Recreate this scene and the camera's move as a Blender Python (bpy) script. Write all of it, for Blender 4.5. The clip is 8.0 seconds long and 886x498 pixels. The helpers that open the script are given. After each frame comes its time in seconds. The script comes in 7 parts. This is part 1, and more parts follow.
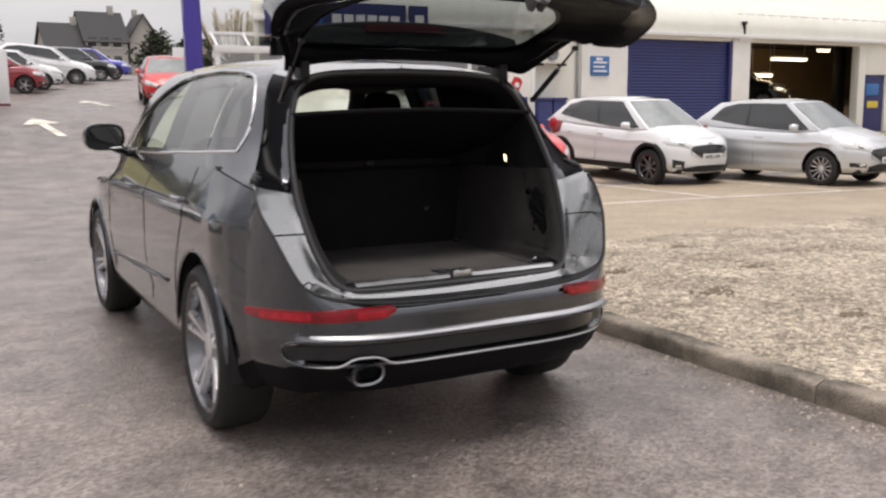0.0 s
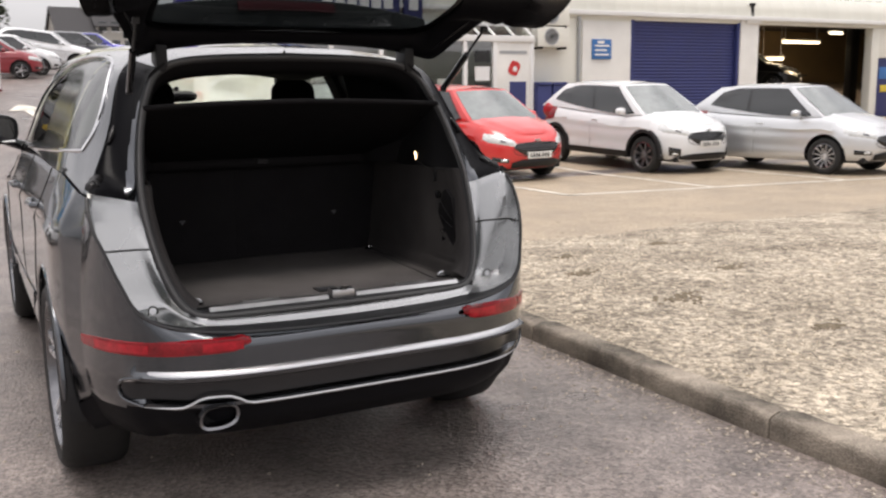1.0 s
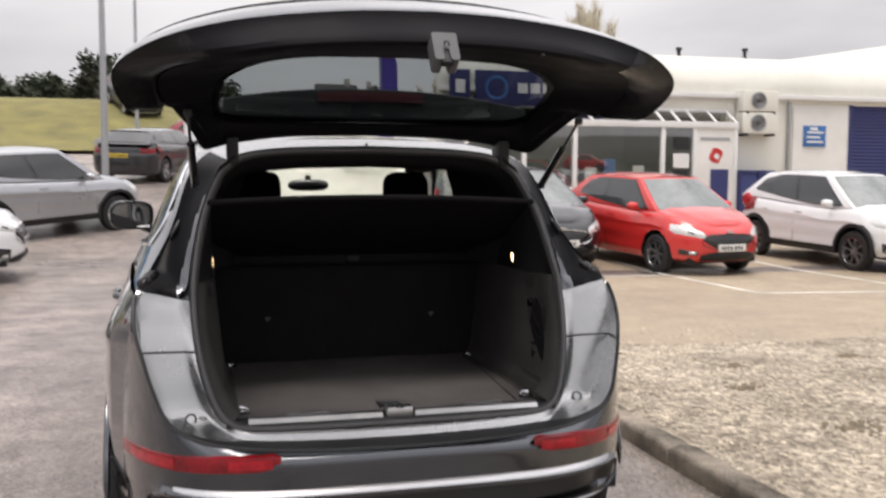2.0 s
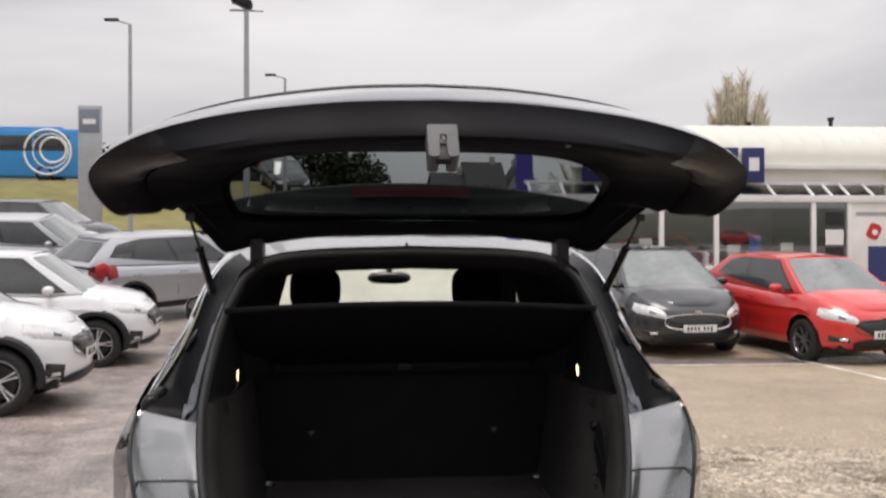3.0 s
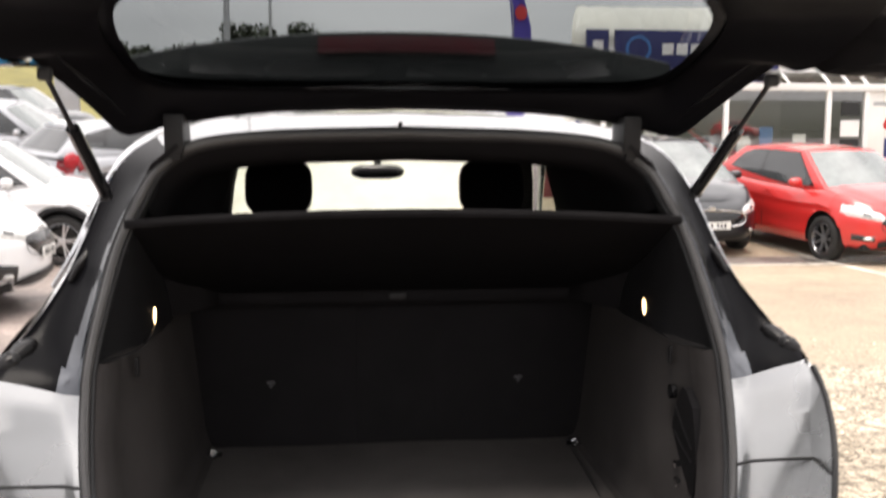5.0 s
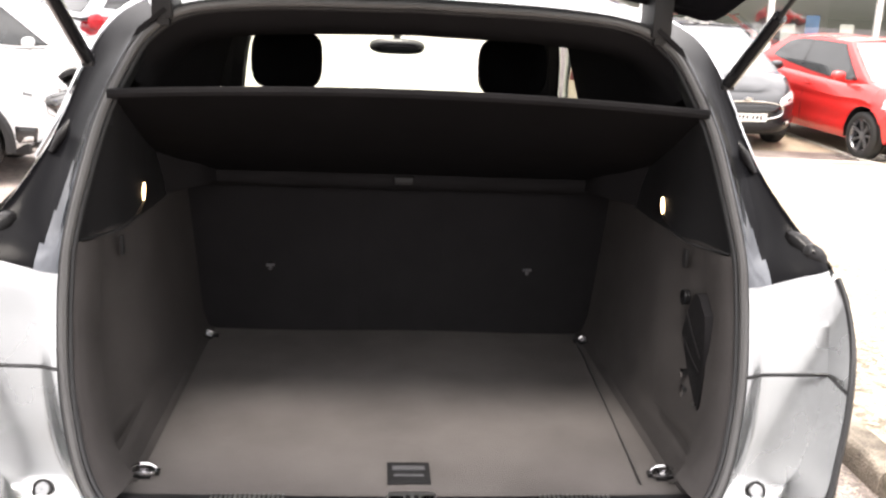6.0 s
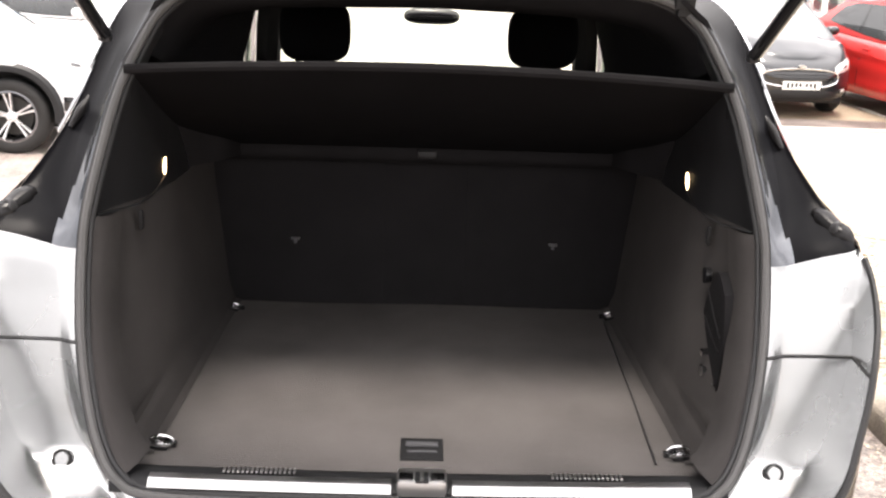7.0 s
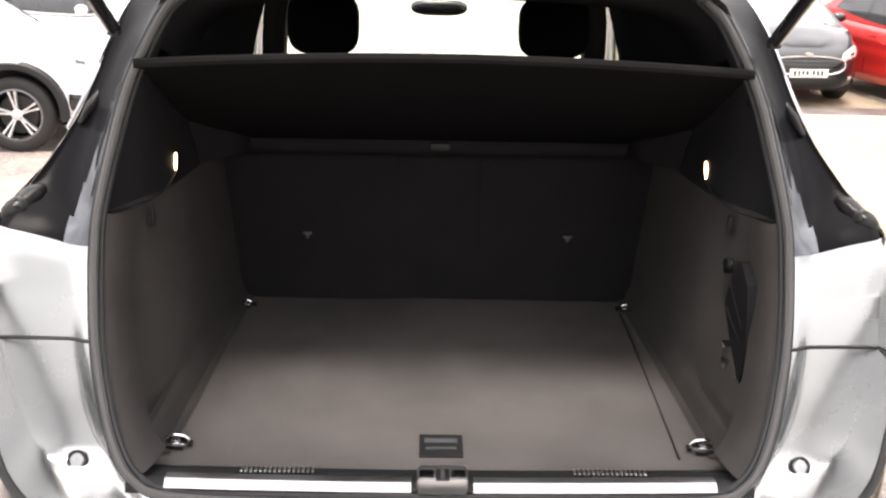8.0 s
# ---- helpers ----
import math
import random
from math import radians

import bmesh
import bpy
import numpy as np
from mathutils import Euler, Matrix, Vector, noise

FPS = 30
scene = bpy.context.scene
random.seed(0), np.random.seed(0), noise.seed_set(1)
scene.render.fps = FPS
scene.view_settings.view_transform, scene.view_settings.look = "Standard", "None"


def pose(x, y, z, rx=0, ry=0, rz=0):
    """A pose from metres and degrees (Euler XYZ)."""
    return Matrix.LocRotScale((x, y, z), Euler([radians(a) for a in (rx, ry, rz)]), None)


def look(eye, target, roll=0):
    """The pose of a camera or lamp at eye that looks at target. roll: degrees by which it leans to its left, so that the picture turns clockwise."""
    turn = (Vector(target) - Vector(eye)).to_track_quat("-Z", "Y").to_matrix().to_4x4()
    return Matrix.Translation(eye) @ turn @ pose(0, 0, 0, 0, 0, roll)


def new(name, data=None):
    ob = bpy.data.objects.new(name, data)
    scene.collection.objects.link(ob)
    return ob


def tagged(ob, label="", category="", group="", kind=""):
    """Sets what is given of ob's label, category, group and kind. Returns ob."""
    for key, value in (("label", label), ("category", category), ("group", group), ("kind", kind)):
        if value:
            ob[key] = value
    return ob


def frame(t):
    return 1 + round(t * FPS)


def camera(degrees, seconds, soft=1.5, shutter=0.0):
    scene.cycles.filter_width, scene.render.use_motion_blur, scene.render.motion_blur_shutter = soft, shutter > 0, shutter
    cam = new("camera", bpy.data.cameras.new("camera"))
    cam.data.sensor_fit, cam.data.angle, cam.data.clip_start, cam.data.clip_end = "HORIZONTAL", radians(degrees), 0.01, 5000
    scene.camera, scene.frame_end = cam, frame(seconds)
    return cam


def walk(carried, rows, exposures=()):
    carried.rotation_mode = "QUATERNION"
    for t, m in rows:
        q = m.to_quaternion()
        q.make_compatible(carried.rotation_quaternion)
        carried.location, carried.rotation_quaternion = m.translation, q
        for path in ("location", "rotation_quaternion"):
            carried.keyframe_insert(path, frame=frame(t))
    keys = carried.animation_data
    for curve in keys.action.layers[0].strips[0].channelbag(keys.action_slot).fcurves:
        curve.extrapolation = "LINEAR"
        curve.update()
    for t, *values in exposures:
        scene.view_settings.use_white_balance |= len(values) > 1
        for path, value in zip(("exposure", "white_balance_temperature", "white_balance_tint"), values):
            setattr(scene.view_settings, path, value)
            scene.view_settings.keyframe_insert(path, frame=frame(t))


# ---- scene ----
cam = camera(51.2, 8.0, soft=2.3, shutter=0.4)
PATH = [
    (0, (-1.956, -3.379, 1.466), (-1.009, -1.643, 1.163), -0.5),
    (0.5, (-1.595, -3.181, 1.505), (-0.635, -1.453, 1.203), -0.6),
    (1, (-1.223, -3.096, 1.488), (-0.308, -1.349, 1.152), -0.6),
    (1.5, (-0.941, -3.064, 1.54), (-0.253, -1.208, 1.251), 0.8),
    (1.7, (-0.816, -3.009, 1.524), (-0.207, -1.118, 1.288), 0.5),
    (2.8, (-0.251, -2.638, 1.616), (-0.005, -0.654, 1.587), 0.2),
    (3, (-0.202, -2.57, 1.63), (-0.005, -0.58, 1.634), -0.1),
    (3.5, (-0.18, -2.3, 1.662), (0.06, -0.318, 1.788), -1.5),
    (4, (-0.144, -2.051, 1.66), (0.167, -0.077, 1.741), -1.6),
    (4.5, (-0.1, -1.787, 1.653), (0.137, 0.199, 1.691), -2.4),
    (5, (-0.148, -1.566, 1.611), (0.066, 0.409, 1.382), 0.1),
    (5.2, (-0.17, -1.47, 1.62), (0.055, 0.49, 1.302), 0.9),
    (6.3, (-0.04, -1.44, 1.61), (0.067, 0.485, 1.081), 2.9),
    (6.5, (-0.021, -1.453, 1.614), (0.049, 0.467, 1.061), 2.7),
    (7, (-0.018, -1.426, 1.625), (0.036, 0.494, 1.069), 2.0),
    (7.5, (-0.034, -1.41, 1.619), (0.029, 0.512, 1.068), 2.1),
    (8, (-0.04, -1.397, 1.617), (0.003, 0.52, 1.046), 1.2),
]
EXPOSURES = [(t, stops, 6680 if t < 4.8 else 6900, 14) for t, stops in ((0.0, 0.22), (1.0, 0.36), (1.7, 0.42), (2.8, 0.18), (4.2, 0.12), (4.6, 0.55), (5.0, 1.05), (5.2, 1.25), (6.3, 2.05), (7.0, 1.87), (8.0, 1.75))]
walk(cam, [(t, look(eye, target, roll)) for t, eye, target, roll in PATH], EXPOSURES)

# ---- world and sun: an overcast afternoon ----
SUN_EL, SUN_AZ = 80.0, 195.0
world = bpy.data.worlds.new("overcast_sky")
scene.world = world
world.use_nodes = True
wn, wl = world.node_tree.nodes, world.node_tree.links
wn.clear()
w_out = wn.new("ShaderNodeOutputWorld")
w_bg = wn.new("ShaderNodeBackground")
w_sky = wn.new("ShaderNodeTexSky")
w_sky.sky_type = "NISHITA"
w_sky.sun_disc = False
w_sky.sun_elevation, w_sky.sun_rotation = radians(SUN_EL), radians(SUN_AZ)
w_co = wn.new("ShaderNodeTexCoord")
w_map = wn.new("ShaderNodeMapping")
w_map.inputs["Scale"].default_value = (1.0, 1.0, 2.6)
w_n1 = wn.new("ShaderNodeTexNoise")
w_n1.inputs["Scale"].default_value, w_n1.inputs["Detail"].default_value, w_n1.inputs["Roughness"].default_value = 1.35, 5.0, 0.5
w_n1.inputs["Distortion"].default_value = 0.4
w_ramp = wn.new("ShaderNodeValToRGB")
w_ramp.color_ramp.elements[0].position, w_ramp.color_ramp.elements[0].color = 0.34, (4.0, 4.05, 4.25, 1)
w_ramp.color_ramp.elements[1].position, w_ramp.color_ramp.elements[1].color = 0.66, (9.0, 9.0, 9.1, 1)
w_mix = wn.new("ShaderNodeMix")
w_mix.data_type = "RGBA"
w_mix.inputs[0].default_value = 0.93
w_sep = wn.new("ShaderNodeSeparateXYZ")
w_grad = wn.new("ShaderNodeMapRange")
w_grad.inputs["From Min"].default_value, w_grad.inputs["From Max"].default_value = 0.15, 1.0
w_grad.inputs["To Min"].default_value, w_grad.inputs["To Max"].default_value = 0.84, 2.4
w_scale = wn.new("ShaderNodeVectorMath")
w_scale.operation = "SCALE"
wl.new(w_co.outputs["Generated"], w_sep.inputs[0])
wl.new(w_sep.outputs["Z"], w_grad.inputs["Value"])
wl.new(w_ramp.outputs["Color"], w_scale.inputs[0])
wl.new(w_grad.outputs[0], w_scale.inputs["Scale"])
wl.new(w_co.outputs["Generated"], w_map.inputs["Vector"])
wl.new(w_map.outputs["Vector"], w_n1.inputs["Vector"])
wl.new(w_n1.outputs["Fac"], w_ramp.inputs["Fac"])
wl.new(w_sky.outputs["Color"], w_mix.inputs[6])
wl.new(w_scale.outputs[0], w_mix.inputs[7])
wl.new(w_mix.outputs[2], w_bg.inputs["Color"])
w_bg.inputs["Strength"].default_value = 0.09
wl.new(w_bg.outputs[0], w_out.inputs[0])
sun = new("sun", bpy.data.lights.new("sun", "SUN"))
sun.data.energy, sun.data.angle, sun.data.color = 1.4, radians(22), (1.0, 0.96, 0.9)
sun.matrix_world = look((0, 0, 0), (-math.sin(radians(SUN_AZ)), -math.cos(radians(SUN_AZ)), -math.tan(radians(SUN_EL))))
sun.location = (0, 0, 40)


# ---- materials ----
def node_mat(name):
    m = bpy.data.materials.new(name)
    m.use_nodes = True
    return m, m.node_tree.nodes, m.node_tree.links, m.node_tree.nodes["Principled BSDF"]


def mat(name, col, rough=0.5, metal=0.0, vary=0.12, scale=8.0, fine=120.0, bump=0.0, coat=0.0, spec=0.5, stain=0.0, random_tint=0.0, island=0.0):
    """Two scales of noise on colour and roughness, fine bump, an optional clear coat and dirt stains."""
    m, n, l, p = node_mat(name)
    tc = n.new("ShaderNodeTexCoord")
    a = n.new("ShaderNodeTexNoise")
    a.inputs["Scale"].default_value, a.inputs["Detail"].default_value = scale, 5
    b = n.new("ShaderNodeTexNoise")
    b.inputs["Scale"].default_value, b.inputs["Detail"].default_value = fine, 3
    l.new(tc.outputs["Object"], a.inputs["Vector"])
    l.new(tc.outputs["Object"], b.inputs["Vector"])
    add = n.new("ShaderNodeMath")
    add.operation = "MULTIPLY_ADD"
    l.new(b.outputs["Fac"], add.inputs[0])
    add.inputs[1].default_value = 0.6
    l.new(a.outputs["Fac"], add.inputs[2])
    mr = n.new("ShaderNodeMapRange")
    mr.inputs["From Min"].default_value, mr.inputs["From Max"].default_value = 0.5, 1.1
    mr.inputs["To Min"].default_value, mr.inputs["To Max"].default_value = 1 - vary, 1 + vary
    l.new(add.outputs[0], mr.inputs["Value"])
    mul = n.new("ShaderNodeVectorMath")
    mul.operation = "SCALE"
    mul.inputs[0].default_value = col
    l.new(mr.outputs[0], mul.inputs["Scale"])
    last = mul.outputs[0]
    if random_tint:
        oi = n.new("ShaderNodeObjectInfo")
        r2 = n.new("ShaderNodeMapRange")
        r2.inputs["To Min"].default_value, r2.inputs["To Max"].default_value = 1 - random_tint, 1 + random_tint
        l.new(oi.outputs["Random"], r2.inputs["Value"])
        m2 = n.new("ShaderNodeVectorMath")
        m2.operation = "SCALE"
        l.new(last, m2.inputs[0])
        l.new(r2.outputs[0], m2.inputs["Scale"])
        last = m2.outputs[0]
    if island:
        ge = n.new("ShaderNodeNewGeometry")
        r3 = n.new("ShaderNodeMapRange")
        r3.inputs["To Min"].default_value, r3.inputs["To Max"].default_value = 1 - island, 1 + island * 0.8
        l.new(ge.outputs["Random Per Island"], r3.inputs["Value"])
        m5 = n.new("ShaderNodeVectorMath")
        m5.operation = "SCALE"
        l.new(last, m5.inputs[0])
        l.new(r3.outputs[0], m5.inputs["Scale"])
        last = m5.outputs[0]
    if stain:
        s = n.new("ShaderNodeTexNoise")
        s.inputs["Scale"].default_value, s.inputs["Detail"].default_value = scale * 0.35, 8
        l.new(tc.outputs["Object"], s.inputs["Vector"])
        sr = n.new("ShaderNodeMapRange")
        sr.inputs["From Min"].default_value, sr.inputs["From Max"].default_value = 0.45, 0.7
        sr.inputs["To Min"].default_value, sr.inputs["To Max"].default_value = 1.0, 1.0 - stain
        l.new(s.outputs["Fac"], sr.inputs["Value"])
        m3 = n.new("ShaderNodeVectorMath")
        m3.operation = "SCALE"
        l.new(last, m3.inputs[0])
        l.new(sr.outputs[0], m3.inputs["Scale"])
        last = m3.outputs[0]
    l.new(last, p.inputs["Base Color"])
    rr = n.new("ShaderNodeMapRange")
    rr.inputs["From Min"].default_value, rr.inputs["From Max"].default_value = 0.3, 0.7
    rr.inputs["To Min"].default_value, rr.inputs["To Max"].default_value = max(0.02, rough * 0.85), min(1, rough * 1.15)
    l.new(a.outputs["Fac"], rr.inputs["Value"])
    l.new(rr.outputs[0], p.inputs["Roughness"])
    p.inputs["Metallic"].default_value = metal
    p.inputs["Specular IOR Level"].default_value = spec
    p.inputs["Coat Weight"].default_value = coat
    p.inputs["Coat Roughness"].default_value = 0.03
    if bump:
        bp = n.new("ShaderNodeBump")
        bp.inputs["Strength"].default_value, bp.inputs["Distance"].default_value = bump, 0.01
        l.new(b.outputs["Fac"], bp.inputs["Height"])
        l.new(bp.outputs[0], p.inputs["Normal"])
    return m


def glass_mat(name, col, rough=0.0, face_gloss=0.05, mist=0.0):
    """A thin pane: tinted see-through with a glossy face, and a film of mist where it has one."""
    m = bpy.data.materials.new(name)
    m.use_nodes = True
    n, l = m.node_tree.nodes, m.node_tree.links
    n.clear()
    out = n.new("ShaderNodeOutputMaterial")
    tr = n.new("ShaderNodeBsdfTransparent")
    tr.inputs[0].default_value = (*col, 1)
    gl = n.new("ShaderNodeBsdfGlossy")
    gl.inputs["Roughness"].default_value = 0.02 + rough
    lw = n.new("ShaderNodeLayerWeight")
    lw.inputs[0].default_value = 0.5
    pw = n.new("ShaderNodeMath")
    pw.operation = "POWER"
    pw.inputs[1].default_value = 5.0
    l.new(lw.outputs["Facing"], pw.inputs[0])
    fr = n.new("ShaderNodeMath")
    fr.operation = "MULTIPLY_ADD"
    fr.inputs[1].default_value, fr.inputs[2].default_value = 0.7, face_gloss
    l.new(pw.outputs[0], fr.inputs[0])
    mx = n.new("ShaderNodeMixShader")
    l.new(fr.outputs[0], mx.inputs[0])
    if mist:
        film = n.new("ShaderNodeBsdfTranslucent")
        film.inputs[0].default_value = (0.88, 0.92, 0.74, 1)
        tc = n.new("ShaderNodeTexCoord")
        cloud = n.new("ShaderNodeTexNoise")
        cloud.inputs["Scale"].default_value, cloud.inputs["Detail"].default_value = 3.0, 4
        l.new(tc.outputs["Object"], cloud.inputs["Vector"])
        mr = n.new("ShaderNodeMapRange")
        mr.inputs["From Min"].default_value, mr.inputs["From Max"].default_value = 0.3, 0.7
        mr.inputs["To Min"].default_value, mr.inputs["To Max"].default_value = mist * 0.85, mist * 1.15
        l.new(cloud.outputs["Fac"], mr.inputs["Value"])
        fx = n.new("ShaderNodeMixShader")
        l.new(mr.outputs[0], fx.inputs[0])
        l.new(tr.outputs[0], fx.inputs[1])
        l.new(film.outputs[0], fx.inputs[2])
        l.new(fx.outputs[0], mx.inputs[1])
    else:
        l.new(tr.outputs[0], mx.inputs[1])
    l.new(gl.outputs[0], mx.inputs[2])
    l.new(mx.outputs[0], out.inputs[0])
    return m


def emit_mat(name, col, strength):
    m, n, l, p = node_mat(name)
    p.inputs["Base Color"].default_value = (*col, 1)
    p.inputs["Emission Color"].default_value = (*col, 1)
    p.inputs["Emission Strength"].default_value = strength
    return m


def ground_mat(name, cols, speck, scale_big, bump, rough, wet=0.0, cells=0.22, mid_scale=1.9, patch=0.33, far_sheen=0.0):
    """Aggregate: patches of tone, coarse stones as cells, fine grit."""
    m, n, l, p = node_mat(name)
    tc = n.new("ShaderNodeTexCoord")
    big = n.new("ShaderNodeTexNoise")
    big.inputs["Scale"].default_value, big.inputs["Detail"].default_value, big.inputs["Roughness"].default_value = scale_big, 7, 0.6
    fine = n.new("ShaderNodeTexNoise")
    fine.inputs["Scale"].default_value, fine.inputs["Detail"].default_value = 90, 4
    vor = n.new("ShaderNodeTexVoronoi")
    vor.inputs["Scale"].default_value = speck
    mid = n.new("ShaderNodeTexNoise")
    mid.inputs["Scale"].default_value, mid.inputs["Detail"].default_value, mid.inputs["Roughness"].default_value = mid_scale, 9, 0.68
    for t in (big, fine, vor, mid):
        l.new(tc.outputs["Object"], t.inputs["Vector"])
    ramp = n.new("ShaderNodeValToRGB")
    ramp.color_ramp.elements[0].position, ramp.color_ramp.elements[0].color = 0.3, (*cols[0], 1)
    ramp.color_ramp.elements[1].position, ramp.color_ramp.elements[1].color = 0.7, (*cols[1], 1)
    l.new(big.outputs["Fac"], ramp.inputs["Fac"])
    sep = n.new("ShaderNodeSeparateColor")
    l.new(vor.outputs["Color"], sep.inputs[0])
    mr = n.new("ShaderNodeMapRange")
    mr.inputs["From Min"].default_value, mr.inputs["From Max"].default_value = 0.0, 1.0
    mr.inputs["To Min"].default_value, mr.inputs["To Max"].default_value = 1 - cells, 1 + cells * 1.15
    l.new(sep.outputs[0], mr.inputs["Value"])
    m2 = n.new("ShaderNodeMapRange")
    m2.inputs["From Min"].default_value, m2.inputs["From Max"].default_value = 0.3, 0.7
    m2.inputs["To Min"].default_value, m2.inputs["To Max"].default_value = 0.75, 1.25
    l.new(fine.outputs["Fac"], m2.inputs["Value"])
    mm = n.new("ShaderNodeMath")
    mm.operation = "MULTIPLY"
    l.new(mr.outputs[0], mm.inputs[0])
    l.new(m2.outputs[0], mm.inputs[1])
    m4 = n.new("ShaderNodeMapRange")
    m4.inputs["From Min"].default_value, m4.inputs["From Max"].default_value = 0.34, 0.66
    m4.inputs["To Min"].default_value, m4.inputs["To Max"].default_value = 1 - patch * 1.1, 1 + patch * 0.85
    l.new(mid.outputs["Fac"], m4.inputs["Value"])
    mm2 = n.new("ShaderNodeMath")
    mm2.operation = "MULTIPLY"
    l.new(mm.outputs[0], mm2.inputs[0])
    l.new(m4.outputs[0], mm2.inputs[1])
    sc = n.new("ShaderNodeVectorMath")
    sc.operation = "SCALE"
    l.new(ramp.outputs[0], sc.inputs[0])
    tone = mm2.outputs[0]
    if far_sheen:
        # sheen on the far left tarmac, put into its colour, with a ragged border
        axes = n.new("ShaderNodeSeparateXYZ")
        l.new(tc.outputs["Object"], axes.inputs[0])
        ways = []
        for axis, lo, hi in (("X", -0.6, -2.6), ("Y", -1.6, 1.8)):
            wob = n.new("ShaderNodeMath")
            wob.operation = "MULTIPLY_ADD"
            l.new(mid.outputs["Fac"], wob.inputs[0])
            wob.inputs[1].default_value = 1.6
            l.new(axes.outputs[axis], wob.inputs[2])
            edge = n.new("ShaderNodeMapRange")
            edge.interpolation_type = "SMOOTHSTEP"
            edge.inputs["From Min"].default_value, edge.inputs["From Max"].default_value = lo + 0.8, hi + 0.8
            l.new(wob.outputs[0], edge.inputs["Value"])
            ways.append(edge.outputs[0])
        both = n.new("ShaderNodeMath")
        both.operation = "MULTIPLY"
        l.new(ways[0], both.inputs[0])
        l.new(ways[1], both.inputs[1])
        gain = n.new("ShaderNodeMath")
        gain.operation = "MULTIPLY_ADD"
        l.new(both.outputs[0], gain.inputs[0])
        gain.inputs[1].default_value, gain.inputs[2].default_value = far_sheen, 1.0
        # ground tone raised by the painted sheen
        worn = n.new("ShaderNodeMath")
        worn.operation = "MULTIPLY"
        l.new(mm2.outputs[0], worn.inputs[0])
        l.new(gain.outputs[0], worn.inputs[1])
        tone = worn.outputs[0]
    l.new(tone, sc.inputs["Scale"])
    l.new(sc.outputs[0], p.inputs["Base Color"])
    rr = n.new("ShaderNodeMapRange")
    rr.inputs["From Min"].default_value, rr.inputs["From Max"].default_value = 0.35, 0.65
    rr.inputs["To Min"].default_value, rr.inputs["To Max"].default_value = rough - wet, rough
    l.new(big.outputs["Fac"], rr.inputs["Value"])
    l.new(rr.outputs[0], p.inputs["Roughness"])
    bp = n.new("ShaderNodeBump")
    bp.inputs["Strength"].default_value, bp.inputs["Distance"].default_value = bump, 0.01
    ad = n.new("ShaderNodeMath")
    ad.operation = "ADD"
    l.new(vor.outputs["Distance"], ad.inputs[0])
    l.new(fine.outputs["Fac"], ad.inputs[1])
    l.new(ad.outputs[0], bp.inputs["Height"])
    l.new(bp.outputs[0], p.inputs["Normal"])
    return m


PAINT_GREY = mat("grey_metallic_paint", (0.082, 0.088, 0.098), 0.20, 1.0, 0.05, 3, 400, 0.0, 1.0)
PAINT_DARK = mat("dark_grey_bumper_paint", (0.030, 0.031, 0.034), 0.32, 0.6, 0.08, 4, 300, 0.0, 0.4)
HOUSING = mat("lamp_housing_plastic", (0.010, 0.0095, 0.010), 0.24, 0.0, 0.15, 8, 200, 0.03, 0.0, 0.22)
SPOILER = mat("dull_spoiler_plastic", (0.010, 0.012, 0.012), 0.6, 0.0, 0.15, 6, 200, 0.05, 0.0, 0.2)
# silver for the bumper crease's painted highlight and for the thin lower trim line
STRIP_HIGHLIGHT_TRIM = mat("bumper_highlight_and_trim", (0.56, 0.56, 0.57), 0.30, 1.0, 0.06, 4, 300, 0.0, 0.5)
PAINT_STEEL = mat("steel_grey_paint", (0.44, 0.45, 0.47), 0.32, 0.7, 0.05, 2, 300, 0, 1.0)
# the body paint again, with the sky's brightness on the jamb put into its colour
PAINT_GREY_LIT = mat("grey_paint_sky_lit", (0.42, 0.425, 0.425), 0.26, 1.0, 0.08, 4, 400, 0.0, 0.6)
PAINT_RED = mat("red_paint", (0.62, 0.022, 0.02), 0.4, 0.0, 0.05, 2, 200, 0, 1.0)
PAINT_DARKRED = mat("dark_red_paint", (0.28, 0.02, 0.03), 0.4, 0.0, 0.05, 2, 200, 0, 1.0)
PAINT_WHITE = mat("white_paint", (0.78, 0.79, 0.80), 0.4, 0.0, 0.03, 2, 200, 0, 1.0)
PAINT_SILVER = mat("silver_paint", (0.68, 0.69, 0.70), 0.35, 0.6, 0.03, 2, 300, 0, 1.0)
PAINT_CHARCOAL = mat("charcoal_paint", (0.016, 0.018, 0.022), 0.35, 0.3, 0.05, 2, 300, 0, 1.0)
PAINT_BLACK = mat("black_paint", (0.018, 0.018, 0.02), 0.35, 0.3, 0.05, 2, 300, 0, 1.0)
PAINT_BLUE = mat("blue_paint", (0.05, 0.05, 0.4), 0.4, 0.2, 0.05, 2, 300, 0, 1.0)
BLACK_GLOSS = mat("black_gloss_plastic", (0.012, 0.012, 0.013), 0.2, 0.0, 0.1, 6, 200, 0.0, 0.5)
GUTTER_BLACK = mat("black_gutter_plastic", (0.005, 0.005, 0.006), 0.22, 0.0, 0.1, 6, 200, 0.03, 0.0, 0.045)
BLACK_PLASTIC = mat("black_grained_plastic", (0.013, 0.013, 0.014), 0.5, 0.0, 0.12, 6, 300, 0.15, 0.0, 0.35)
DARK_TRIM = mat("dark_trim_felt", (0.0170, 0.0162, 0.0172), 0.95, 0.0, 0.2, 10, 500, 0.3, 0.0, 0.06)
COVER = mat("black_cover_fabric", (0.0092, 0.0088, 0.0095), 0.95, 0.0, 0.2, 10, 500, 0.3, 0.0, 0.05)
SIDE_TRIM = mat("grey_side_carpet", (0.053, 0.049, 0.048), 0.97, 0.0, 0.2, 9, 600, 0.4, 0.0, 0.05)
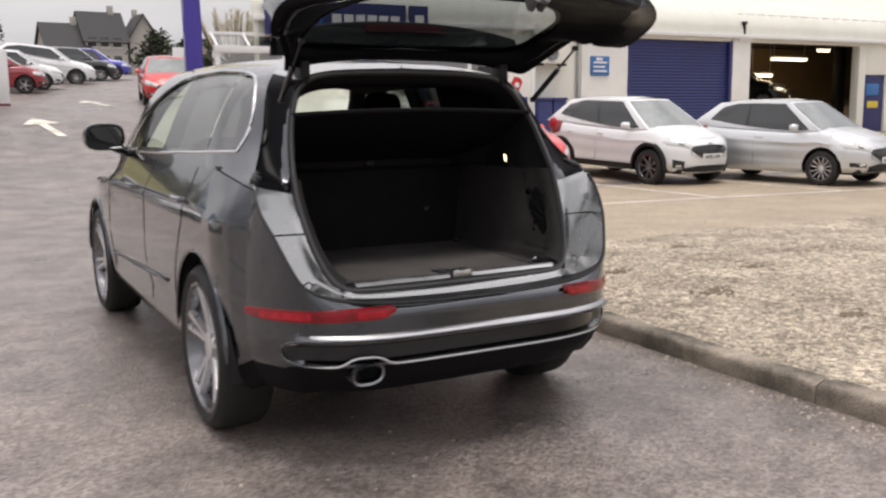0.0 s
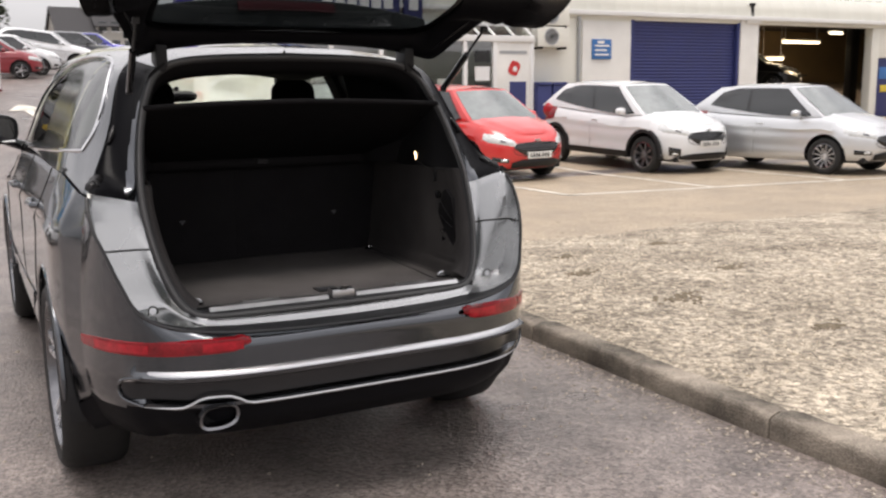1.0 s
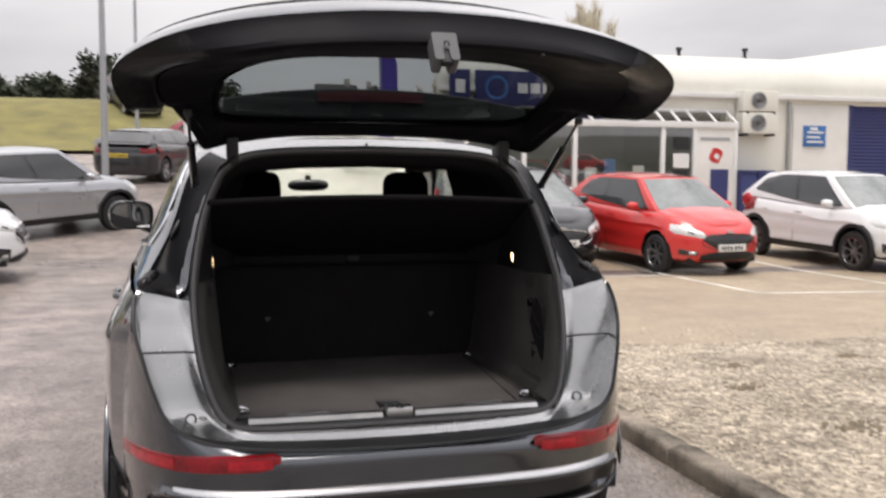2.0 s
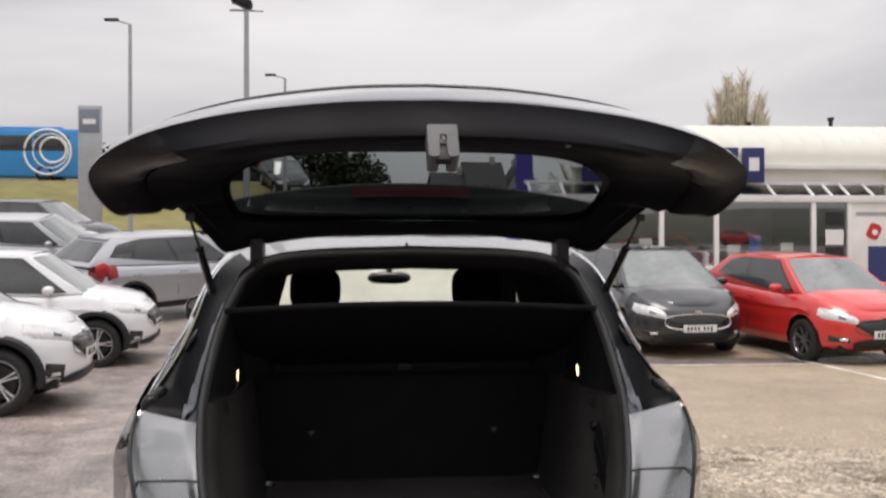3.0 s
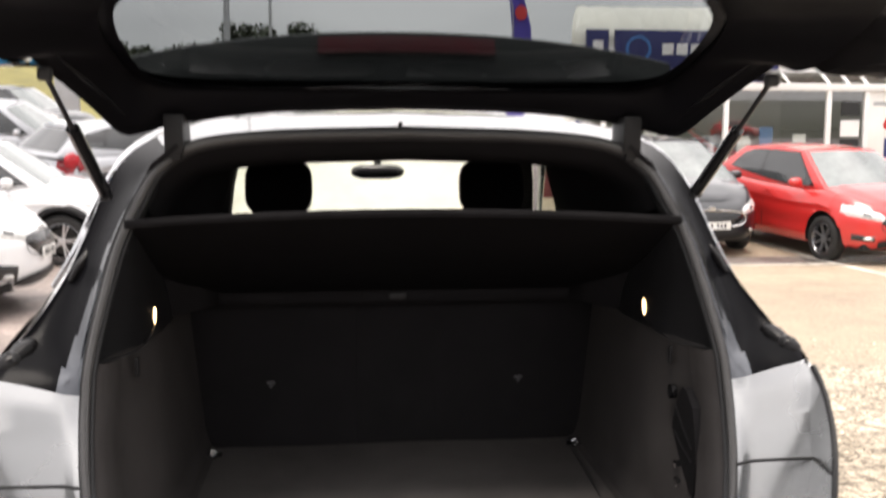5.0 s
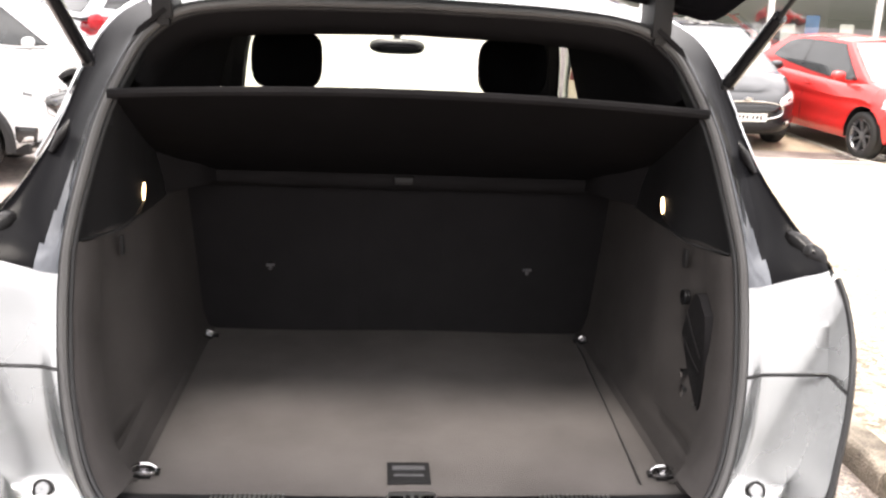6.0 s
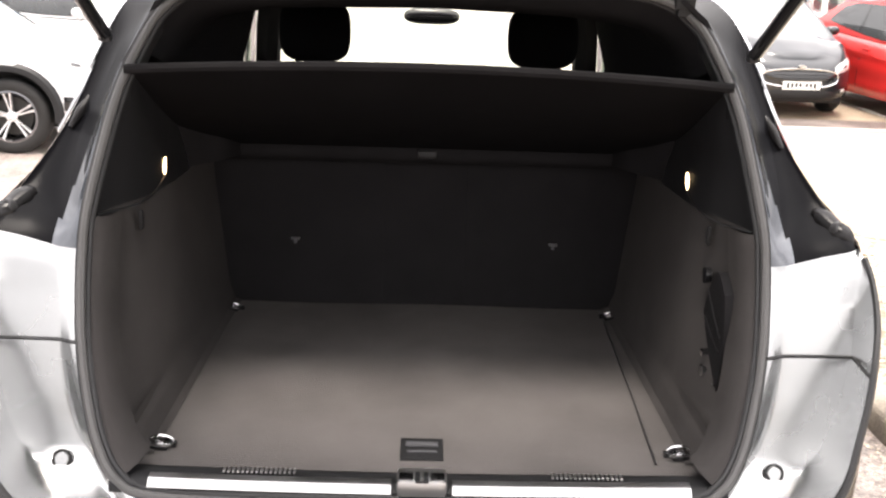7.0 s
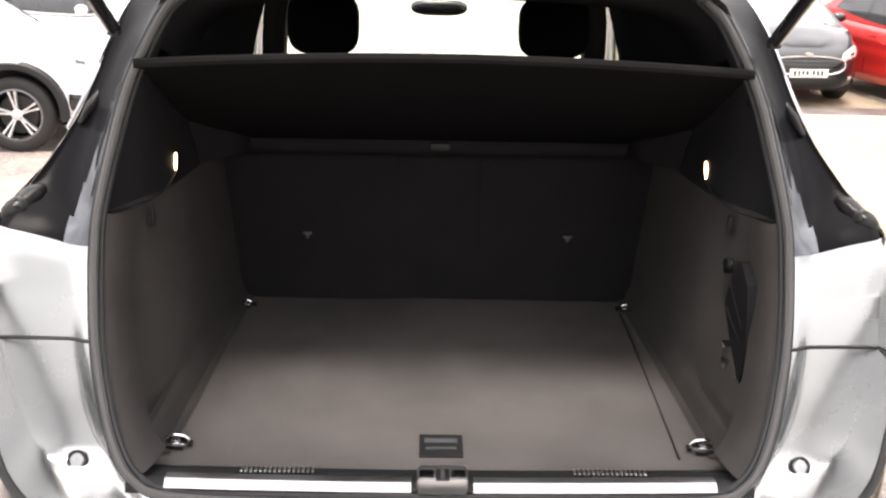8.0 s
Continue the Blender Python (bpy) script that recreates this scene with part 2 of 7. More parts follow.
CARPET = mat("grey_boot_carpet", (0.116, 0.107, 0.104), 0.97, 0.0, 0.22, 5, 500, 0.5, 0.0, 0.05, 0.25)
GATE_TRIM = mat("black_tailgate_trim", (0.0072, 0.0070, 0.0084), 0.55, 0.0, 0.15, 6, 300, 0.12, 0.0, 0.08)
BRAKE = mat("dull_brake_disc", (0.05, 0.048, 0.045), 0.6, 0.5, 0.3, 20, 200)
SEAL_GREY = mat("grey_seal_rubber", (0.085, 0.083, 0.082), 0.45, 0.0, 0.1, 12, 200, 0.05)
RUBBER = mat("black_rubber", (0.02, 0.02, 0.021), 0.5, 0.0, 0.15, 12, 200, 0.1)
TYRE = mat("tyre_rubber", (0.014, 0.0135, 0.013), 0.75, 0.0, 0.3, 6, 150, 0.3)
CHROME = mat("chrome", (0.75, 0.75, 0.76), 0.12, 1.0, 0.05, 10, 200)
DARK_CHROME = mat("dulled_chrome", (0.22, 0.22, 0.23), 0.25, 1.0, 0.15, 20, 200)
BRUSHED = mat("brushed_sill_metal", (0.55, 0.55, 0.55), 0.38, 1.0, 0.08, 10, 300)
SATIN = mat("satin_metal", (0.6, 0.6, 0.6), 0.35, 1.0, 0.06, 10, 300)
ALLOY = mat("silver_alloy", (0.74, 0.74, 0.75), 0.3, 0.75, 0.06, 12, 200, 0, 0.4)
ALLOY_DARK = mat("dark_alloy", (0.24, 0.24, 0.25), 0.35, 0.7, 0.06, 12, 200)
LIGHT_PLASTIC = mat("light_grey_plastic", (0.075, 0.075, 0.08), 0.5, 0, 0.06, 8, 200, 0.05)
LENS_RED = mat("red_lens", (0.23, 0.004, 0.009), 0.2, 0.0, 0.6, 14, 160, 0.0, 0.25)
LENS_BRIGHT = mat("bright_red_lens", (0.40, 0.007, 0.016), 0.2, 0.0, 0.4, 30, 200, 0.0, 0.25)
LENS_CLEAR = mat("headlamp_lens", (0.66, 0.67, 0.66), 0.15, 0.25, 0.3, 22, 60, 0.0, 1.0)
LENS_DARK = mat("dark_lamp_lens", (0.07, 0.07, 0.075), 0.12, 0.0, 0.25, 14, 60, 0.0, 1.0)
PLATE_WHITE = mat("white_plate", (0.75, 0.75, 0.72), 0.4, 0, 0.04, 10, 100)
PLATE_YELLOW = mat("yellow_plate", (0.7, 0.5, 0.06), 0.4, 0, 0.04, 10, 100)
CAR_GLASS = mat("dark_car_glass", (0.022, 0.025, 0.026), 0.06, 0.0, 0.35, 2, 20, 0.0, 0.5, 0.7)
# opaque windscreens: a paler colour than the side glass mimics a light interior
CAR_SCREEN = mat("car_windscreen", (0.125, 0.145, 0.138), 0.06, 0.0, 0.35, 2, 9, 0.0, 1.0, 1.0)
GLASS_CLEAR = glass_mat("misted_windscreen", (0.95, 0.97, 0.94), mist=0.4)
GLASS_TINT = glass_mat("tinted_glass", (0.32, 0.345, 0.35))
GLASS_PRIVACY = glass_mat("privacy_glass", (0.09, 0.10, 0.10), 0.10, 0.28)
GLASS_SIDE = glass_mat("light_tinted_glass", (0.62, 0.68, 0.64), 0.0, 0.08)
GLASS_SHOP = glass_mat("showroom_glass", (0.86, 0.89, 0.86), 0.0, 0.30)
ASPHALT = ground_mat("asphalt", ((0.140, 0.124, 0.114), (0.238, 0.196, 0.176)), 60, 0.35, 0.45, 0.42, 0.16, 0.42, 2.2, 0.42, 0.5)
APRON = ground_mat("pale_tarmac", ((0.305, 0.243, 0.172), (0.385, 0.312, 0.225)), 70, 0.5, 0.4, 0.65, 0.15, 0.2, 1.4, 0.14)
GRAVEL = ground_mat("gravel_bed", ((0.215, 0.18, 0.135), (0.51, 0.44, 0.345)), 38, 1.3, 1.0, 0.95, 0.0, 0.48, 11.0, 0.45)
STONE = mat("gravel_stone", (0.46, 0.395, 0.305), 0.9, 0, 0.3, 14, 90, 0.3, island=0.55)
CHIPPING = mat("dusty_chipping", (0.38, 0.33, 0.275), 0.9, 0, 0.3, 14, 90, 0.3, island=0.5)
SOIL = mat("dark_soil", (0.18, 0.145, 0.10), 0.95, 0, 0.4, 20, 90, 0.6)
KERB = mat("kerb_concrete", (0.25, 0.215, 0.175), 0.9, 0, 0.6, 6, 90, 0.8, 0, 0.3, 0.9, 0.3)
LINE_PAINT = mat("worn_white_line", (0.72, 0.68, 0.60), 0.8, 0, 0.25, 5, 60, 0.2, 0, 0.3, 0.35)
GRASS = mat("verge_grass", (0.19, 0.17, 0.06), 0.95, 0, 0.4, 0.8, 20, 0.5)
CLAD = mat("cream_cladding", (0.79, 0.78, 0.71), 0.5, 0, 0.08, 0.7, 40, 0.05, 0, 0.4, 0.12)
ROOF_SHEET = mat("pale_roof_sheet", (0.68, 0.67, 0.6), 0.45, 0, 0.08, 0.6, 40, 0.05, 0, 0.4, 0.1)
WHITE_PVC = mat("white_frame", (0.8, 0.8, 0.79), 0.35, 0, 0.05, 2, 60, 0, 0, 0.5, 0.08)
WHITE_WALL = mat("white_render", (0.82, 0.81, 0.78), 0.8, 0, 0.08, 1.5, 80, 0.15, 0, 0.3, 0.12)
SHUTTER = mat("navy_shutter", (0.035, 0.045, 0.16), 0.45, 0.1, 0.12, 2, 60, 0.0, 0, 0.5, 0.1)
NAVY = mat("navy_board", (0.02, 0.025, 0.12), 0.4, 0, 0.06, 3, 60)
SIGN_BLUE = mat("blue_sign", (0.04, 0.16, 0.42), 0.4, 0, 0.06, 3, 60)
TOTEM_HEAD = mat("totem_head", (0.20, 0.225, 0.27), 0.5, 0, 0.08, 3, 60)
SIGN_WHITE = mat("white_sign", (0.8, 0.8, 0.8), 0.4, 0, 0.04, 3, 60)
SIGN_RED = mat("red_sign", (0.55, 0.03, 0.03), 0.4, 0, 0.06, 3, 60)
SIGN_YELLOW = mat("yellow_sign", (0.65, 0.5, 0.05), 0.5, 0, 0.06, 3, 60)
LENS_DIM = mat("unlit_red_lens", (0.040, 0.003, 0.006), 0.6, 0.0, 0.2, 20, 90, 0.0, 0.0, 0.2)
BRICK_RED = mat("dark_red_panel", (0.16, 0.035, 0.04), 0.6, 0, 0.1, 3, 60)
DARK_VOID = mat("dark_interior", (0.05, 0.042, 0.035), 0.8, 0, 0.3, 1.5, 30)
GALV = mat("galvanised_steel", (0.42, 0.43, 0.44), 0.5, 0.7, 0.12, 4, 100)
SLATE = mat("slate_roof", (0.05, 0.048, 0.05), 0.8, 0, 0.2, 3, 60, 0.3)
HARL = mat("house_render", (0.42, 0.40, 0.36), 0.9, 0, 0.1, 3, 60, 0.2)
BARK = mat("bark", (0.12, 0.10, 0.08), 0.95, 0, 0.3, 8, 60, 0.5)
LEAF = mat("evergreen_leaf", (0.045, 0.056, 0.032), 0.9, 0, 0.4, 3, 30, 0.3)
TWIG = mat("bare_twigs", (0.66, 0.60, 0.46), 0.95, 0, 0.3, 2, 30)
BUS_BLUE = mat("bus_blue", (0.02, 0.25, 0.6), 0.35, 0, 0.05, 1, 60, 0, 0.6)
FLAG_PURPLE = mat("purple_banner", (0.07, 0.05, 0.33), 0.7, 0, 0.12, 3, 60)
LAMP_GLOW = emit_mat("warm_lamp_lens", (1.0, 0.7, 0.38), 3.5)
TUBE_GLOW = emit_mat("strip_light", (1.0, 0.86, 0.6), 3.2)


# ---- mesh helpers ----
def lerp(a, b, t):
    return a + (b - a) * t


def smooth01(t):
    t = max(0.0, min(1.0, t))
    return t * t * (3 - 2 * t)


def knots(x, table):
    """Piecewise smooth interpolation in a short table of pairs."""
    if x <= table[0][0]:
        return table[0][1]
    for (a, fa), (b, fb) in zip(table, table[1:]):
        if x <= b:
            return lerp(fa, fb, (x - a) / (b - a))
    return table[-1][1]


def catmull(pts, steps):
    """A smooth curve through the points, steps pieces between two."""
    P = [Vector(p) for p in pts]
    P = [P[0] * 2 - P[1]] + P + [P[-1] * 2 - P[-2]]
    out = []
    for i in range(1, len(P) - 2):
        a, b, c, d = P[i - 1], P[i], P[i + 1], P[i + 2]
        for k in range(steps):
            t = k / steps
            out.append(0.5 * ((2 * b) + (c - a) * t + (2 * a - 5 * b + 4 * c - d) * t * t + (3 * b - a - 3 * c + d) * t ** 3))
    out.append(P[-2].copy())
    return out


def add_grid(bm, rows, close=False):
    """Quads between rows of points; close joins the last column to the first. Returns the vertex rows."""
    vs = [[bm.verts.new(p) for p in row] for row in rows]
    for r0, r1 in zip(vs, vs[1:]):
        n = len(r0)
        for j in range(n if close else n - 1):
            k = (j + 1) % n
            try:
                bm.faces.new((r0[j], r0[k], r1[k], r1[j]))
            except ValueError:
                pass
    return vs


def add_fan(bm, loop):
    try:
        bm.faces.new(loop)
    except ValueError:
        pass


def add_box(bm, c, s, bevel=0.0, rz=0.0, m=None):
    t = bmesh.new()
    bmesh.ops.create_cube(t, size=1)
    bmesh.ops.scale(t, vec=s, verts=t.verts)
    if bevel:
        bmesh.ops.bevel(t, geom=list(t.edges), offset=bevel, segments=2, affect="EDGES", profile=0.6)
    mm = Matrix.Translation(c) @ Matrix.Rotation(radians(rz), 4, "Z")
    if m is not None:
        mm = m @ mm
    merge(bm, t, mm)


def merge(bm, t, m=None):
    if m is not None:
        bmesh.ops.transform(t, matrix=m, verts=t.verts)
    vmap = {v: bm.verts.new(v.co) for v in t.verts}
    for f in t.faces:
        try:
            bm.faces.new([vmap[v] for v in f.verts])
        except ValueError:
            pass
    t.free()


def add_tube(bm, path, r, n=8, caps=True, flat=1.0):
    """A tube along points; r is one radius or one a point."""
    P = [Vector(p) for p in path]
    rows = []
    ref = Vector((0, 0, 1))
    for i, p in enumerate(P):
        d = (P[min(i + 1, len(P) - 1)] - P[max(i - 1, 0)]).normalized()
        side = d.cross(ref)
        if side.length < 1e-3:
            side = d.cross(Vector((1, 0, 0)))
        side.normalize()
        up = side.cross(d).normalized()
        rad = r[i] if isinstance(r, (list, tuple)) else r
        rows.append([p + side * math.cos(a) * rad + up * math.sin(a) * rad * flat for a in (2 * math.pi * k / n for k in range(n))])
    vs = add_grid(bm, rows, True)
    if caps:
        add_fan(bm, vs[0][::-1])
        add_fan(bm, vs[-1])


def add_lathe(bm, profile, centre, axis="x", n=40):
    """Turns (radius, offset) pairs round an axis."""
    rows = []
    for r, o in profile:
        row = []
        for k in range(n):
            a = 2 * math.pi * k / n
            c, s = math.cos(a) * r, math.sin(a) * r
            row.append(Vector(centre) + Vector({"x": (o, c, s), "y": (c, o, s), "z": (c, s, o)}[axis]))
        rows.append(row)
    return add_grid(bm, rows, True)


def add_prism(bm, poly, axis, a, b):
    """A flat outline of (u, v) pairs, extruded from a to b along the axis."""
    def pt(u, v, w):
        return {"x": (w, u, v), "y": (u, w, v), "z": (u, v, w)}[axis]
    lo = [bm.verts.new(pt(u, v, a)) for u, v in poly]
    hi = [bm.verts.new(pt(u, v, b)) for u, v in poly]
    add_fan(bm, lo)
    add_fan(bm, hi[::-1])
    for i in range(len(poly)):
        j = (i + 1) % len(poly)
        add_fan(bm, (lo[i], lo[j], hi[j], hi[i]))


def mirrored(bm):
    """Adds the copy at minus x."""
    fs = list(bm.faces)
    vmap = {v: bm.verts.new((-v.co.x, v.co.y, v.co.z)) for v in list(bm.verts)}
    for f in fs:
        try:
            bm.faces.new([vmap[v] for v in reversed(f.verts)])
        except ValueError:
            pass
    bmesh.ops.remove_doubles(bm, verts=bm.verts, dist=0.0004)


def part(name, bm, material, parent=None, label="", crease=38, thick=0.0):
    """Links a bmesh as one mesh object under a thing or a part."""
    bmesh.ops.remove_doubles(bm, verts=bm.verts, dist=0.00005)
    if thick:
        bmesh.ops.recalc_face_normals(bm, faces=bm.faces)
        bmesh.ops.solidify(bm, geom=list(bm.faces), thickness=thick)
    bmesh.ops.recalc_face_normals(bm, faces=bm.faces)
    lim = radians(crease)
    for f in bm.faces:
        f.smooth = True
    for e in bm.edges:
        if len(e.link_faces) != 2 or e.calc_face_angle(0) > lim:
            e.smooth = False
    me = bpy.data.meshes.new(name)
    bm.to_mesh(me)
    bm.free()
    me.materials.append(material)
    ob = new(name, me)
    if parent is not None:
        ob.parent = parent
    if label:
        tagged(ob, label)
    return ob


def pair(name, bm, material, parent, label="", crease=38):
    """Two parts: the shape built on the right and its mirror image on the left."""
    twin = bmesh.new()
    vmap = {v: twin.verts.new((-v.co.x, v.co.y, v.co.z)) for v in bm.verts}
    for f in bm.faces:
        twin.faces.new([vmap[v] for v in reversed(f.verts)])
    part(name, bm, material, parent, label, crease)
    part(name, twin, material, parent, label, crease)


def thing(name, label, category, m=None, group="", kind=""):
    ob = new(name)
    ob.empty_display_size = 0.2
    if m is not None:
        ob.matrix_world = m
    return tagged(ob, label, category, group, kind)


def solo(name, bm, material, label, category="", group="", kind="", m=None, crease=38, thick=0.0):
    """A top-level thing of one mesh."""
    ob = part(name, bm, material, None, "", crease, thick)
    if m is not None:
        ob.matrix_world = m
    return tagged(ob, label, category, group, kind)


def hill(x, y):
    """Height of the ground: level by the camera, rising ahead, with a bank on one side."""
    z = knots(y, [(10.5, 0), (14, 0.13), (18, 0.5), (22.5, 1.27), (26, 1.5), (30, 1.8), (43, 2.7), (60, 3.6), (90, 4.8), (200, 8)])
    return z + 2.3 * smooth01((y - 38) / 12) * smooth01((4 - x) / 8) + 2.0 * smooth01((-27 - y) / 12)


# ---- wheels, shared by all cars ----
def wheel(parent, x, y, z, R, rim_r, width, spokes, rim_mat, twin=False):
    """Tyre with tread shoulders, dished rim, spokes, hub and bolts; the face looks along sign(x)."""
    s = 1 if x > 0 else -1
    root = new("wheel")
    root.parent = parent
    root.location = (x, y, z)
    root.rotation_euler = (random.uniform(0, 6.28), 0, 0)
    b = bmesh.new()
    w = width / 2
    prof = [(rim_r, -w * 0.9), (rim_r + 0.3 * (R - rim_r), -w), (R - 0.02, -w * 0.92), (R - 0.004, -w * 0.75), (R, -w * 0.4), (R, w * 0.4), (R - 0.004, w * 0.75), (R - 0.02, w * 0.92), (rim_r + 0.5 * (R - rim_r), w * 1.02), (rim_r + 0.02, w * 0.98), (rim_r, w * 0.9)]
    add_lathe(b, [(r, o * s) for r, o in prof], (0, 0, 0), "x", 44)
    part("tyre", b, TYRE, root)
    b = bmesh.new()
    prof = [(rim_r + 0.006, w * 0.92), (rim_r - 0.012, w * 0.95), (rim_r - 0.02, w * 0.80), (rim_r - 0.03, w * 0.2), (rim_r - 0.05, -w * 0.4)]
    add_lathe(b, [(r, o * s) for r, o in prof], (0, 0, 0), "x", 40)
    part("rim_barrel", b, DARK_CHROME, root)
    b = bmesh.new()
    add_lathe(b, [(rim_r - .04, -w * .38 * s), (rim_r * .75, -w * .3 * s), (rim_r * .74, -w * .1 * s), (rim_r * .3, -w * .08 * s), (.01, 0)], (0, 0, 0), "x", 28)
    part("brake_disc", b, BRAKE, root)
    b = bmesh.new()
    for k in range(spokes):
        for off in ((-0.13, 0.13) if twin else (0,)):
            a = 2 * math.pi * k / spokes + off
            wd = 0.30 * rim_r / (spokes / 5) * (0.45 if twin else 1)
            ca, sa = math.cos(a), math.sin(a)
            rows = []
            for r, ww, o in ((rim_r * 0.16, wd * 0.75, w * 0.62), (rim_r * 0.55, wd * 0.62, w * 0.72), (rim_r * 0.97, wd * 0.9, w * 0.88)):
                c0 = Vector((o * s, ca * r, sa * r))
                t = Vector((0, -sa, ca))
                d = Vector((s * 0.03, 0, 0))
                rows.append([c0 - t * ww / 2 - d, c0 - t * ww * 0.36, c0 + t * ww * 0.36, c0 + t * ww / 2 - d])
            add_grid(b, rows)
    add_lathe(b, [(rim_r * 0.22, w * 0.5 * s), (rim_r * 0.21, w * 0.68 * s), (rim_r * 0.15, w * 0.72 * s), (0.002, w * 0.73 * s)], (0, 0, 0), "x", 20)
    part("spokes", b, rim_mat, root)
    return root


def cut_arches(bm, axles, radius, zc, side_x):
    """Opens wheel arches in the side of a body and pulls the edge onto a circle."""
    dead = []
    for f in bm.faces:
        c = f.calc_center_median()
        if abs(c.x) > side_x:
            for y in axles:
                if math.hypot(c.y - y, c.z - zc) < radius:
                    dead.append(f)
    bmesh.ops.delete(bm, geom=dead, context="FACES")
    for v in bm.verts:
        if abs(v.co.x) > side_x and v.is_boundary:
            for y in axles:
                d = math.hypot(v.co.y - y, v.co.z - zc)
                if 0.01 < d < radius + 0.05 and v.co.z > zc - radius * 0.62:
                    v.co.y = y + (v.co.y - y) * radius / d
                    v.co.z = zc + (v.co.z - zc) * radius / d


# ======== the open grey estate car ========
# Rear aperture: shut line (outer) and rubber seal (inner), from the top middle to the bottom middle, right half.
SHUT = [(0, .86, 1.69), (.30, .85, 1.68), (.52, .80, 1.652), (.62, .66, 1.60), (.672, .585, 1.52), (.71, .51, 1.40), (.745, .455, 1.31), (.80, .36, 1.21), (.840, .262, 1.14), (.841, .18, 1.05), (.812, .103, .956), (.778, .05, .86), (.735, .0, .775), (.64, -.05, .725), (.48, -.09, .70), (.25, -.115, .69), (0, -.125, .688)]
SEAL = [(0, .555, 1.643), (.30, .548, 1.634), (.47, .53, 1.612), (.548, .51, 1.565), (.588, .475, 1.50), (.625, .42, 1.40), (.65, .36, 1.28), (.664, .30, 1.17), (.665, .27, 1.10), (.66, .235, 1.03), (.65, .195, .955), (.632, .155, .875), (.60, .105, .79), (.555, .066, .738), (.48, .045, .720), (.25, .033, .715), (0, .028, .714)]
# Foot of the jamb's outer wall, by the same counting: half width and depth.
JAMB_X = [(7, .78), (8, .825), (9, .828), (10, .825), (11, .800), (12, .760), (13, .70), (14, .55)]
JAMB_Y = [(8, .258), (9, .234), (10, .207), (10.5, .194), (11, .180), (12, .152), (13, .128)]
ST = 5
shut = catmull(SHUT, ST)
seal = catmull(SEAL, ST)
AX_R, AX_F, WHL_R = 0.80, 3.72, 0.382


def suv_w(z):
    return knots(z, [(.28, .89), (.36, .93), (.5, .952), (.7, .962), (.95, .958), (1.05, .942), (1.14, .905), (1.22, .872), (1.31, .835), (1.42, .792), (1.5, .757), (1.6, .70), (1.65, .662), (1.70, .60)])


UP = [p for p in shut if p.z >= 1.14]
UPK_Y = sorted((p.z, p.y) for p in UP)
UPK_X = sorted((p.z, p.x) for p in UP)


def suv_side(y, z):
    """Half width of the upper body, drawn in round the rear corner."""
    w = suv_w(z)
    ye, xe = knots(z, UPK_Y), knots(z, UPK_X)
    k = max(0.0, 1 - (y - ye) / 0.56)
    fr = max(0.0, (y - 2.3) / 0.9)
    return w - (w - xe) * k * k - 0.05 * fr * fr


def bumper_off(z, x):
    """How far the rear bumper stands out or in at a height."""
    k = smooth01((0.80 - abs(x)) / 0.08)
    o = knots(z, [(.30, -.16), (.34, -.10), (.38, -.06), (.434, -.045), (.446, -.03), (.458, -.03), (.470, -.05), (.526, -.05), (.540, -.01), (.552, .02), (.564, .022), (.580, .0), (.66, .0)])
    p = knots(z, [(.30, -.10), (.36, -.05), (.45, -.015), (.55, 0), (.66, 0)])
    return lerp(p, o, k)


def suv_x(y, z):
    """Half width of the lower body side."""
    zt = knots(y, [(.26, 1.14), (.40, 1.165), (.65, 1.20), (1.6, 1.2), (2.9, 1.17), (3.2, 1.06), (4.0, .96), (4.2, .90)])
    fr = max(0, y - 3.2)
    k = max(0.0, 1 - (y - 0.26) / 0.3)
    x = suv_w(z) - 0.062 * k * k - 0.09 * fr * fr
    if z > 0.98:
        x = min(x, lerp(suv_w(.98), suv_side(y, zt), min(1, (z - .98) / max(.01, zt - .98))) + 0.012 - .09 * fr * fr)
    return x + 0.012 * math.exp(-((z - 1.0) / 0.03) ** 2) - 0.02 * math.exp(-((z - 0.50) / 0.06) ** 2) * smooth01((y - 1.2) / .2) * smooth01((3.2 - y) / .2)


def suv_plan(a):
    """Half width of the bumper seen from above, at an angle round its corner."""
    return 0.962 * math.sin(a) ** (1 / 2.1) - 0.035 * smooth01(math.degrees(a) / 60)


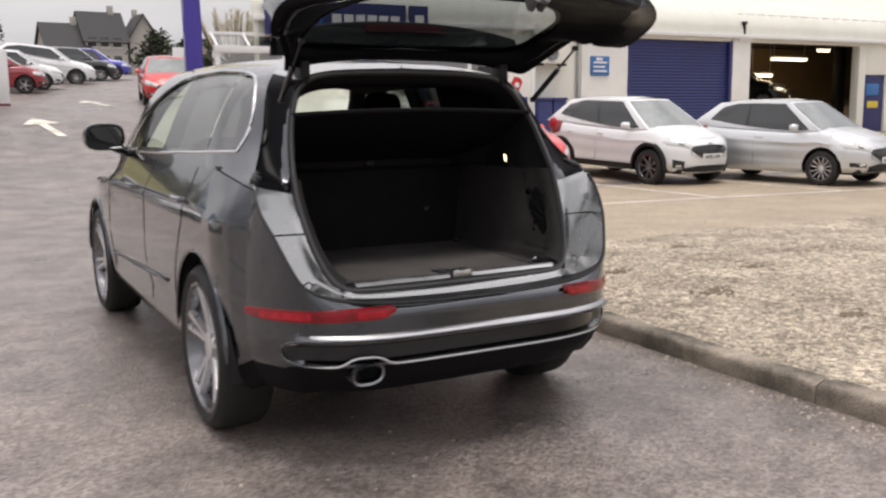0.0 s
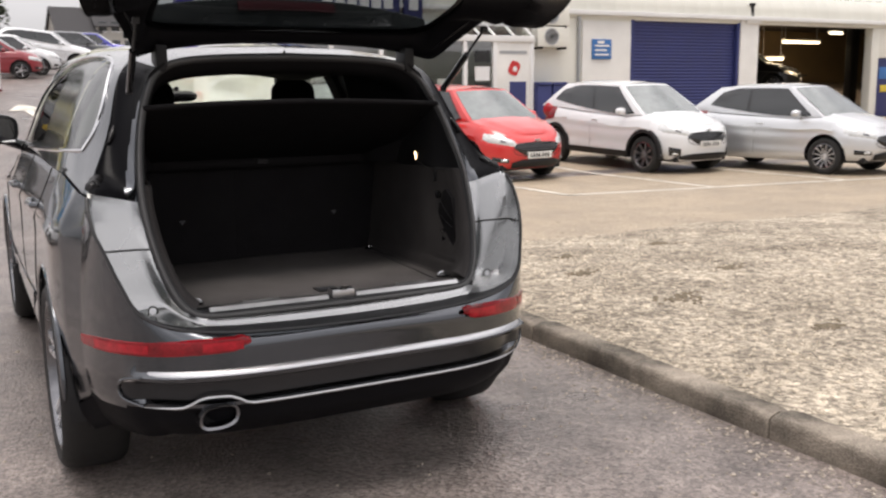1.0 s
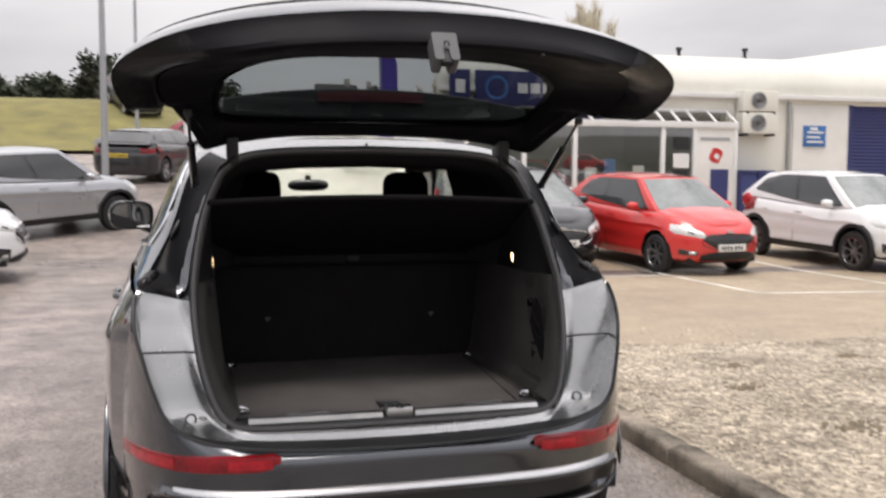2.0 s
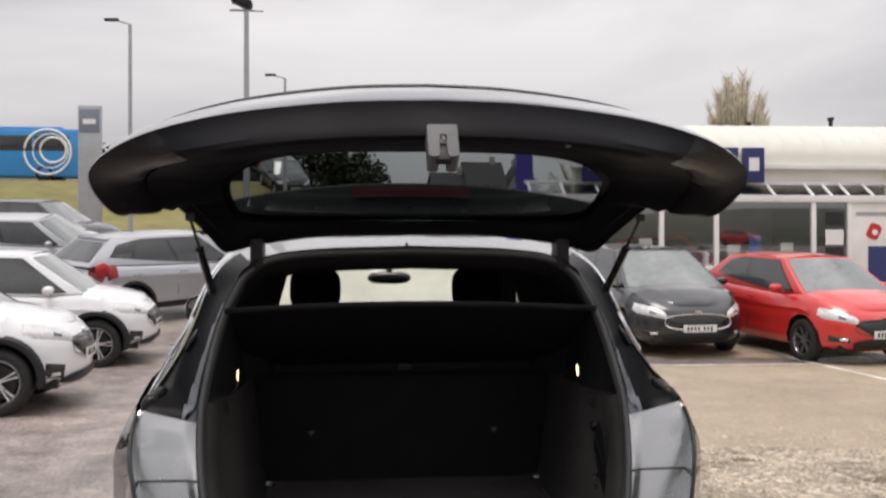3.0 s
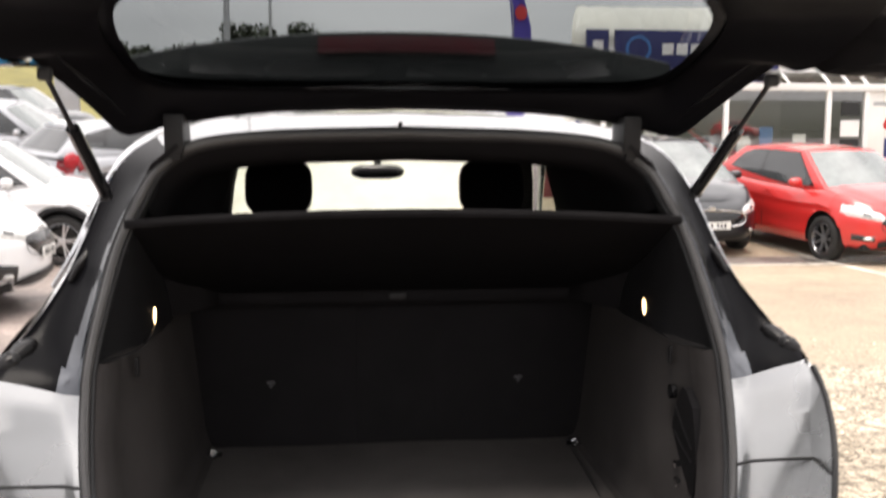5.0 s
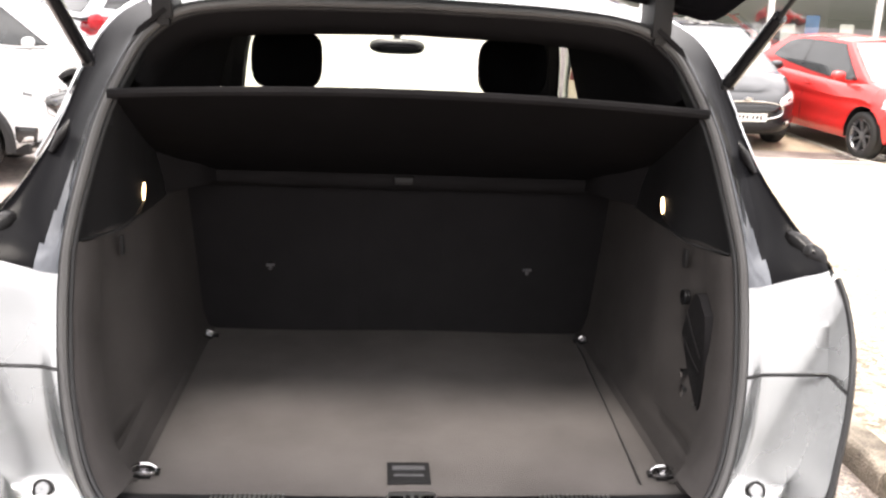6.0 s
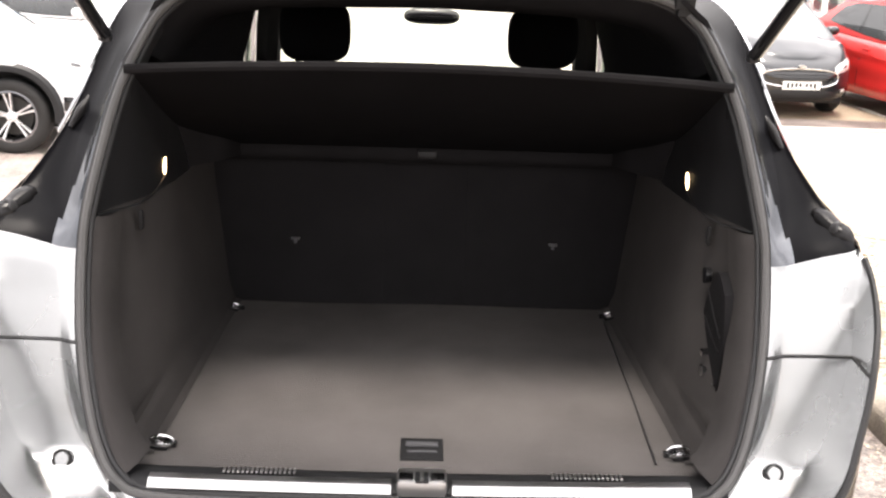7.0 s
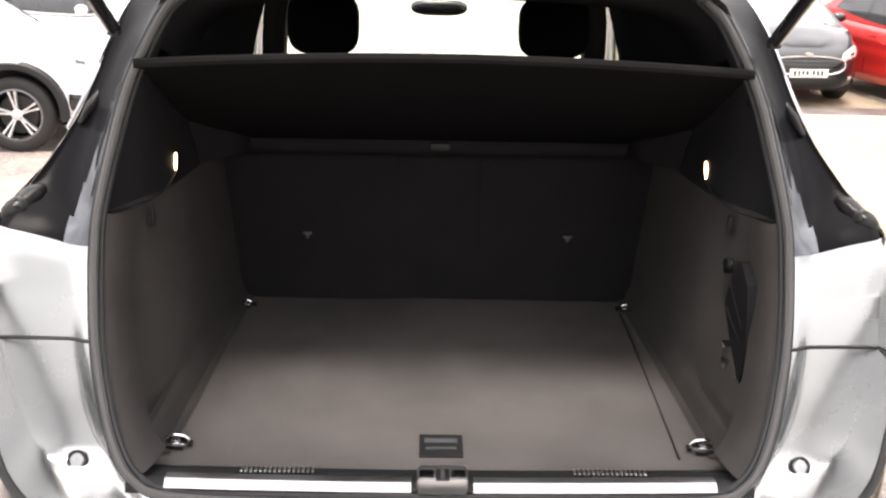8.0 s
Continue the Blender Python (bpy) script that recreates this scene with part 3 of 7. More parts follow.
def suv_body(parent):
    b = bmesh.new()
    low = shut[8 * ST:][::-1]
    NB = len(low)
    zr = [.31, .335, .36, .39, .415, .434, .446, .458, .470, .484, .510, .526, .540, .552, .564, .578, .62]
    up_n = 12
    cols = []
    for i, e in enumerate(low):
        a = (i / (NB - 1)) ** 0.9 * radians(67)
        px = suv_plan(a)
        py = 0.55 - 0.70 * math.cos(a)
        base = Vector((px, py, 0))
        a2 = min(a + 0.02, radians(89.5))
        tan = Vector((suv_plan(a2) - px, 0.55 - 0.70 * math.cos(a2) - py, 0)).normalized()
        nrm = Vector((tan.y, -tan.x, 0))
        if i == 0:
            nrm = Vector((0, -1, 0))
        col = []
        for z in zr:
            p = base + nrm * bumper_off(z, px)
            col.append(Vector((p.x, p.y, z)))
        top = col[-1]
        for k in range(1, up_n + 1):
            t = k / up_n
            z = lerp(top.z, e.z, t)
            q = smooth01((e.x - .45) / .35)
            s = lerp(.12 * t + .88 * t ** 6, .1 * t + .9 * t ** 2.5, q)
            col.append(Vector((lerp(top.x, e.x, s), lerp(top.y, e.y, s), z)))
        cols.append(col)
    ys = [0.30 + 0.036 * k for k in range(1, 103)]
    for y in ys:
        zt = knots(y, [(.26, 1.14), (.40, 1.165), (.65, 1.20), (1.6, 1.2), (2.9, 1.17), (3.2, 1.06), (4.0, .96), (4.2, .90)])
        col = []
        for j in range(len(zr) + up_n):
            z = lerp(.29, zr[len(zr) - 1], j / (len(zr) - 1)) if j < len(zr) else lerp(zr[-1], zt, (j - len(zr) + 1) / up_n)
            x = suv_x(y, z)
            col.append(Vector((x, y, z)))
        cols.append(col)
    for i in range(1, 11):
        a = radians(90) * (1 - i / 10)
        col = []
        for j in range(len(zr) + up_n):
            q = cols[len(low) + len(ys) - 1][j]
            f = math.sin(a) ** (2 / 2.6)
            y = ys[-1] + 0.48 * math.cos(a) - 0.10 * smooth01((q.z - .55) / .4) * math.cos(a)
            zt = q.z if j < len(zr) else lerp(zr[-1], lerp(.90, .80, math.cos(a)), (j - len(zr) + 1) / up_n)
            col.append(Vector((q.x * f, y, zt)))
        cols.append(col)
    # the lower rear is black plastic: skirt and insert are cut out of the same skin
    n_c = sum(1 for c in cols[:NB] if c[8].x < .79)
    skin = [[Vector((sx * p.x, p.y, p.z)) for p in c] for sx, cs in ((-1, cols[:n_c][::-1]), (1, cols[1:n_c])) for c in cs]
    for nm, j0, j1, lab in (("bumper_skirt", 0, 6, "black lower bumper skirt"), ("bumper_insert", 8, 12, "dark recessed bumper insert")):
        k = bmesh.new()
        add_grid(k, [c[j0:j1 + 1] for c in skin])
        part(nm, k, GATE_TRIM if j0 == 0 else PAINT_DARK, parent, lab, 40)
    add_grid(b, [c[6:9] for c in cols[:n_c]])
    add_grid(b, [c[12:] for c in cols[:n_c]])
    n_s = NB + 3
    add_grid(b, [c[5:] for c in cols[n_c - 1:n_s]])
    add_grid(b, cols[n_s - 1:])
    k = bmesh.new()
    add_grid(k, [c[:6] for c in cols[n_c - 1:n_s]])
    pair("skirt_corner", k, GATE_TRIM, parent, "black lower bumper corner", 40)
    # bonnet
    start = len(low) + 75
    rows = []
    for c in cols[start:]:
        e = c[-1]
        rows.append([Vector((e.x * (1 - t), e.y, e.z + 0.05 * math.sin(t * math.pi / 2) * min(1, e.x / .5))) for t in (0, .12, .3, .5, .75, 1)])
    add_grid(b, rows)
    mirrored(b)
    cut_arches(b, (AX_R, AX_F), 0.442, WHL_R + 0.01, 0.7)
    part("body", b, PAINT_GREY, parent, "dark grey metallic painted body", 30)
    # arch lips and wells
    for sx in (-1, 1):
        for ya in (AX_R, AX_F):
            w = bmesh.new()
            pts = [(sx * (suv_w(.6) - 0.004), ya + math.cos(a) * .442, .392 + math.sin(a) * .442) for a in (radians(d) for d in range(2, 180, 8))]
            add_tube(w, pts, [.004] + [.012] * (len(pts) - 2) + [.004], 6)
            part("arch_lip", w, PAINT_GREY, parent)
            w = bmesh.new()
            add_lathe(w, [(.442, sx * .94), (.442, sx * .60), (.02, sx * .60)], (0, ya, .392), "x", 36)
            for f in [f for f in w.faces if f.calc_center_median().z < .345]:
                w.faces.remove(f)
            part("wheel_well", w, BLACK_PLASTIC, parent)


def suv_greenhouse(parent):
    hole = [(.600, 1.284), (.590, 1.36), (.612, 1.44), (.672, 1.53), (.79, 1.605), (1.05, 1.645), (1.45, 1.656), (1.85, 1.648), (2.15, 1.615), (2.5, 1.515), (2.8, 1.36), (2.98, 1.225)]

    def belt(y):
        return knots(y, [(.6, 1.284), (1.2, 1.260), (2.1, 1.226), (3.0, 1.216)])

    def eave(y):
        return knots(y, [(.80, 1.652), (1.05, 1.68), (1.5, 1.70), (2.0, 1.695), (2.45, 1.675)])

    def inside(y, z):
        hit = False
        for (y0, z0), (y1, z1) in zip(hole, hole[1:] + hole[:1]):
            if (z0 > z) != (z1 > z) and y < (y1 - y0) * (z - z0) / (z1 - z0) + y0:
                hit = not hit
        return hit
    b = bmesh.new()
    cols = []
    y = .262
    ys = []
    while y < 3.34:
        ys.append(y)
        y += 0.03
    for y in ys:
        zb = knots(y, [(.26, 1.14), (.40, 1.165), (.65, 1.20), (1.6, 1.2), (2.9, 1.17), (3.34, 1.04)])
        zt = min(eave(y), knots(y, [(p.y, p.z) for p in reversed(UP)] + [(1.0, 1.71)]), knots(y, [(2.45, 1.675), (2.7, 1.58), (3.34, 1.05)]))
        zt = max(zt, zb + 0.002)
        cols.append([Vector((suv_side(y, z), y, z)) for z in (lerp(zb, zt, k / 22) for k in range(23))])
    add_grid(b, cols)
    dead = [f for f in b.faces if inside(f.calc_center_median().y, f.calc_center_median().z)]
    bmesh.ops.delete(b, geom=dead, context="FACES")
    # roof
    rows = []
    for y in [.80 + .06 * k for k in range(28)]:
        e = Vector((suv_side(y, eave(y)), y, eave(y)))
        if y < .81:
            e = Vector((.52, .80, 1.652))
        zc = 1.695 + .05 * smooth01((y - .85) / .7) - 0.045 * smooth01((y - 1.7) / 0.8)
        rows.append([Vector((e.x * (1 - t), y + (0.06 * math.sin(t * 1.57) if y < .81 else 0), lerp(e.z, zc, math.sin(t * math.pi / 2)))) for t in (0, .06, .15, .3, .5, .75, 1)])
    add_grid(b, rows)
    mirrored(b)
    part("roof", b, PAINT_GREY, parent, "grey painted roof and pillars", 30)
    curve = catmull([(0, u, v) for u, v in hole], 4)
    for sx in (-1, 1):
        for pane_name, y0, y1, gm, lab in (("quarter_window", .55, .975, GLASS_PRIVACY, "dark privacy glass"), ("rear_door_window", .985, 1.855, GLASS_PRIVACY, "dark privacy glass"), ("front_door_window", 1.865, 3.0, GLASS_SIDE, "lightly tinted side glass")):
          g = bmesh.new()
          cg = []
          for i in range(31):
            y = lerp(y0, y1, i / 30)
            zt = knots(y, [(.55, 1.35), (.58, 1.44), (.64, 1.53), (.77, 1.612), (1.05, 1.652), (1.45, 1.663), (1.85, 1.655), (2.15, 1.622), (2.5, 1.522), (2.8, 1.367), (3.0, 1.216)])
            zb = knots(y, [(.55, 1.33), (.60, belt(.6) - .008), (.8, belt(.8) - .008), (3.0, 1.208)])
            zt = max(zt, zb + .002)
            cg.append([(sx * (suv_side(y, z) - 0.012), y, z) for z in (lerp(zb, zt, k / 8) for k in range(9))])
          add_grid(g, cg)
          ob = part(pane_name, g, gm, parent, lab)
          ob.visible_shadow = gm is GLASS_PRIVACY
        c = bmesh.new()
        pts = [(sx * (suv_side(p.y, p.z) + 0.002), p.y, p.z) for p in curve] + [(sx * (suv_side(y, belt(y)) + .002), y, belt(y)) for y in (2.9, 2.4, 1.9, 1.4, .95, .72, .64, .60)]
        add_tube(c, pts, 0.0075, 6)
        part("window_trim", c, CHROME, parent, "bright chrome window surround")
        for yy, wd in ((0.98, .07), (1.86, .12)):
            c = bmesh.new()
            add_grid(c, [[(sx * (suv_side(yy + dy + (z - 1.26) * -.12, z) - 0.02), yy + dy + (z - 1.26) * -.12, z) for dy in (-wd / 2, wd / 2)] for z in (1.22, 1.32, 1.4, 1.5, 1.6, 1.65)])
            part("door_pillar", c, BLACK_GLOSS, parent, thick=0.02)
        # door handles, seams, lower trim and mirror
        for yy, zz in ((1.12, 1.045), (2.28, 1.03)):
            c = bmesh.new()
            add_tube(c, [(sx * (suv_x(yy, zz) + d), yy + o, zz) for o, d in ((-.11, -.005), (-.09, .02), (0, .03), (.09, .02), (.11, -.005))], 0.014, 8)
            part("door_handle", c, PAINT_GREY, parent)
            c = bmesh.new()
            add_tube(c, [(sx * (suv_x(yy, zz) + d), yy + o, zz + .010) for o, d in ((-.095, .022), (0, .036), (.095, .022))], 0.005, 6)
            part("handle_strip", c, CHROME, parent)
        for seam in (((1.30, .42), (1.18, .75), (1.02, 1.0), (.98, 1.2)), ((1.93, .35), (1.95, .8), (1.9, 1.2)), ((3.1, .35), (3.12, .8), (3.0, 1.14))):
            c = bmesh.new()
            add_tube(c, [(sx * suv_x(p.y, p.z), p.y, p.z) for p in catmull([(0, u, v) for u, v in seam], 6)], 0.003, 5)
            part("door_seam", c, RUBBER, parent)
        c = bmesh.new()
        add_tube(c, [(sx * (suv_x(lerp(1.42, 3.12, k / 10), lerp(.60, .52, k / 10)) + .004 * math.sin(k / 10 * math.pi)), lerp(1.42, 3.12, k / 10), lerp(.60, .52, k / 10)) for k in range(11)], 0.012, 6)
        part("door_moulding", c, PAINT_GREY, parent)
        c = bmesh.new()
        t = bmesh.new()
        bmesh.ops.create_uvsphere(t, u_segments=20, v_segments=12, radius=1)
        for v in t.verts:
            x, y, z = v.co
            v.co = (math.copysign(abs(x) ** .6, x) * .125, max(-.25, y) * .10 if y < 0 else y * .11, math.copysign(abs(z) ** .7, z) * .085)
        merge(c, t, pose(sx * 1.015, 2.79, 1.30, 0, 0, sx * -8))
        add_tube(c, [(sx * .86, 2.84, 1.20), (sx * .93, 2.82, 1.225), (sx * .98, 2.80, 1.25)], 0.03, 8)
        mir = part("door_mirror", c, BLACK_GLOSS, parent, "black door mirror housing")
        c = bmesh.new()
        add_tube(c, [(sx * (1.015 + o), 2.775, 1.227 + .02 * abs(o) * 3) for o in (-.10, -.05, .05, .09)], 0.007, 6)
        part("mirror_strip", c, SATIN, mir)
        c = bmesh.new()
        t = bmesh.new()
        add_prism(t, [(math.copysign(abs(math.cos(a)) ** .6, math.cos(a)) * .102, math.copysign(abs(math.sin(a)) ** .7, math.sin(a)) * .068) for a in (2 * math.pi * k / 24 for k in range(24))], "y", -.003, .003)
        merge(c, t, pose(sx * 1.015, 2.762, 1.30, 13, 0, sx * -3))
        part("mirror_glass", c, mat("mirror_silver", (.32, .34, .34), .03, 1.0, 0.02) if sx < 0 else bpy.data.materials["mirror_silver"], mir)
    # windscreen
    g = bmesh.new()
    rows = []
    for k in range(9):
        t = k / 8
        y, z = lerp(2.46, 3.32, t), lerp(1.67, 1.06, t)
        x = suv_side(y, z) - 0.01
        rows.append([(x * a, y + 0.10 * (1 - a * a), z + 0.02 * (1 - a * a)) for a in (-1, -.75, -.5, -.25, 0, .25, .5, .75, 1)])
    add_grid(g, rows)
    ob = part("windscreen", g, GLASS_CLEAR, parent, "clear windscreen")
    ob.visible_shadow = False


def suv_aperture(parent):
    """Gutter between shut line and seal, the rubber seal, pins and seams."""
    N = len(shut)
    paint, black = bmesh.new(), bmesh.new()
    L = []
    for i in range(N):
        e, s = shut[i], seal[i]
        d = (e - s)
        deep = 0.022 * smooth01(min(1, d.length / .15)) * smooth01((1.58 - e.z) / .1)
        row = []
        flat = smooth01((i / ST - 12.3) / 1.6)
        split = knots(i / ST, [(2.6, .60), (4.5, .56), (6.2, .54), (7.0, .60), (7.5, .66), (7.8, .68)])
        ts = [split * u for u in (0, .05, .13, .22, .6, 1)] + [split + (1 - split) * u for u in (.2, .37, .47, .55, .74, .85, 1)]
        for t in ts:
            p = e.lerp(s, t)
            jam = smooth01((1.22 - e.z) / .1) * (1 - flat)
            wall = min(1.0, t / .13)
            wall = wall + .12 * math.sin(math.pi * wall)
            yj = lerp(knots(i / ST, JAMB_Y), s.y, smooth01((t - .80) / .2))
            p.y = lerp(p.y, lerp(e.y, yj, wall), jam)
            xj = knots(i / ST, JAMB_X)
            p.x = lerp(p.x, lerp(e.x, xj, t / .13) if t < .13 else lerp(xj, s.x, (t - .13) / .87), jam)
            p.y += (1 - flat) * (1 - .85 * jam) * (deep * math.sin(math.pi * min(1, t * 1.15) ** .8) if t < 0.87 else -0.006 * math.sin((t - .87) / .13 * math.pi))
            step = knots(t, [(0, e.z), (.03, e.z - .005), (.76, e.z - .007), (.80, e.z - .003), (.90, s.z - .002), (.94, s.z + .003), (1, s.z)])
            p.z = lerp(p.z, step, flat)
            row.append(p)
        L.append(row)
    a, c = 2 * ST + 3, 8 * ST - 1
    add_grid(paint, L[:a + 1])
    add_grid(paint, L[c:])
    # black trim covers most of the gutter; the bare paint shows beside the seal and widens towards the jamb
    pillar = bmesh.new()
    for i in range(a, c):
        j = int(knots(i / ST, [(4.2, 11), (4.8, 10), (5.6, 9), (6.4, 8), (7.0, 7), (7.6, 6), (8, 5)]))
        for target, cells in ((black, (0, j)), (pillar, (j, 12))):
            add_grid(target, [L[i][cells[0]:cells[1] + 1], L[i + 1][cells[0]:cells[1] + 1]])
    for target in (black, pillar):
        bmesh.ops.remove_doubles(target, verts=target.verts, dist=1e-5)
    pair("pillar_flange", pillar, PAINT_GREY, parent, "grey painted flange beside the seal", 50)
    mirrored(paint)
    part("aperture_frame", paint, PAINT_GREY_LIT, parent, "grey painted tailgate aperture", 50)
    pair("gutter_trim", black, GUTTER_BLACK, parent, "black gutter beside the tailgate opening", 50)
    # dark sheet for the shade in the sill recess; the sill itself is painted
    sill_shade = bmesh.new()
    rows = []
    for i in range(11 * ST, N):
        e, s = shut[i], seal[i]
        wide = knots(i / ST, [(11, .02), (12.4, .07), (13.3, .35), (13.9, .78), (16, .86)])
        rows.append([e.lerp(s, t) + Vector((0, -.002, 0)) for t in (.02, wide * .5, wide)])
        for p in rows[-1]:
            p.z = lerp(p.z, e.z - .003, smooth01((.80 - e.z) / .08)) + .002
    add_grid(sill_shade, rows)
    mirrored(sill_shade)
    part("sill_recess_shade", sill_shade, BLACK_PLASTIC, parent, "dark sheet standing in for shade in the sill recess", 50)
    for sx in (-1, 1):
        gap = bmesh.new()
        add_tube(gap, [(sx * p.x, p.y - .002, p.z) for p in shut[8 * ST:]], .0065, 6)
        part("shut_gap", gap, RUBBER, parent)
    for off, back, r, m, nm in ((0.001, .004, 0.006, RUBBER, "seal_root"), (0.011, -.004, 0.0085, SEAL_GREY, "rubber_seal"), (0.021, .006, 0.006, RUBBER, "seal_lip")):
        b = bmesh.new()
        half = []
        for i, p in enumerate(seal):
            c0 = Vector((0, .3, 1.15))
            d = (c0 - p)
            d.x = -p.x
            half.append(p + Vector((d.x, 0, d.z)).normalized() * off + Vector((0, back, 0)))
        loop = half + [Vector((-p.x, p.y, p.z)) for p in half[::-1]]
        add_tube(b, loop, r, 8)
        part(nm, b, m, parent)
    # soft turned edge of the lining inside the seal
    b = bmesh.new()
    rows = []
    for p in seal[5 * ST:]:
        d = Vector((-p.x, 0, 1.15 - p.z)).normalized()
        rows.append([p + d * w + Vector((0, y, 0)) for w, y in ((.018, .014), (.026, .006), (.036, .008), (.047, .020), (.055, .042), (.058, .075))])
    n = next(i for i, p in enumerate(seal[5 * ST:]) if p.z < 1.17)
    n2 = next(i for i, p in enumerate(seal[5 * ST:]) if p.x < .545)
    add_grid(b, rows[n:n2])
    pair("lining_edge", b, SIDE_TRIM, parent, "rounded grey carpet edge of the boot lining", 50)
    for sx in (-1, 1):
        b = bmesh.new()
        t = bmesh.new()
        add_lathe(t, [(.0145, 0.02), (.0145, -.001), (.012, -.003), (.001, -.003)], (0, 0, 0), "y", 20)
        merge(b, t, pose(sx * .668, .127, .750, -25))
        pin = part("buffer_pin", b, PAINT_GREY_LIT, parent, "round grey painted buffer plug")
        b = bmesh.new()
        t = bmesh.new()
        add_tube(t, [(.0165 * math.cos(a), 0, .0165 * math.sin(a)) for a in (2 * math.pi * k / 20 for k in range(21))], .0028, 6)
        merge(b, t, pose(sx * .668, .126, .750, -25))
        part("plug_ring", b, RUBBER, pin)
        b = bmesh.new()
        add_tube(b, [(sx * p.x, p.y - .001, p.z + .001) for p in L[10 * ST]], 0.0038, 5)
        part("lamp_panel_seam", b, RUBBER, parent)
        # rubber stop and plug at the foot of the black gutter
        b = bmesh.new()
        add_tube(b, [(sx * .778, .382, 1.206), (sx * .784, .370, 1.200), (sx * .794, .352, 1.190), (sx * .804, .334, 1.182), (sx * .814, .318, 1.173), (sx * .824, .304, 1.165), (sx * .830, .296, 1.160)], [.006, .020, .026, .021, .025, .018, .005], 14, flat=.8)
        stop = part("rubber_stop", b, HOUSING, parent, "moulded black rubber tailgate stop")
        b = bmesh.new()
        t = bmesh.new()
        add_lathe(t, [(.017, .012), (.017, -.006), (.013, -.012), (.009, -.012), (.008, -.004), (.001, -.004)], (0, 0, 0), "y", 16)
        merge(b, t, pose(sx * .806, .318, 1.180, -28, 0, sx * 20))
        part("stop_plug", b, RUBBER, stop)
        b = bmesh.new()
        add_tube(b, [(sx * .700, .50, 1.375), (sx * .712, .478, 1.345), (sx * .728, .455, 1.315)], [.006, .013, .006], 10)
        part("gutter_grommet", b, HOUSING, parent)
    b = bmesh.new()
    add_tube(b, [(-.015, .575, 1.645), (-.015, .57, 1.656)], 0.005, 8)
    part("washer_nozzle", b, RUBBER, parent)
    # headliner edge above the opening
    b = bmesh.new()
    rows = []
    for i in range(0, 4 * ST):
        p = seal[i]
        rows.append([p + Vector((0, .004, -.02)), p + Vector((-.01 * p.x, .03, -.055)), p + Vector((-.03 * p.x, .09, -.075)), p + Vector((-.06 * p.x, .25, -.06))])
    add_grid(b, rows)
    mirrored(b)
    part("roof_trim", b, DARK_TRIM, parent)


def suv_bumper(parent):
    def on(x, z, off=0.006):
        lo, hi = 0.0, radians(75)
        for _ in range(24):
            a = (lo + hi) / 2
            lo, hi = (a, hi) if suv_plan(a) < abs(x) else (lo, a)
        y = 0.55 - 0.70 * math.cos(a)
        return Vector((x, y - bumper_off(z, x) - off, z))
    # reflectors set into the bumper
    for sx in (-1, 1):
        b = bmesh.new()
        rows = []
        for k in range(21):
            x = lerp(.405, .912, k / 20)
            zc = lerp(.667, .650, k / 20)
            h = .027 * (min(1, (k + .3) / 2.5) * min(1, (20.6 - k) / 3)) ** .5
            sl = .010 if k < 2 else 0
            c0 = on(sx * x, .62, 0)
            rows.append([Vector((c0.x, c0.y - .004 + dy, zc + sl + dz * h)) for dz, dy in ((-1, .012), (-.85, -.003), (0, -.006), (.85, -.001), (1, .016))])
        add_grid(b, rows)
        rf = part("reflector", b, LENS_RED, parent, "red bumper reflector lens")
        for x0, x1 in ((.43, .56), (.72, .86)):
            b = bmesh.new()
            rows = []
            for k in range(9):
                x = lerp(x0, x1, k / 8)
                c0 = on(sx * x, .62, 0)
                zc = lerp(.667, .650, (x - .405) / .507)
                rows.append([Vector((c0.x, c0.y - .011 - .001 * (1 - abs(dz)), zc + dz * .015)) for dz in (-1, -.5, 0, .5, 1)])
            add_grid(b, rows)
            part("lens_facet", b, LENS_BRIGHT, rf, "brighter red lens facet")
    # sky highlight on the body-colour ledge, laid on as a bright strip
    b = bmesh.new()
    rows = []
    for k in range(81):
        x = lerp(-.80, .80, k / 80)
        f = smooth01((.80 - abs(x)) / .09)
        c0 = on(x, .60, 0)
        rows.append([Vector((c0.x, c0.y - dy * f - .001 * f + .006 * (1 - f), .563 + (z - .563) * f - .030 * (1 - f) ** 1.5)) for dy, z in ((.000, .584), (.010, .577), (.018, .569), (.019, .562), (.012, .550))])
    add_grid(b, rows)
    part("bumper_highlight", b, STRIP_HIGHLIGHT_TRIM, parent, "body-colour bumper crease with its sky highlight as a bright strip")
    b = bmesh.new()
    pts = []
    for k in range(61):
        x = lerp(-.745, .745, k / 60)
        z = .450 + .034 * math.exp(-((x + .514) / .082) ** 4)
        pts.append(on(x, .450, .010) + Vector((0, 0, z - .450)))
    for sx in (-1, 1):
        e = bmesh.new()
        add_tube(e, catmull([on(sx * .745, .562, .012), on(sx * .79, .544, .004), on(sx * .805, .51, .003), on(sx * .79, .472, .004), on(sx * .735, .451, .008)], 5), [.006] * 8 + [.005] * 13, 6)
        part("strip_end", e, PAINT_GREY, parent)
    add_tube(b, pts, [.005 * smooth01((30.5 - abs(k - 30)) / 5) for k in range(61)], 6)
    part("bumper_trim", b, STRIP_HIGHLIGHT_TRIM, parent, "thin bright bumper line")
    b = bmesh.new()
    def oval(rx, rz, y):
        return [(-.514 + math.copysign(abs(math.cos(a)) ** .75, math.cos(a)) * rx + .010 * math.sin(a), y, .416 + math.copysign(abs(math.sin(a)) ** .75, math.sin(a)) * rz) for a in (2 * math.pi * k / 28 for k in range(28))]
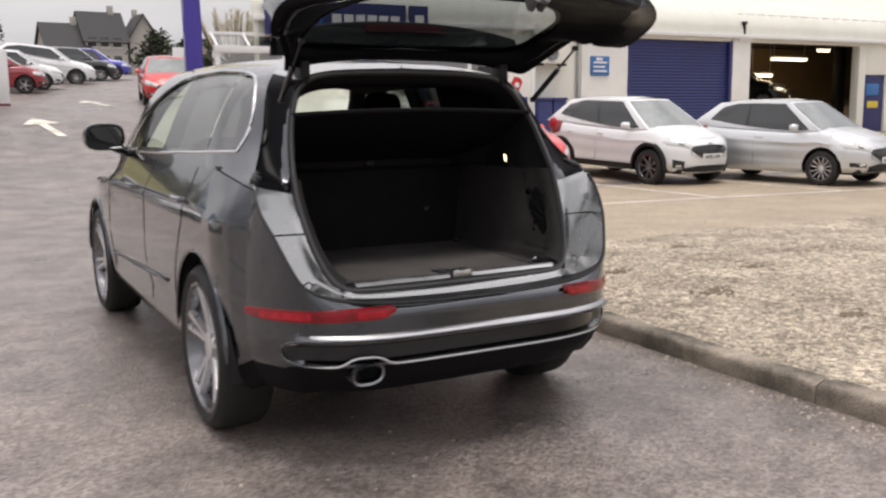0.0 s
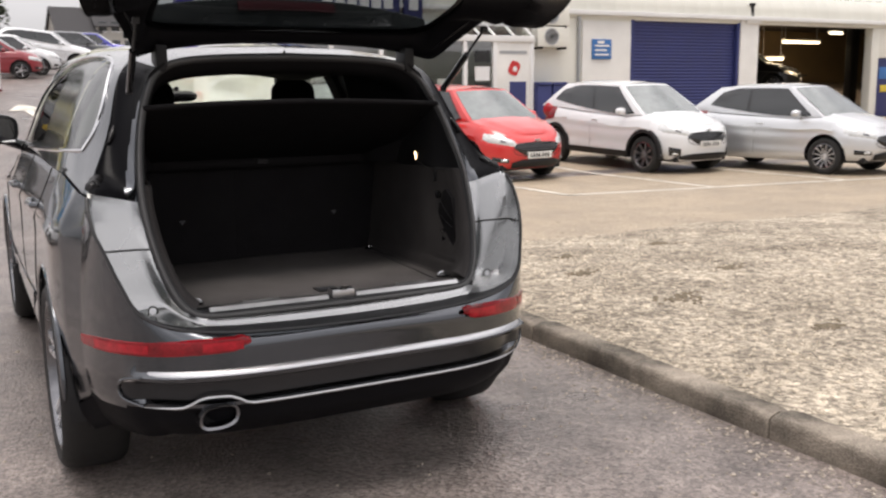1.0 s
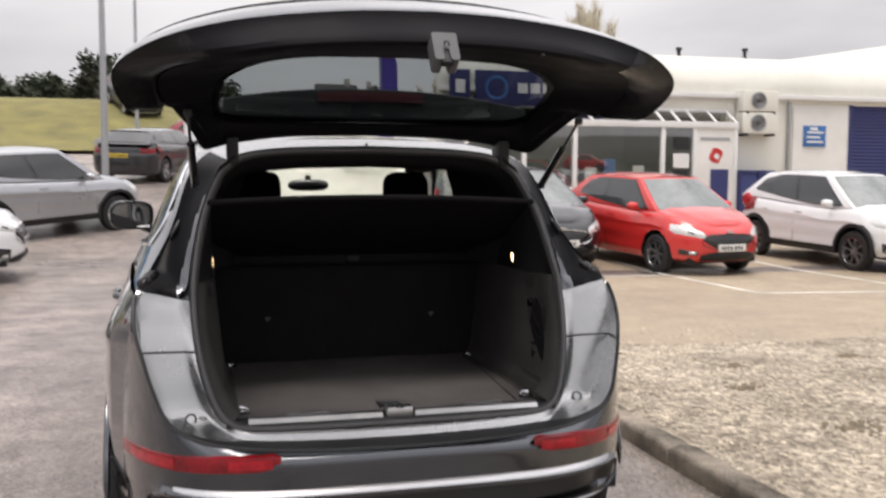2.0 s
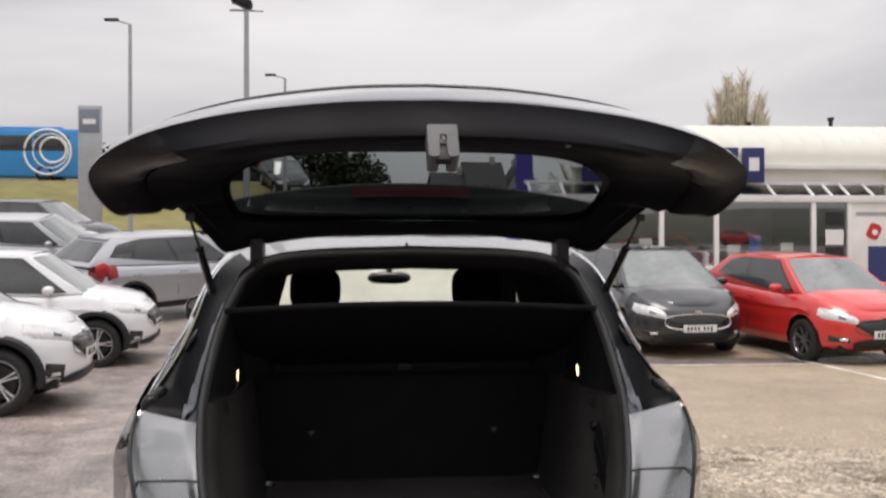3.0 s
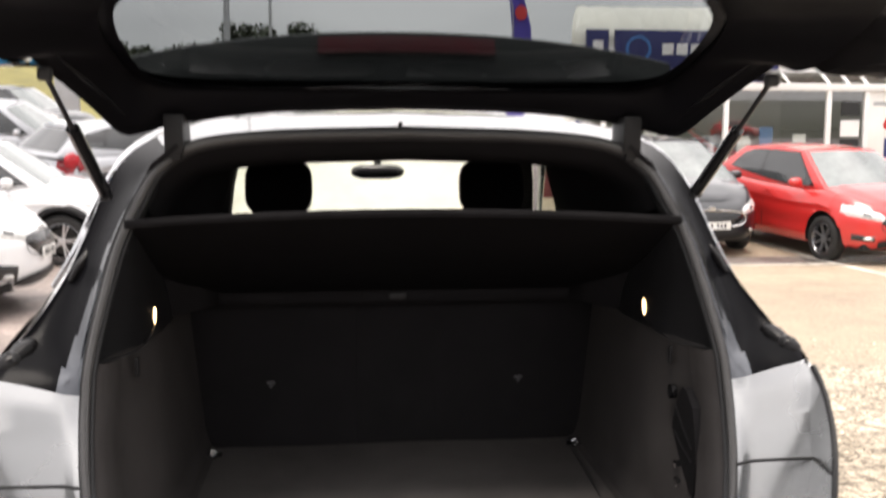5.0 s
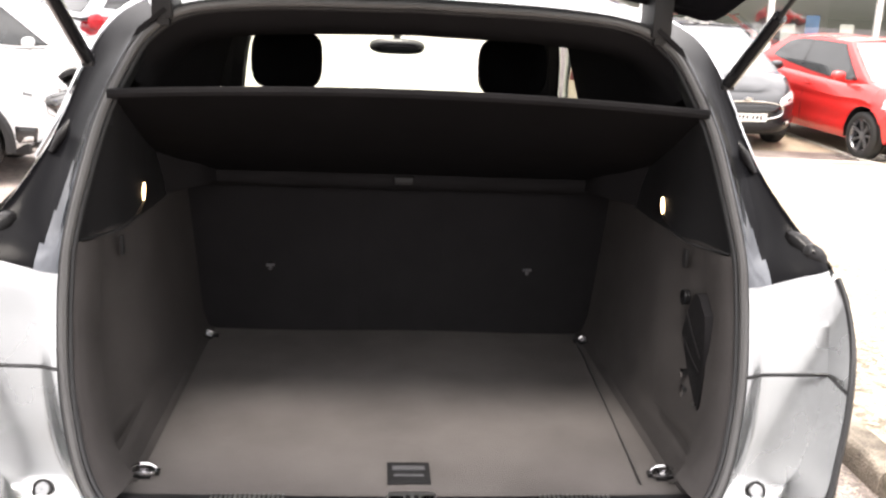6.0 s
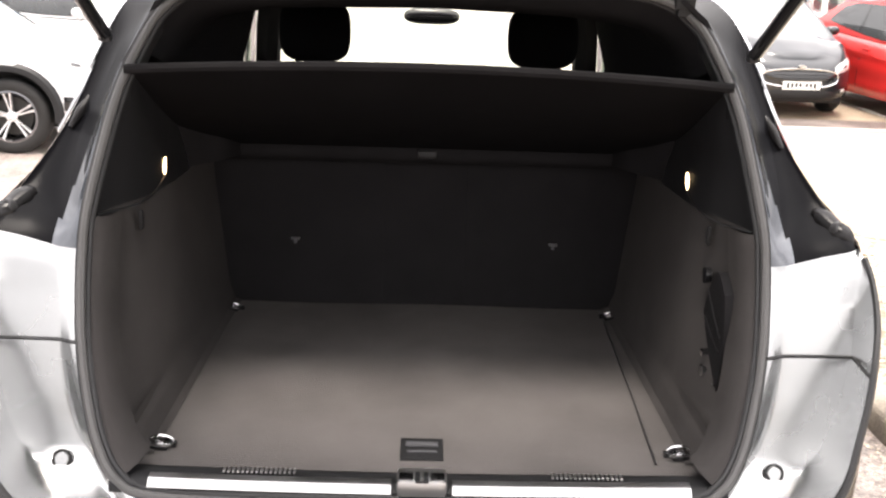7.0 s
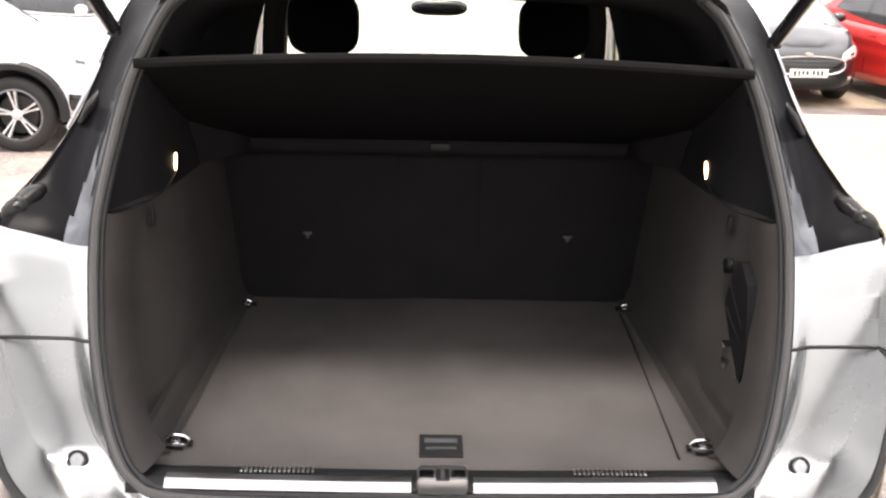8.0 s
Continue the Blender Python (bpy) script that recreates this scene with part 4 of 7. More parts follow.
    add_grid(b, [oval(.066, .038, .20), oval(.068, .043, -.105), oval(.066, .041, -.118), oval(.057, .033, -.112), oval(.055, .031, .12)], True)
    ex = part("exhaust_tip", b, DARK_CHROME, parent, "oval dulled chrome exhaust tip")
    # flat black disc closes the pipe and stands in for its shaded depth
    b = bmesh.new()
    v = [b.verts.new(p) for p in oval(.056, .032, -.06)]
    add_fan(b, v)
    part("exhaust_bore", b, mat("dark_bore", (.006, .006, .006), .9), ex)
    # underside
    b = bmesh.new()
    add_box(b, (0, 2.45, .30), (1.3, 3.4, .10), .01)
    part("underbody", b, BLACK_PLASTIC, parent)
    b = bmesh.new()
    add_box(b, (0, .42, .37), (1.1, .5, .10), .03)
    part("rear_silencer", b, BLACK_PLASTIC, parent)


def suv_boot(parent):
    # floor
    b = bmesh.new()
    rows = []
    for k in range(14):
        y = lerp(.115, 1.06, k / 13)
        rows.append([(x, y, .738 + .002 * math.sin(x * 9 + y * 7)) for x in [lerp(-.60, .60, i / 16) for i in range(17)]])
    add_grid(b, rows)
    part("boot_floor", b, CARPET, parent, "worn grey carpet boot floor", thick=0.02)
    b = bmesh.new()
    add_tube(b, [(.454, .17, .740), (.474, .5, .740), (.494, .85, .740), (.502, 1.04, .740)], 0.0022, 5)
    part("floor_seam", b, RUBBER, parent)
    # sill plate with chrome strip and ribs
    b = bmesh.new()
    prof = [(.130, .740), (.118, .748), (.098, .750), (.066, .748), (.056, .742), (.052, .728)]
    add_grid(b, [[(x, y - .012 * (1 - (x / .56) ** 2), z) for y, z in prof] for x in [lerp(-.56, .56, i / 24) for i in range(25)]])
    sill = part("sill_plate", b, BLACK_PLASTIC, parent)
    b = bmesh.new()
    for s0, s1 in ((-.49, -.055), (.055, .49)):
        add_grid(b, [[(x, y - .012 * (1 - (x / .56) ** 2), z) for y, z in ((.084, .7535), (.076, .757), (.062, .755), (.050, .742))] for x in [lerp(s0, s1, i / 12) for i in range(13)]])
    part("sill_strip", b, BRUSHED, sill, "brushed bright metal sill strip")
    for x0 in (-.36, .24):
        b = bmesh.new()
        for k in range(16):
            add_box(b, (x0 + k * .0085, .088, .7565), (.004, .014, .004))
        part("sill_ribs", b, SATIN, sill)
    b = bmesh.new()
    add_box(b, (0, .056, .757), (.09, .052, .034), .009)
    lat = part("striker_cover", b, SATIN, parent, "pale satin metal latch striker cover")
    for x in (-.028, .028):
        b = bmesh.new()
        add_box(b, (x, .048, .7725), (.026, .026, .005), .002)
        part("striker_pad", b, DARK_CHROME, lat)
    b = bmesh.new()
    add_box(b, (0, .046, .7728), (.024, .034, .005), .002)
    part("striker_slot", b, BLACK_PLASTIC, lat)
    b = bmesh.new()
    add_tube(b, [(0, .056, .7765), (0, .044, .7785), (0, .030, .7765)], .0035, 6)
    part("striker", b, SATIN, lat)
    # floor handle
    b = bmesh.new()
    add_box(b, (0, .208, .7405), (.084, .086, .006), .002)
    h = part("floor_handle", b, BLACK_PLASTIC, parent)
    b = bmesh.new()
    add_box(b, (0, .224, .7445), (.064, .016, .003), .001)
    add_box(b, (0, .194, .7445), (.058, .007, .003), .001)
    part("grip", b, LIGHT_PLASTIC, h)
    # side linings
    b = bmesh.new()
    rows = []
    sel = seal[int(4.9 * ST):int(13.4 * ST)]
    for p in sel:
        z = p.z
        xi = knots(z, [(.73, .52), (.80, .545), (.95, .56), (1.1, .575), (1.22, .585), (1.3, .592), (1.45, .592)])
        row = []
        for t in (0, .04, .09, .16, .3, .5, .75, 1):
            y = lerp(p.y + .012, knots(z, [(1.2, 1.07), (1.30, .80), (1.44, .46)]), t)
            x = min(p.x - .012, lerp(p.x - .02, xi, smooth01(min(1, t / .35))))
            if z < .80:
                x = lerp(x, xi, smooth01(min(1, t / .12)))
            row.append((x, y, lerp(z, max(.735, z - .01), t)))
        rows.append(row)
    cut = next(i for i, p in enumerate(sel) if p.z < 1.17)
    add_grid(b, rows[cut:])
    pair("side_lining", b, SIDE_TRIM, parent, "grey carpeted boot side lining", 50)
    b = bmesh.new()
    add_grid(b, rows[:cut + 1])
    pair("upper_lining", b, BLACK_PLASTIC, parent, "black plastic upper boot lining", 50)
    b = bmesh.new()
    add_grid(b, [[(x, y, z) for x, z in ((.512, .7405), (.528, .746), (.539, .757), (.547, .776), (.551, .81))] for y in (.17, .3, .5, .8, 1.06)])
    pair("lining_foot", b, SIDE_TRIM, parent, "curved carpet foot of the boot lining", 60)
    # upper side panels between lining and roof
    b = bmesh.new()
    rows = []
    for p in seal[int(3.0 * ST):int(5.4 * ST)]:
        rows.append([(p.x - .02, p.y + .012, p.z), (p.x - .03, p.y + .05, p.z - .005), (suv_side(.60, min(1.6, p.z)) - .09, .60, p.z - .02)])
    add_grid(b, rows)
    pair("pillar_trim", b, BLACK_PLASTIC, parent, "black plastic rear pillar trim", 50)
    for sx in (-1, 1):
        b = bmesh.new()
        add_grid(b, [[(sx * x, y, z) for y in (.60, 1.1, 1.8, 2.9)] for x, z in ((.60, 1.19), (.72, 1.215), (.82, 1.235))])
        part("window_ledge", b, DARK_TRIM, parent)
        # courtesy lamp
        b = bmesh.new()
        add_box(b, (sx * .594, .62, 1.208), (.012, .062, .046), .004)
        lamp = part("boot_lamp", b, BLACK_PLASTIC, parent)
        b = bmesh.new()
        add_prism(b, [(.61 + math.cos(a) * .010 + math.sin(a) * .006, 1.210 + math.sin(a) * .019) for a in (2 * math.pi * k / 12 for k in range(12))], "x", sx * .5865, sx * .5845)
        part("lamp_lens", b, LAMP_GLOW, lamp, "lit warm lamp lens")
        b = bmesh.new()
        add_tube(b, catmull([(sx * .583, .60, 1.19), (sx * .585, .52, 1.17), (sx * .600, .43, 1.163), (sx * .640, .325, 1.168)], 5), .003, 5)
        part("lining_seam", b, RUBBER, parent)
        # lashing eyes
        for y, x in ((.205, .508), (.985, .522)):
            b = bmesh.new()
            t = bmesh.new()
            bmesh.ops.create_cube(t, size=1)
            bmesh.ops.scale(t, vec=(.062, .042, .008), verts=t.verts)
            bmesh.ops.bevel(t, geom=[e for e in t.edges if abs(e.verts[0].co.z - e.verts[1].co.z) > .001], offset=.014, segments=4, affect="EDGES")
            merge(b, t, pose(sx * x, y, .7435))
            eye = part("lashing_eye", b, BLACK_GLOSS, parent)
            b = bmesh.new()
            k_ = 1.0 if y < .5 else .55
            add_tube(b, [(sx * x + .024 * k_ * math.cos(a), y + .004, .748 + .012 * k_ * math.sin(a)) for a in (math.pi * k / 8 for k in range(9))], 0.003 * k_, 6)
            add_box(b, (sx * x, y - .016, .749), (.052 * k_, .007, .004), .001)
            add_box(b, (sx * x, y - .002, .750), (.018 * k_, .022 * k_, .006), .001)
            part("ring", b, CHROME, eye, "chrome lashing ring")
        # seat back hooks
        b = bmesh.new()
        add_box(b, (sx * .358, 1.050, .928), (.024, .012, .008), .002)
        add_box(b, (sx * .358, 1.050, .920), (.008, .012, .012), .002)
        part("seat_hook", b, LIGHT_PLASTIC, parent)
        b = bmesh.new()
        add_box(b, (sx * .592, .44, 1.13), (.008, .014, .04), .003)
        part("bag_hook", b, BLACK_PLASTIC, parent)
    # net pocket and socket on one side
    b = bmesh.new()
    outline = catmull([(0, y, z) for y, z in ((.285, 1.05), (.345, 1.08), (.395, 1.0), (.41, .89), (.37, .80), (.31, .775), (.27, .85), (.262, .96), (.285, 1.05))], 4)[:-1]
    add_prism(b, [(p.y, p.z) for p in outline], "x", .588, .64)
    net = part("net_pocket", b, DARK_TRIM, parent, "black elastic net pocket")
    for z0, z1 in ((1.03, .96), (.97, .93), (.84, .86)):
        b = bmesh.new()
        add_tube(b, [(.5865, .385, z0), (.586, .33, (z0 + z1) / 2 - .004), (.5865, .28, z1)], .0018, 5)
        part("net_cord", b, BLACK_PLASTIC, net)
    for z, y, r in ((.905, .345, .009), (.868, .335, .013), (.828, .332, .010)):
        b = bmesh.new()
        add_lathe(b, [(r, 0), (r, -.012), (r * .5, -.014), (.001, -.012)], (.586, y, z), "x", 14)
        part("socket", b, CHROME, net)
    b = bmesh.new()
    add_lathe(b, [(.017, 0), (.017, -.012), (.001, -.014)], (.592, .40, 1.055), "x", 14)
    part("knob", b, BLACK_GLOSS, parent)
    # load cover drawn up to the pillars
    b = bmesh.new()
    rows = []
    for i in range(25):
        x = lerp(-.60, .60, i / 24)
        k = 1 - (x / .60) ** 2
        rows.append([(x, lerp(.43, .46, k) + t * (1.0 - lerp(.43, .46, k)), lerp(1.436 + .018 * k, 1.20, t) - .02 * math.sin(math.pi * t)) for t in (0, .03, .12, .3, .5, .75, 1)])
    add_grid(b, rows)
    cover = part("load_cover", b, COVER, parent, "black fabric load cover", thick=0.004)
    b = bmesh.new()
    add_tube(b, [(lerp(-.605, .605, i / 24), lerp(.43, .46, 1 - (lerp(-1, 1, i / 24)) ** 2), 1.438 + .018 * (1 - lerp(-1, 1, i / 24) ** 2)) for i in range(25)], 0.010, 8)
    part("cover_bar", b, DARK_TRIM, cover)
    b = bmesh.new()
    add_tube(b, [(lerp(-.60, .60, i / 10), 1.02, 1.19) for i in range(11)], 0.035, 12)
    part("cover_cassette", b, DARK_TRIM, cover)
    b = bmesh.new()
    add_box(b, (0, .985, 1.185), (.05, .02, .02), .006)
    part("cover_grip", b, BLACK_PLASTIC, cover)
    for sx in (-1, 1):
        b = bmesh.new()
        add_box(b, (sx * .56, .985, 1.195), (.05, .012, .012), .003)
        part("cover_clip", b, BLACK_PLASTIC, cover)
    # rear seat backs
    for x, w in ((-.361, .4935), (.0, .2285), (.361, .4935)):
        b = bmesh.new()
        add_box(b, (x, 1.13, .96), (w, .14, .52), .001)
        part("rear_seat_back", b, DARK_TRIM, parent)
    b = bmesh.new()
    add_box(b, (0, 1.45, .62), (1.36, .55, .18), .05)
    part("rear_bench", b, DARK_TRIM, parent)


def suv_cabin(parent):
    for sx in (-1, 1):
        b = bmesh.new()
        t = bmesh.new()
        bmesh.ops.create_uvsphere(t, u_segments=20, v_segments=14, radius=1)
        for v in t.verts:
            x, y, z = v.co
            v.co = (math.copysign(abs(x) ** .5, x) * .113, math.copysign(abs(y) ** .7, y) * .06, math.copysign(abs(z) ** .6, z) * .095)
        merge(b, t, pose(sx * .363, 1.60, 1.459, -8))
        for d in (-.05, .05):
            add_tube(b, [(sx * .372 + d, 1.60, 1.38), (sx * .372 + d, 1.63, 1.26)], .007, 6)
        part("headrest", b, DARK_TRIM, parent)
        b = bmesh.new()
        rows = []
        for z, w, y in ((.70, .25, 1.62), (.95, .27, 1.58), (1.15, .255, 1.60), (1.26, .21, 1.62), (1.29, .16, 1.64)):
            rows.append([(sx * .372 + math.copysign(abs(math.cos(a)) ** .6, math.cos(a)) * w, y + .07 * math.sin(a), z) for a in (2 * math.pi * k / 20 for k in range(20))])
        v = add_grid(b, rows, True)
        add_fan(b, v[-1])
        part("front_seat_back", b, DARK_TRIM, parent)
        b = bmesh.new()
        add_box(b, (sx * .372, 1.95, .62), (.50, .52, .18), .06)
        part("front_seat_cushion", b, DARK_TRIM, parent)
        # inside of doors
        b = bmesh.new()
        add_box(b, (sx * .84, 1.9, .83), (.06, 2.5, .78), .02)
        part("door_card", b, BLACK_PLASTIC, parent)
        # front seats, side trim over the quarter light
        b = bmesh.new()
        rows = []
        for z, w, y in ((.70, .26, 2.02), (1.0, .28, 1.98), (1.18, .27, 2.0), (1.27, .22, 2.03), (1.30, .13, 2.05)):
            rows.append([(sx * .42 + math.copysign(abs(math.cos(a)) ** .6, math.cos(a)) * w, y + .07 * math.sin(a), z) for a in (2 * math.pi * k / 20 for k in range(20))])
        v = add_grid(b, rows, True)
        add_fan(b, v[-1])
        part("driver_seat_back" if sx > 0 else "passenger_seat_back", b, DARK_TRIM, parent)
        b = bmesh.new()
        add_grid(b, [[(sx * lerp(suv_side(max(.52, y), min(1.6, z)) - .075, (.448 if sx > 0 else .474) - .28 * (z - 1.435) if z > 1.3 else .486, k), y, z) for y, k in ((.50, 0), (.60, .25), (.75, .6), (.90, .9), (1.0, 1), (1.05, .95), (1.08, .3))] for z in (1.17, 1.30, 1.40, 1.48, 1.56, 1.60)])
        part("quarter_trim", b, DARK_TRIM, parent, thick=.01)
        b = bmesh.new()
        rows = []
        for k in range(9):
            y, z = lerp(2.46, 3.32, k / 8), lerp(1.67, 1.06, k / 8)
            x = suv_side(y, z) - .016
            rows.append([(sx * (x - d), y + c, z + c) for d, c in ((0, -.012), (.05, -.03), (.10, -.02), (.115, .0), (.112, .004))])
        add_grid(b, rows)
        part("front_pillar_trim", b, DARK_TRIM, parent)
        b = bmesh.new()
        add_grid(b, [[(sx * (suv_side(y, min(1.6, z)) - d), y - (z - 1.26) * .12, z) for y, d in ((1.79, .05), (1.80, .075), (1.92, .075), (1.93, .05))] for z in (1.0, 1.26, 1.40, 1.52, 1.60)])
        part("centre_pillar_trim", b, DARK_TRIM, parent)
    b = bmesh.new()
    rows = []
    for y, z in ((.62, 1.60), (.9, 1.625), (1.5, 1.635), (2.0, 1.625), (2.36, 1.60)):
        rows.append([(x, y, z - .05 * (x / .62) ** 4) for x in [lerp(-.63, .63, i / 12) for i in range(13)]])
    add_grid(b, rows)
    part("headliner", b, DARK_TRIM, parent)
    b = bmesh.new()
    rows = []
    for x in [lerp(-.72, .72, i / 12) for i in range(13)]:
        rows.append([(x, 2.62, .70), (x, 2.58, .95), (x, 2.66, 1.06), (x, 2.85, 1.10), (x, 3.16, 1.06)])
    add_grid(b, rows)
    part("dashboard", b, BLACK_PLASTIC, parent)
    b = bmesh.new()
    add_box(b, (0, 2.4, .45), (1.6, 3.3, .05), .01)
    part("cabin_floor", b, DARK_TRIM, parent)
    b = bmesh.new()
    t = bmesh.new()
    bmesh.ops.create_uvsphere(t, u_segments=16, v_segments=10, radius=1)
    for v in t.verts:
        x, y, z = v.co
        v.co = (math.copysign(abs(x) ** .6, x) * .125, y * .03, math.copysign(abs(z) ** .8, z) * .036)
    merge(b, t, pose(0.015, 2.78, 1.475))
    add_tube(b, [(.015, 2.79, 1.49), (.015, 2.80, 1.55)], .018, 8)
    part("rear_view_mirror", b, BLACK_GLOSS, parent)


# Raised tailgate: its edge (across, along, up) from the latch round the lamp housing and the arm to the hinges, right half,
# and the outline of its window as (across, distance from the latch side) on the plane of the glass.
GATE_EDGE = [(0, -.418, 1.983), (.2, -.412, 1.978), (.4, -.39, 1.962), (.55, -.36, 1.942), (.695, -.31, 1.91), (.80, -.25, 1.868), (.857, -.18, 1.825), (.862, -.10, 1.777), (.835, -.01, 1.73), (.80, .07, 1.735), (.765, .15, 1.77), (.745, .21, 1.785), (.70, .29, 1.74), (.65, .38, 1.68), (.615, .485, 1.627), (.57, .54, 1.634), (.5, .56, 1.652), (.3, .57, 1.677), (0, .575, 1.685)]
GATE_WINDOW = [(0, 0), (.17, .005), (.32, .02), (.43, .06), (.495, .11), (.54, .17), (.565, .215), (.577, .26), (.584, .31), (.587, .35), (.588, .39), (.587, .43), (.585, .48), (.58, .53), (.565, .575), (.53, .605), (.47, .62), (.28, .628), (0, .63)]
PANE_D, PANE_N = Vector((0, .959, -.284)), Vector((0, .284, .959))


def pane_at(x, w, n=0.0):
    """A point of the raised rear window: across, towards the hinges, and outwards."""
    return Vector((x, -.084, 1.897)) + PANE_D * w + PANE_N * n


def suv_tailgate(parent):
    K = 4
    E = catmull(GATE_EDGE, K)
    W = [pane_at(p.x, p.y) for p in catmull([(x, w, 0) for x, w in GATE_WINDOW], K)]
    N = len(E)
    inner, outer = [], []
    for i in range(N):
        u = i / K
        e, w = E[i], W[i]
        low = knots(u, [(3, 1), (4, .75), (5, .4), (6, .16), (7, .05), (8, 0)])
        arm = knots(u, [(6, 0), (9, 1), (15, 1), (18, .3)])
        row = [e]
        for t, dy, dz, dn in ((.04, -.018, -.014, -.003), (.10, -.057, -.033, -.002), (.18, -.105, -.046, .001), (.25, -.145, -.055, .005), (.33, -.177, -.063, .008), (.42, -.192, -.065, .009), (.55, -.146, -.054, .009), (.72, -.082, -.034, .009), (.90, -.03, -.010, .007), (1.0, 0, 0, .003)):
            row.append(e.lerp(w, t) + Vector((0, dy, dz)) * low - PANE_N * dn * arm)
        inner.append(row + [w + PANE_N * .012])
        q = (e.x / .86) ** 2 if u < 8 else 1
        a = e + Vector((-.02 * q, .318, .088)) * (1 - .5 * q) if u < 7 else e.lerp(w, .35) + PANE_N * lerp(.075, .03, smooth01((u - 7) / 8))
        wn = w + PANE_N * .03
        outer.append([e, e.lerp(a, .05) + Vector((0, 0, .004)), e.lerp(a, .5) + Vector((0, 0, .010)), a, a.lerp(wn, .5) + PANE_N * .012, wn])
    # the lamp housing is a glossy shell, the rest grained trim
    i0, i1 = int(3.9 * K), int(10.2 * K)
    shell, trim = bmesh.new(), bmesh.new()
    add_grid(trim, inner[:i0 + 1])
    add_grid(trim, [r[6:] for r in inner[i0:i1 + 1]])
    add_grid(trim, inner[i1:])
    mirrored(trim)
    part("tailgate_trim", trim, GATE_TRIM, parent, "black plastic inner tailgate trim", 30)
    for i in range(i0, i1 + 1):
        k = smooth01((i - i0) / 5) * smooth01((i1 - i) / 5)
        r = inner[i][:7]
        out = (r[3] - E[i]).cross(E[min(i + 1, N - 1)] - E[i - 1]).normalized()
        if out.y > 0:
            out = -out
        inner[i] = [p + out * h * k for p, h in zip(r, (0, .002, .006, .008, .008, .006, -.006))]
    add_grid(shell, inner[i0:i1 + 1])
    pair("lamp_housing", shell, HOUSING, parent, "glossy black lamp housing on the tailgate", 24)
    skin = bmesh.new()
    add_grid(skin, outer)
    mirrored(skin)
    part("tailgate_panel", skin, PAINT_GREY, parent, "grey outer tailgate panel", 40)
    rim = bmesh.new()
    add_tube(rim, [r[3] + Vector((0, .0, .001)) for r in outer[:int(5.5 * K)]], [.006 - .0045 * (k / (5.5 * K)) ** 2 for k in range(int(5.5 * K))], 6)
    mirrored(rim)
    part("number_plate_rail", rim, RUBBER, parent, "dark handle rail across the tailgate")
    g = bmesh.new()
    add_grid(g, [[p + Vector((p.x * (a - 1), 0, 0)) + PANE_N * (.008 + .012 * (1 - a * a)) for a in (-1.015, -.8, -.5, -.2, 0, .2, .5, .8, 1.015)] for p in W])
    ob = part("rear_window", g, GLASS_TINT, parent, "tinted rear window glass")
    ob.visible_shadow = False
    band = bmesh.new()
    add_grid(band, [[w + PANE_N * .005, w.lerp(pane_at(0, .33), .045) + PANE_N * .006] for w in W])
    mirrored(band)
    part("glass_border", band, GUTTER_BLACK, parent, "black printed border of the rear window")
    # roof spoiler standing up beyond the glass, with the high brake lamp
    b = bmesh.new()
    X = [lerp(-.62, .62, i / 28) for i in range(29)]

    def tip(x):
        return 1.862 - .058 * abs(x / .6) ** 2.2
    add_grid(b, [[(x, .560, 1.695), (x, .556, 1.76), (x, .562, tip(x) - .045), (x, .574, tip(x) - .006), (x, .590, tip(x)), (x, .625, tip(x) - .025), (x, .655, 1.75), (x, .66, 1.70)] for x in X])
    sp = part("roof_spoiler", b, SPOILER, parent, "black underside of the roof spoiler")
    b = bmesh.new()
    add_grid(b, [[(x, .549, tip(x) - .048), (x, .552, tip(x) - .030), (x, .560, tip(x) - .012)] for x in [lerp(-.20, .20, k / 10) for k in range(11)]])
    part("high_brake_lamp", b, LENS_DIM, sp, "red high-level brake lamp", thick=.006)
    # latch plate with two legs and the slot between them
    up, face = Vector((0, .56, .83)), Vector((0, -.83, .56))
    mm = Matrix((Vector((1, 0, 0)), up, -face)).transposed().to_4x4()
    mm.translation = Vector((0, -.531, 1.872))
    t = bmesh.new()
    add_prism(t, [(-.034, .042), (-.031, .046), (.031, .046), (.034, .042), (.034, -.040), (.028, -.046), (.013, -.046), (.009, -.040), (.008, -.014), (.006, -.010), (-.006, -.010), (-.008, -.014), (-.009, -.040), (-.013, -.046), (-.028, -.046), (-.034, -.040)], "z", -.006, .05)
    bmesh.ops.transform(t, matrix=mm, verts=t.verts)
    lat = part("latch_cover", t, LIGHT_PLASTIC, parent, "grey plastic latch cover")
    t = bmesh.new()
    add_box(t, (0, -.026, .008), (.034, .05, .02), .002, m=mm)
    la = part("latch", t, BLACK_PLASTIC, lat)
    t = bmesh.new()
    add_tube(t, [mm @ Vector(p) for p in ((-.006, -.004, -.014), (-.006, .006, -.016), (.006, .006, -.016), (.006, -.004, -.014))], .0025, 6)
    part("latch_claw", t, BLACK_PLASTIC, la)
    b = bmesh.new()
    add_lathe(b, [(.007, .012), (.007, -.006), (.005, -.008), (.001, -.008)], (.30, -.452, 1.877), "y", 14)
    part("gate_button", b, BLACK_GLOSS, parent)
    for sx in (-1, 1):
        # hinges and gas struts
        b = bmesh.new()
        add_box(b, (sx * .512, .552, 1.628), (.042, .10, .085), .006)
        add_box(b, (sx * .512, .53, 1.60), (.03, .05, .06), .006)
        part("hinge", b, BLACK_PLASTIC, parent)
        lo, hi = Vector((sx * .645, .452, 1.50)), Vector((sx * .662, .135, 1.728))
        b = bmesh.new()
        add_tube(b, [lo, lo.lerp(hi, .60)], .0135, 10)
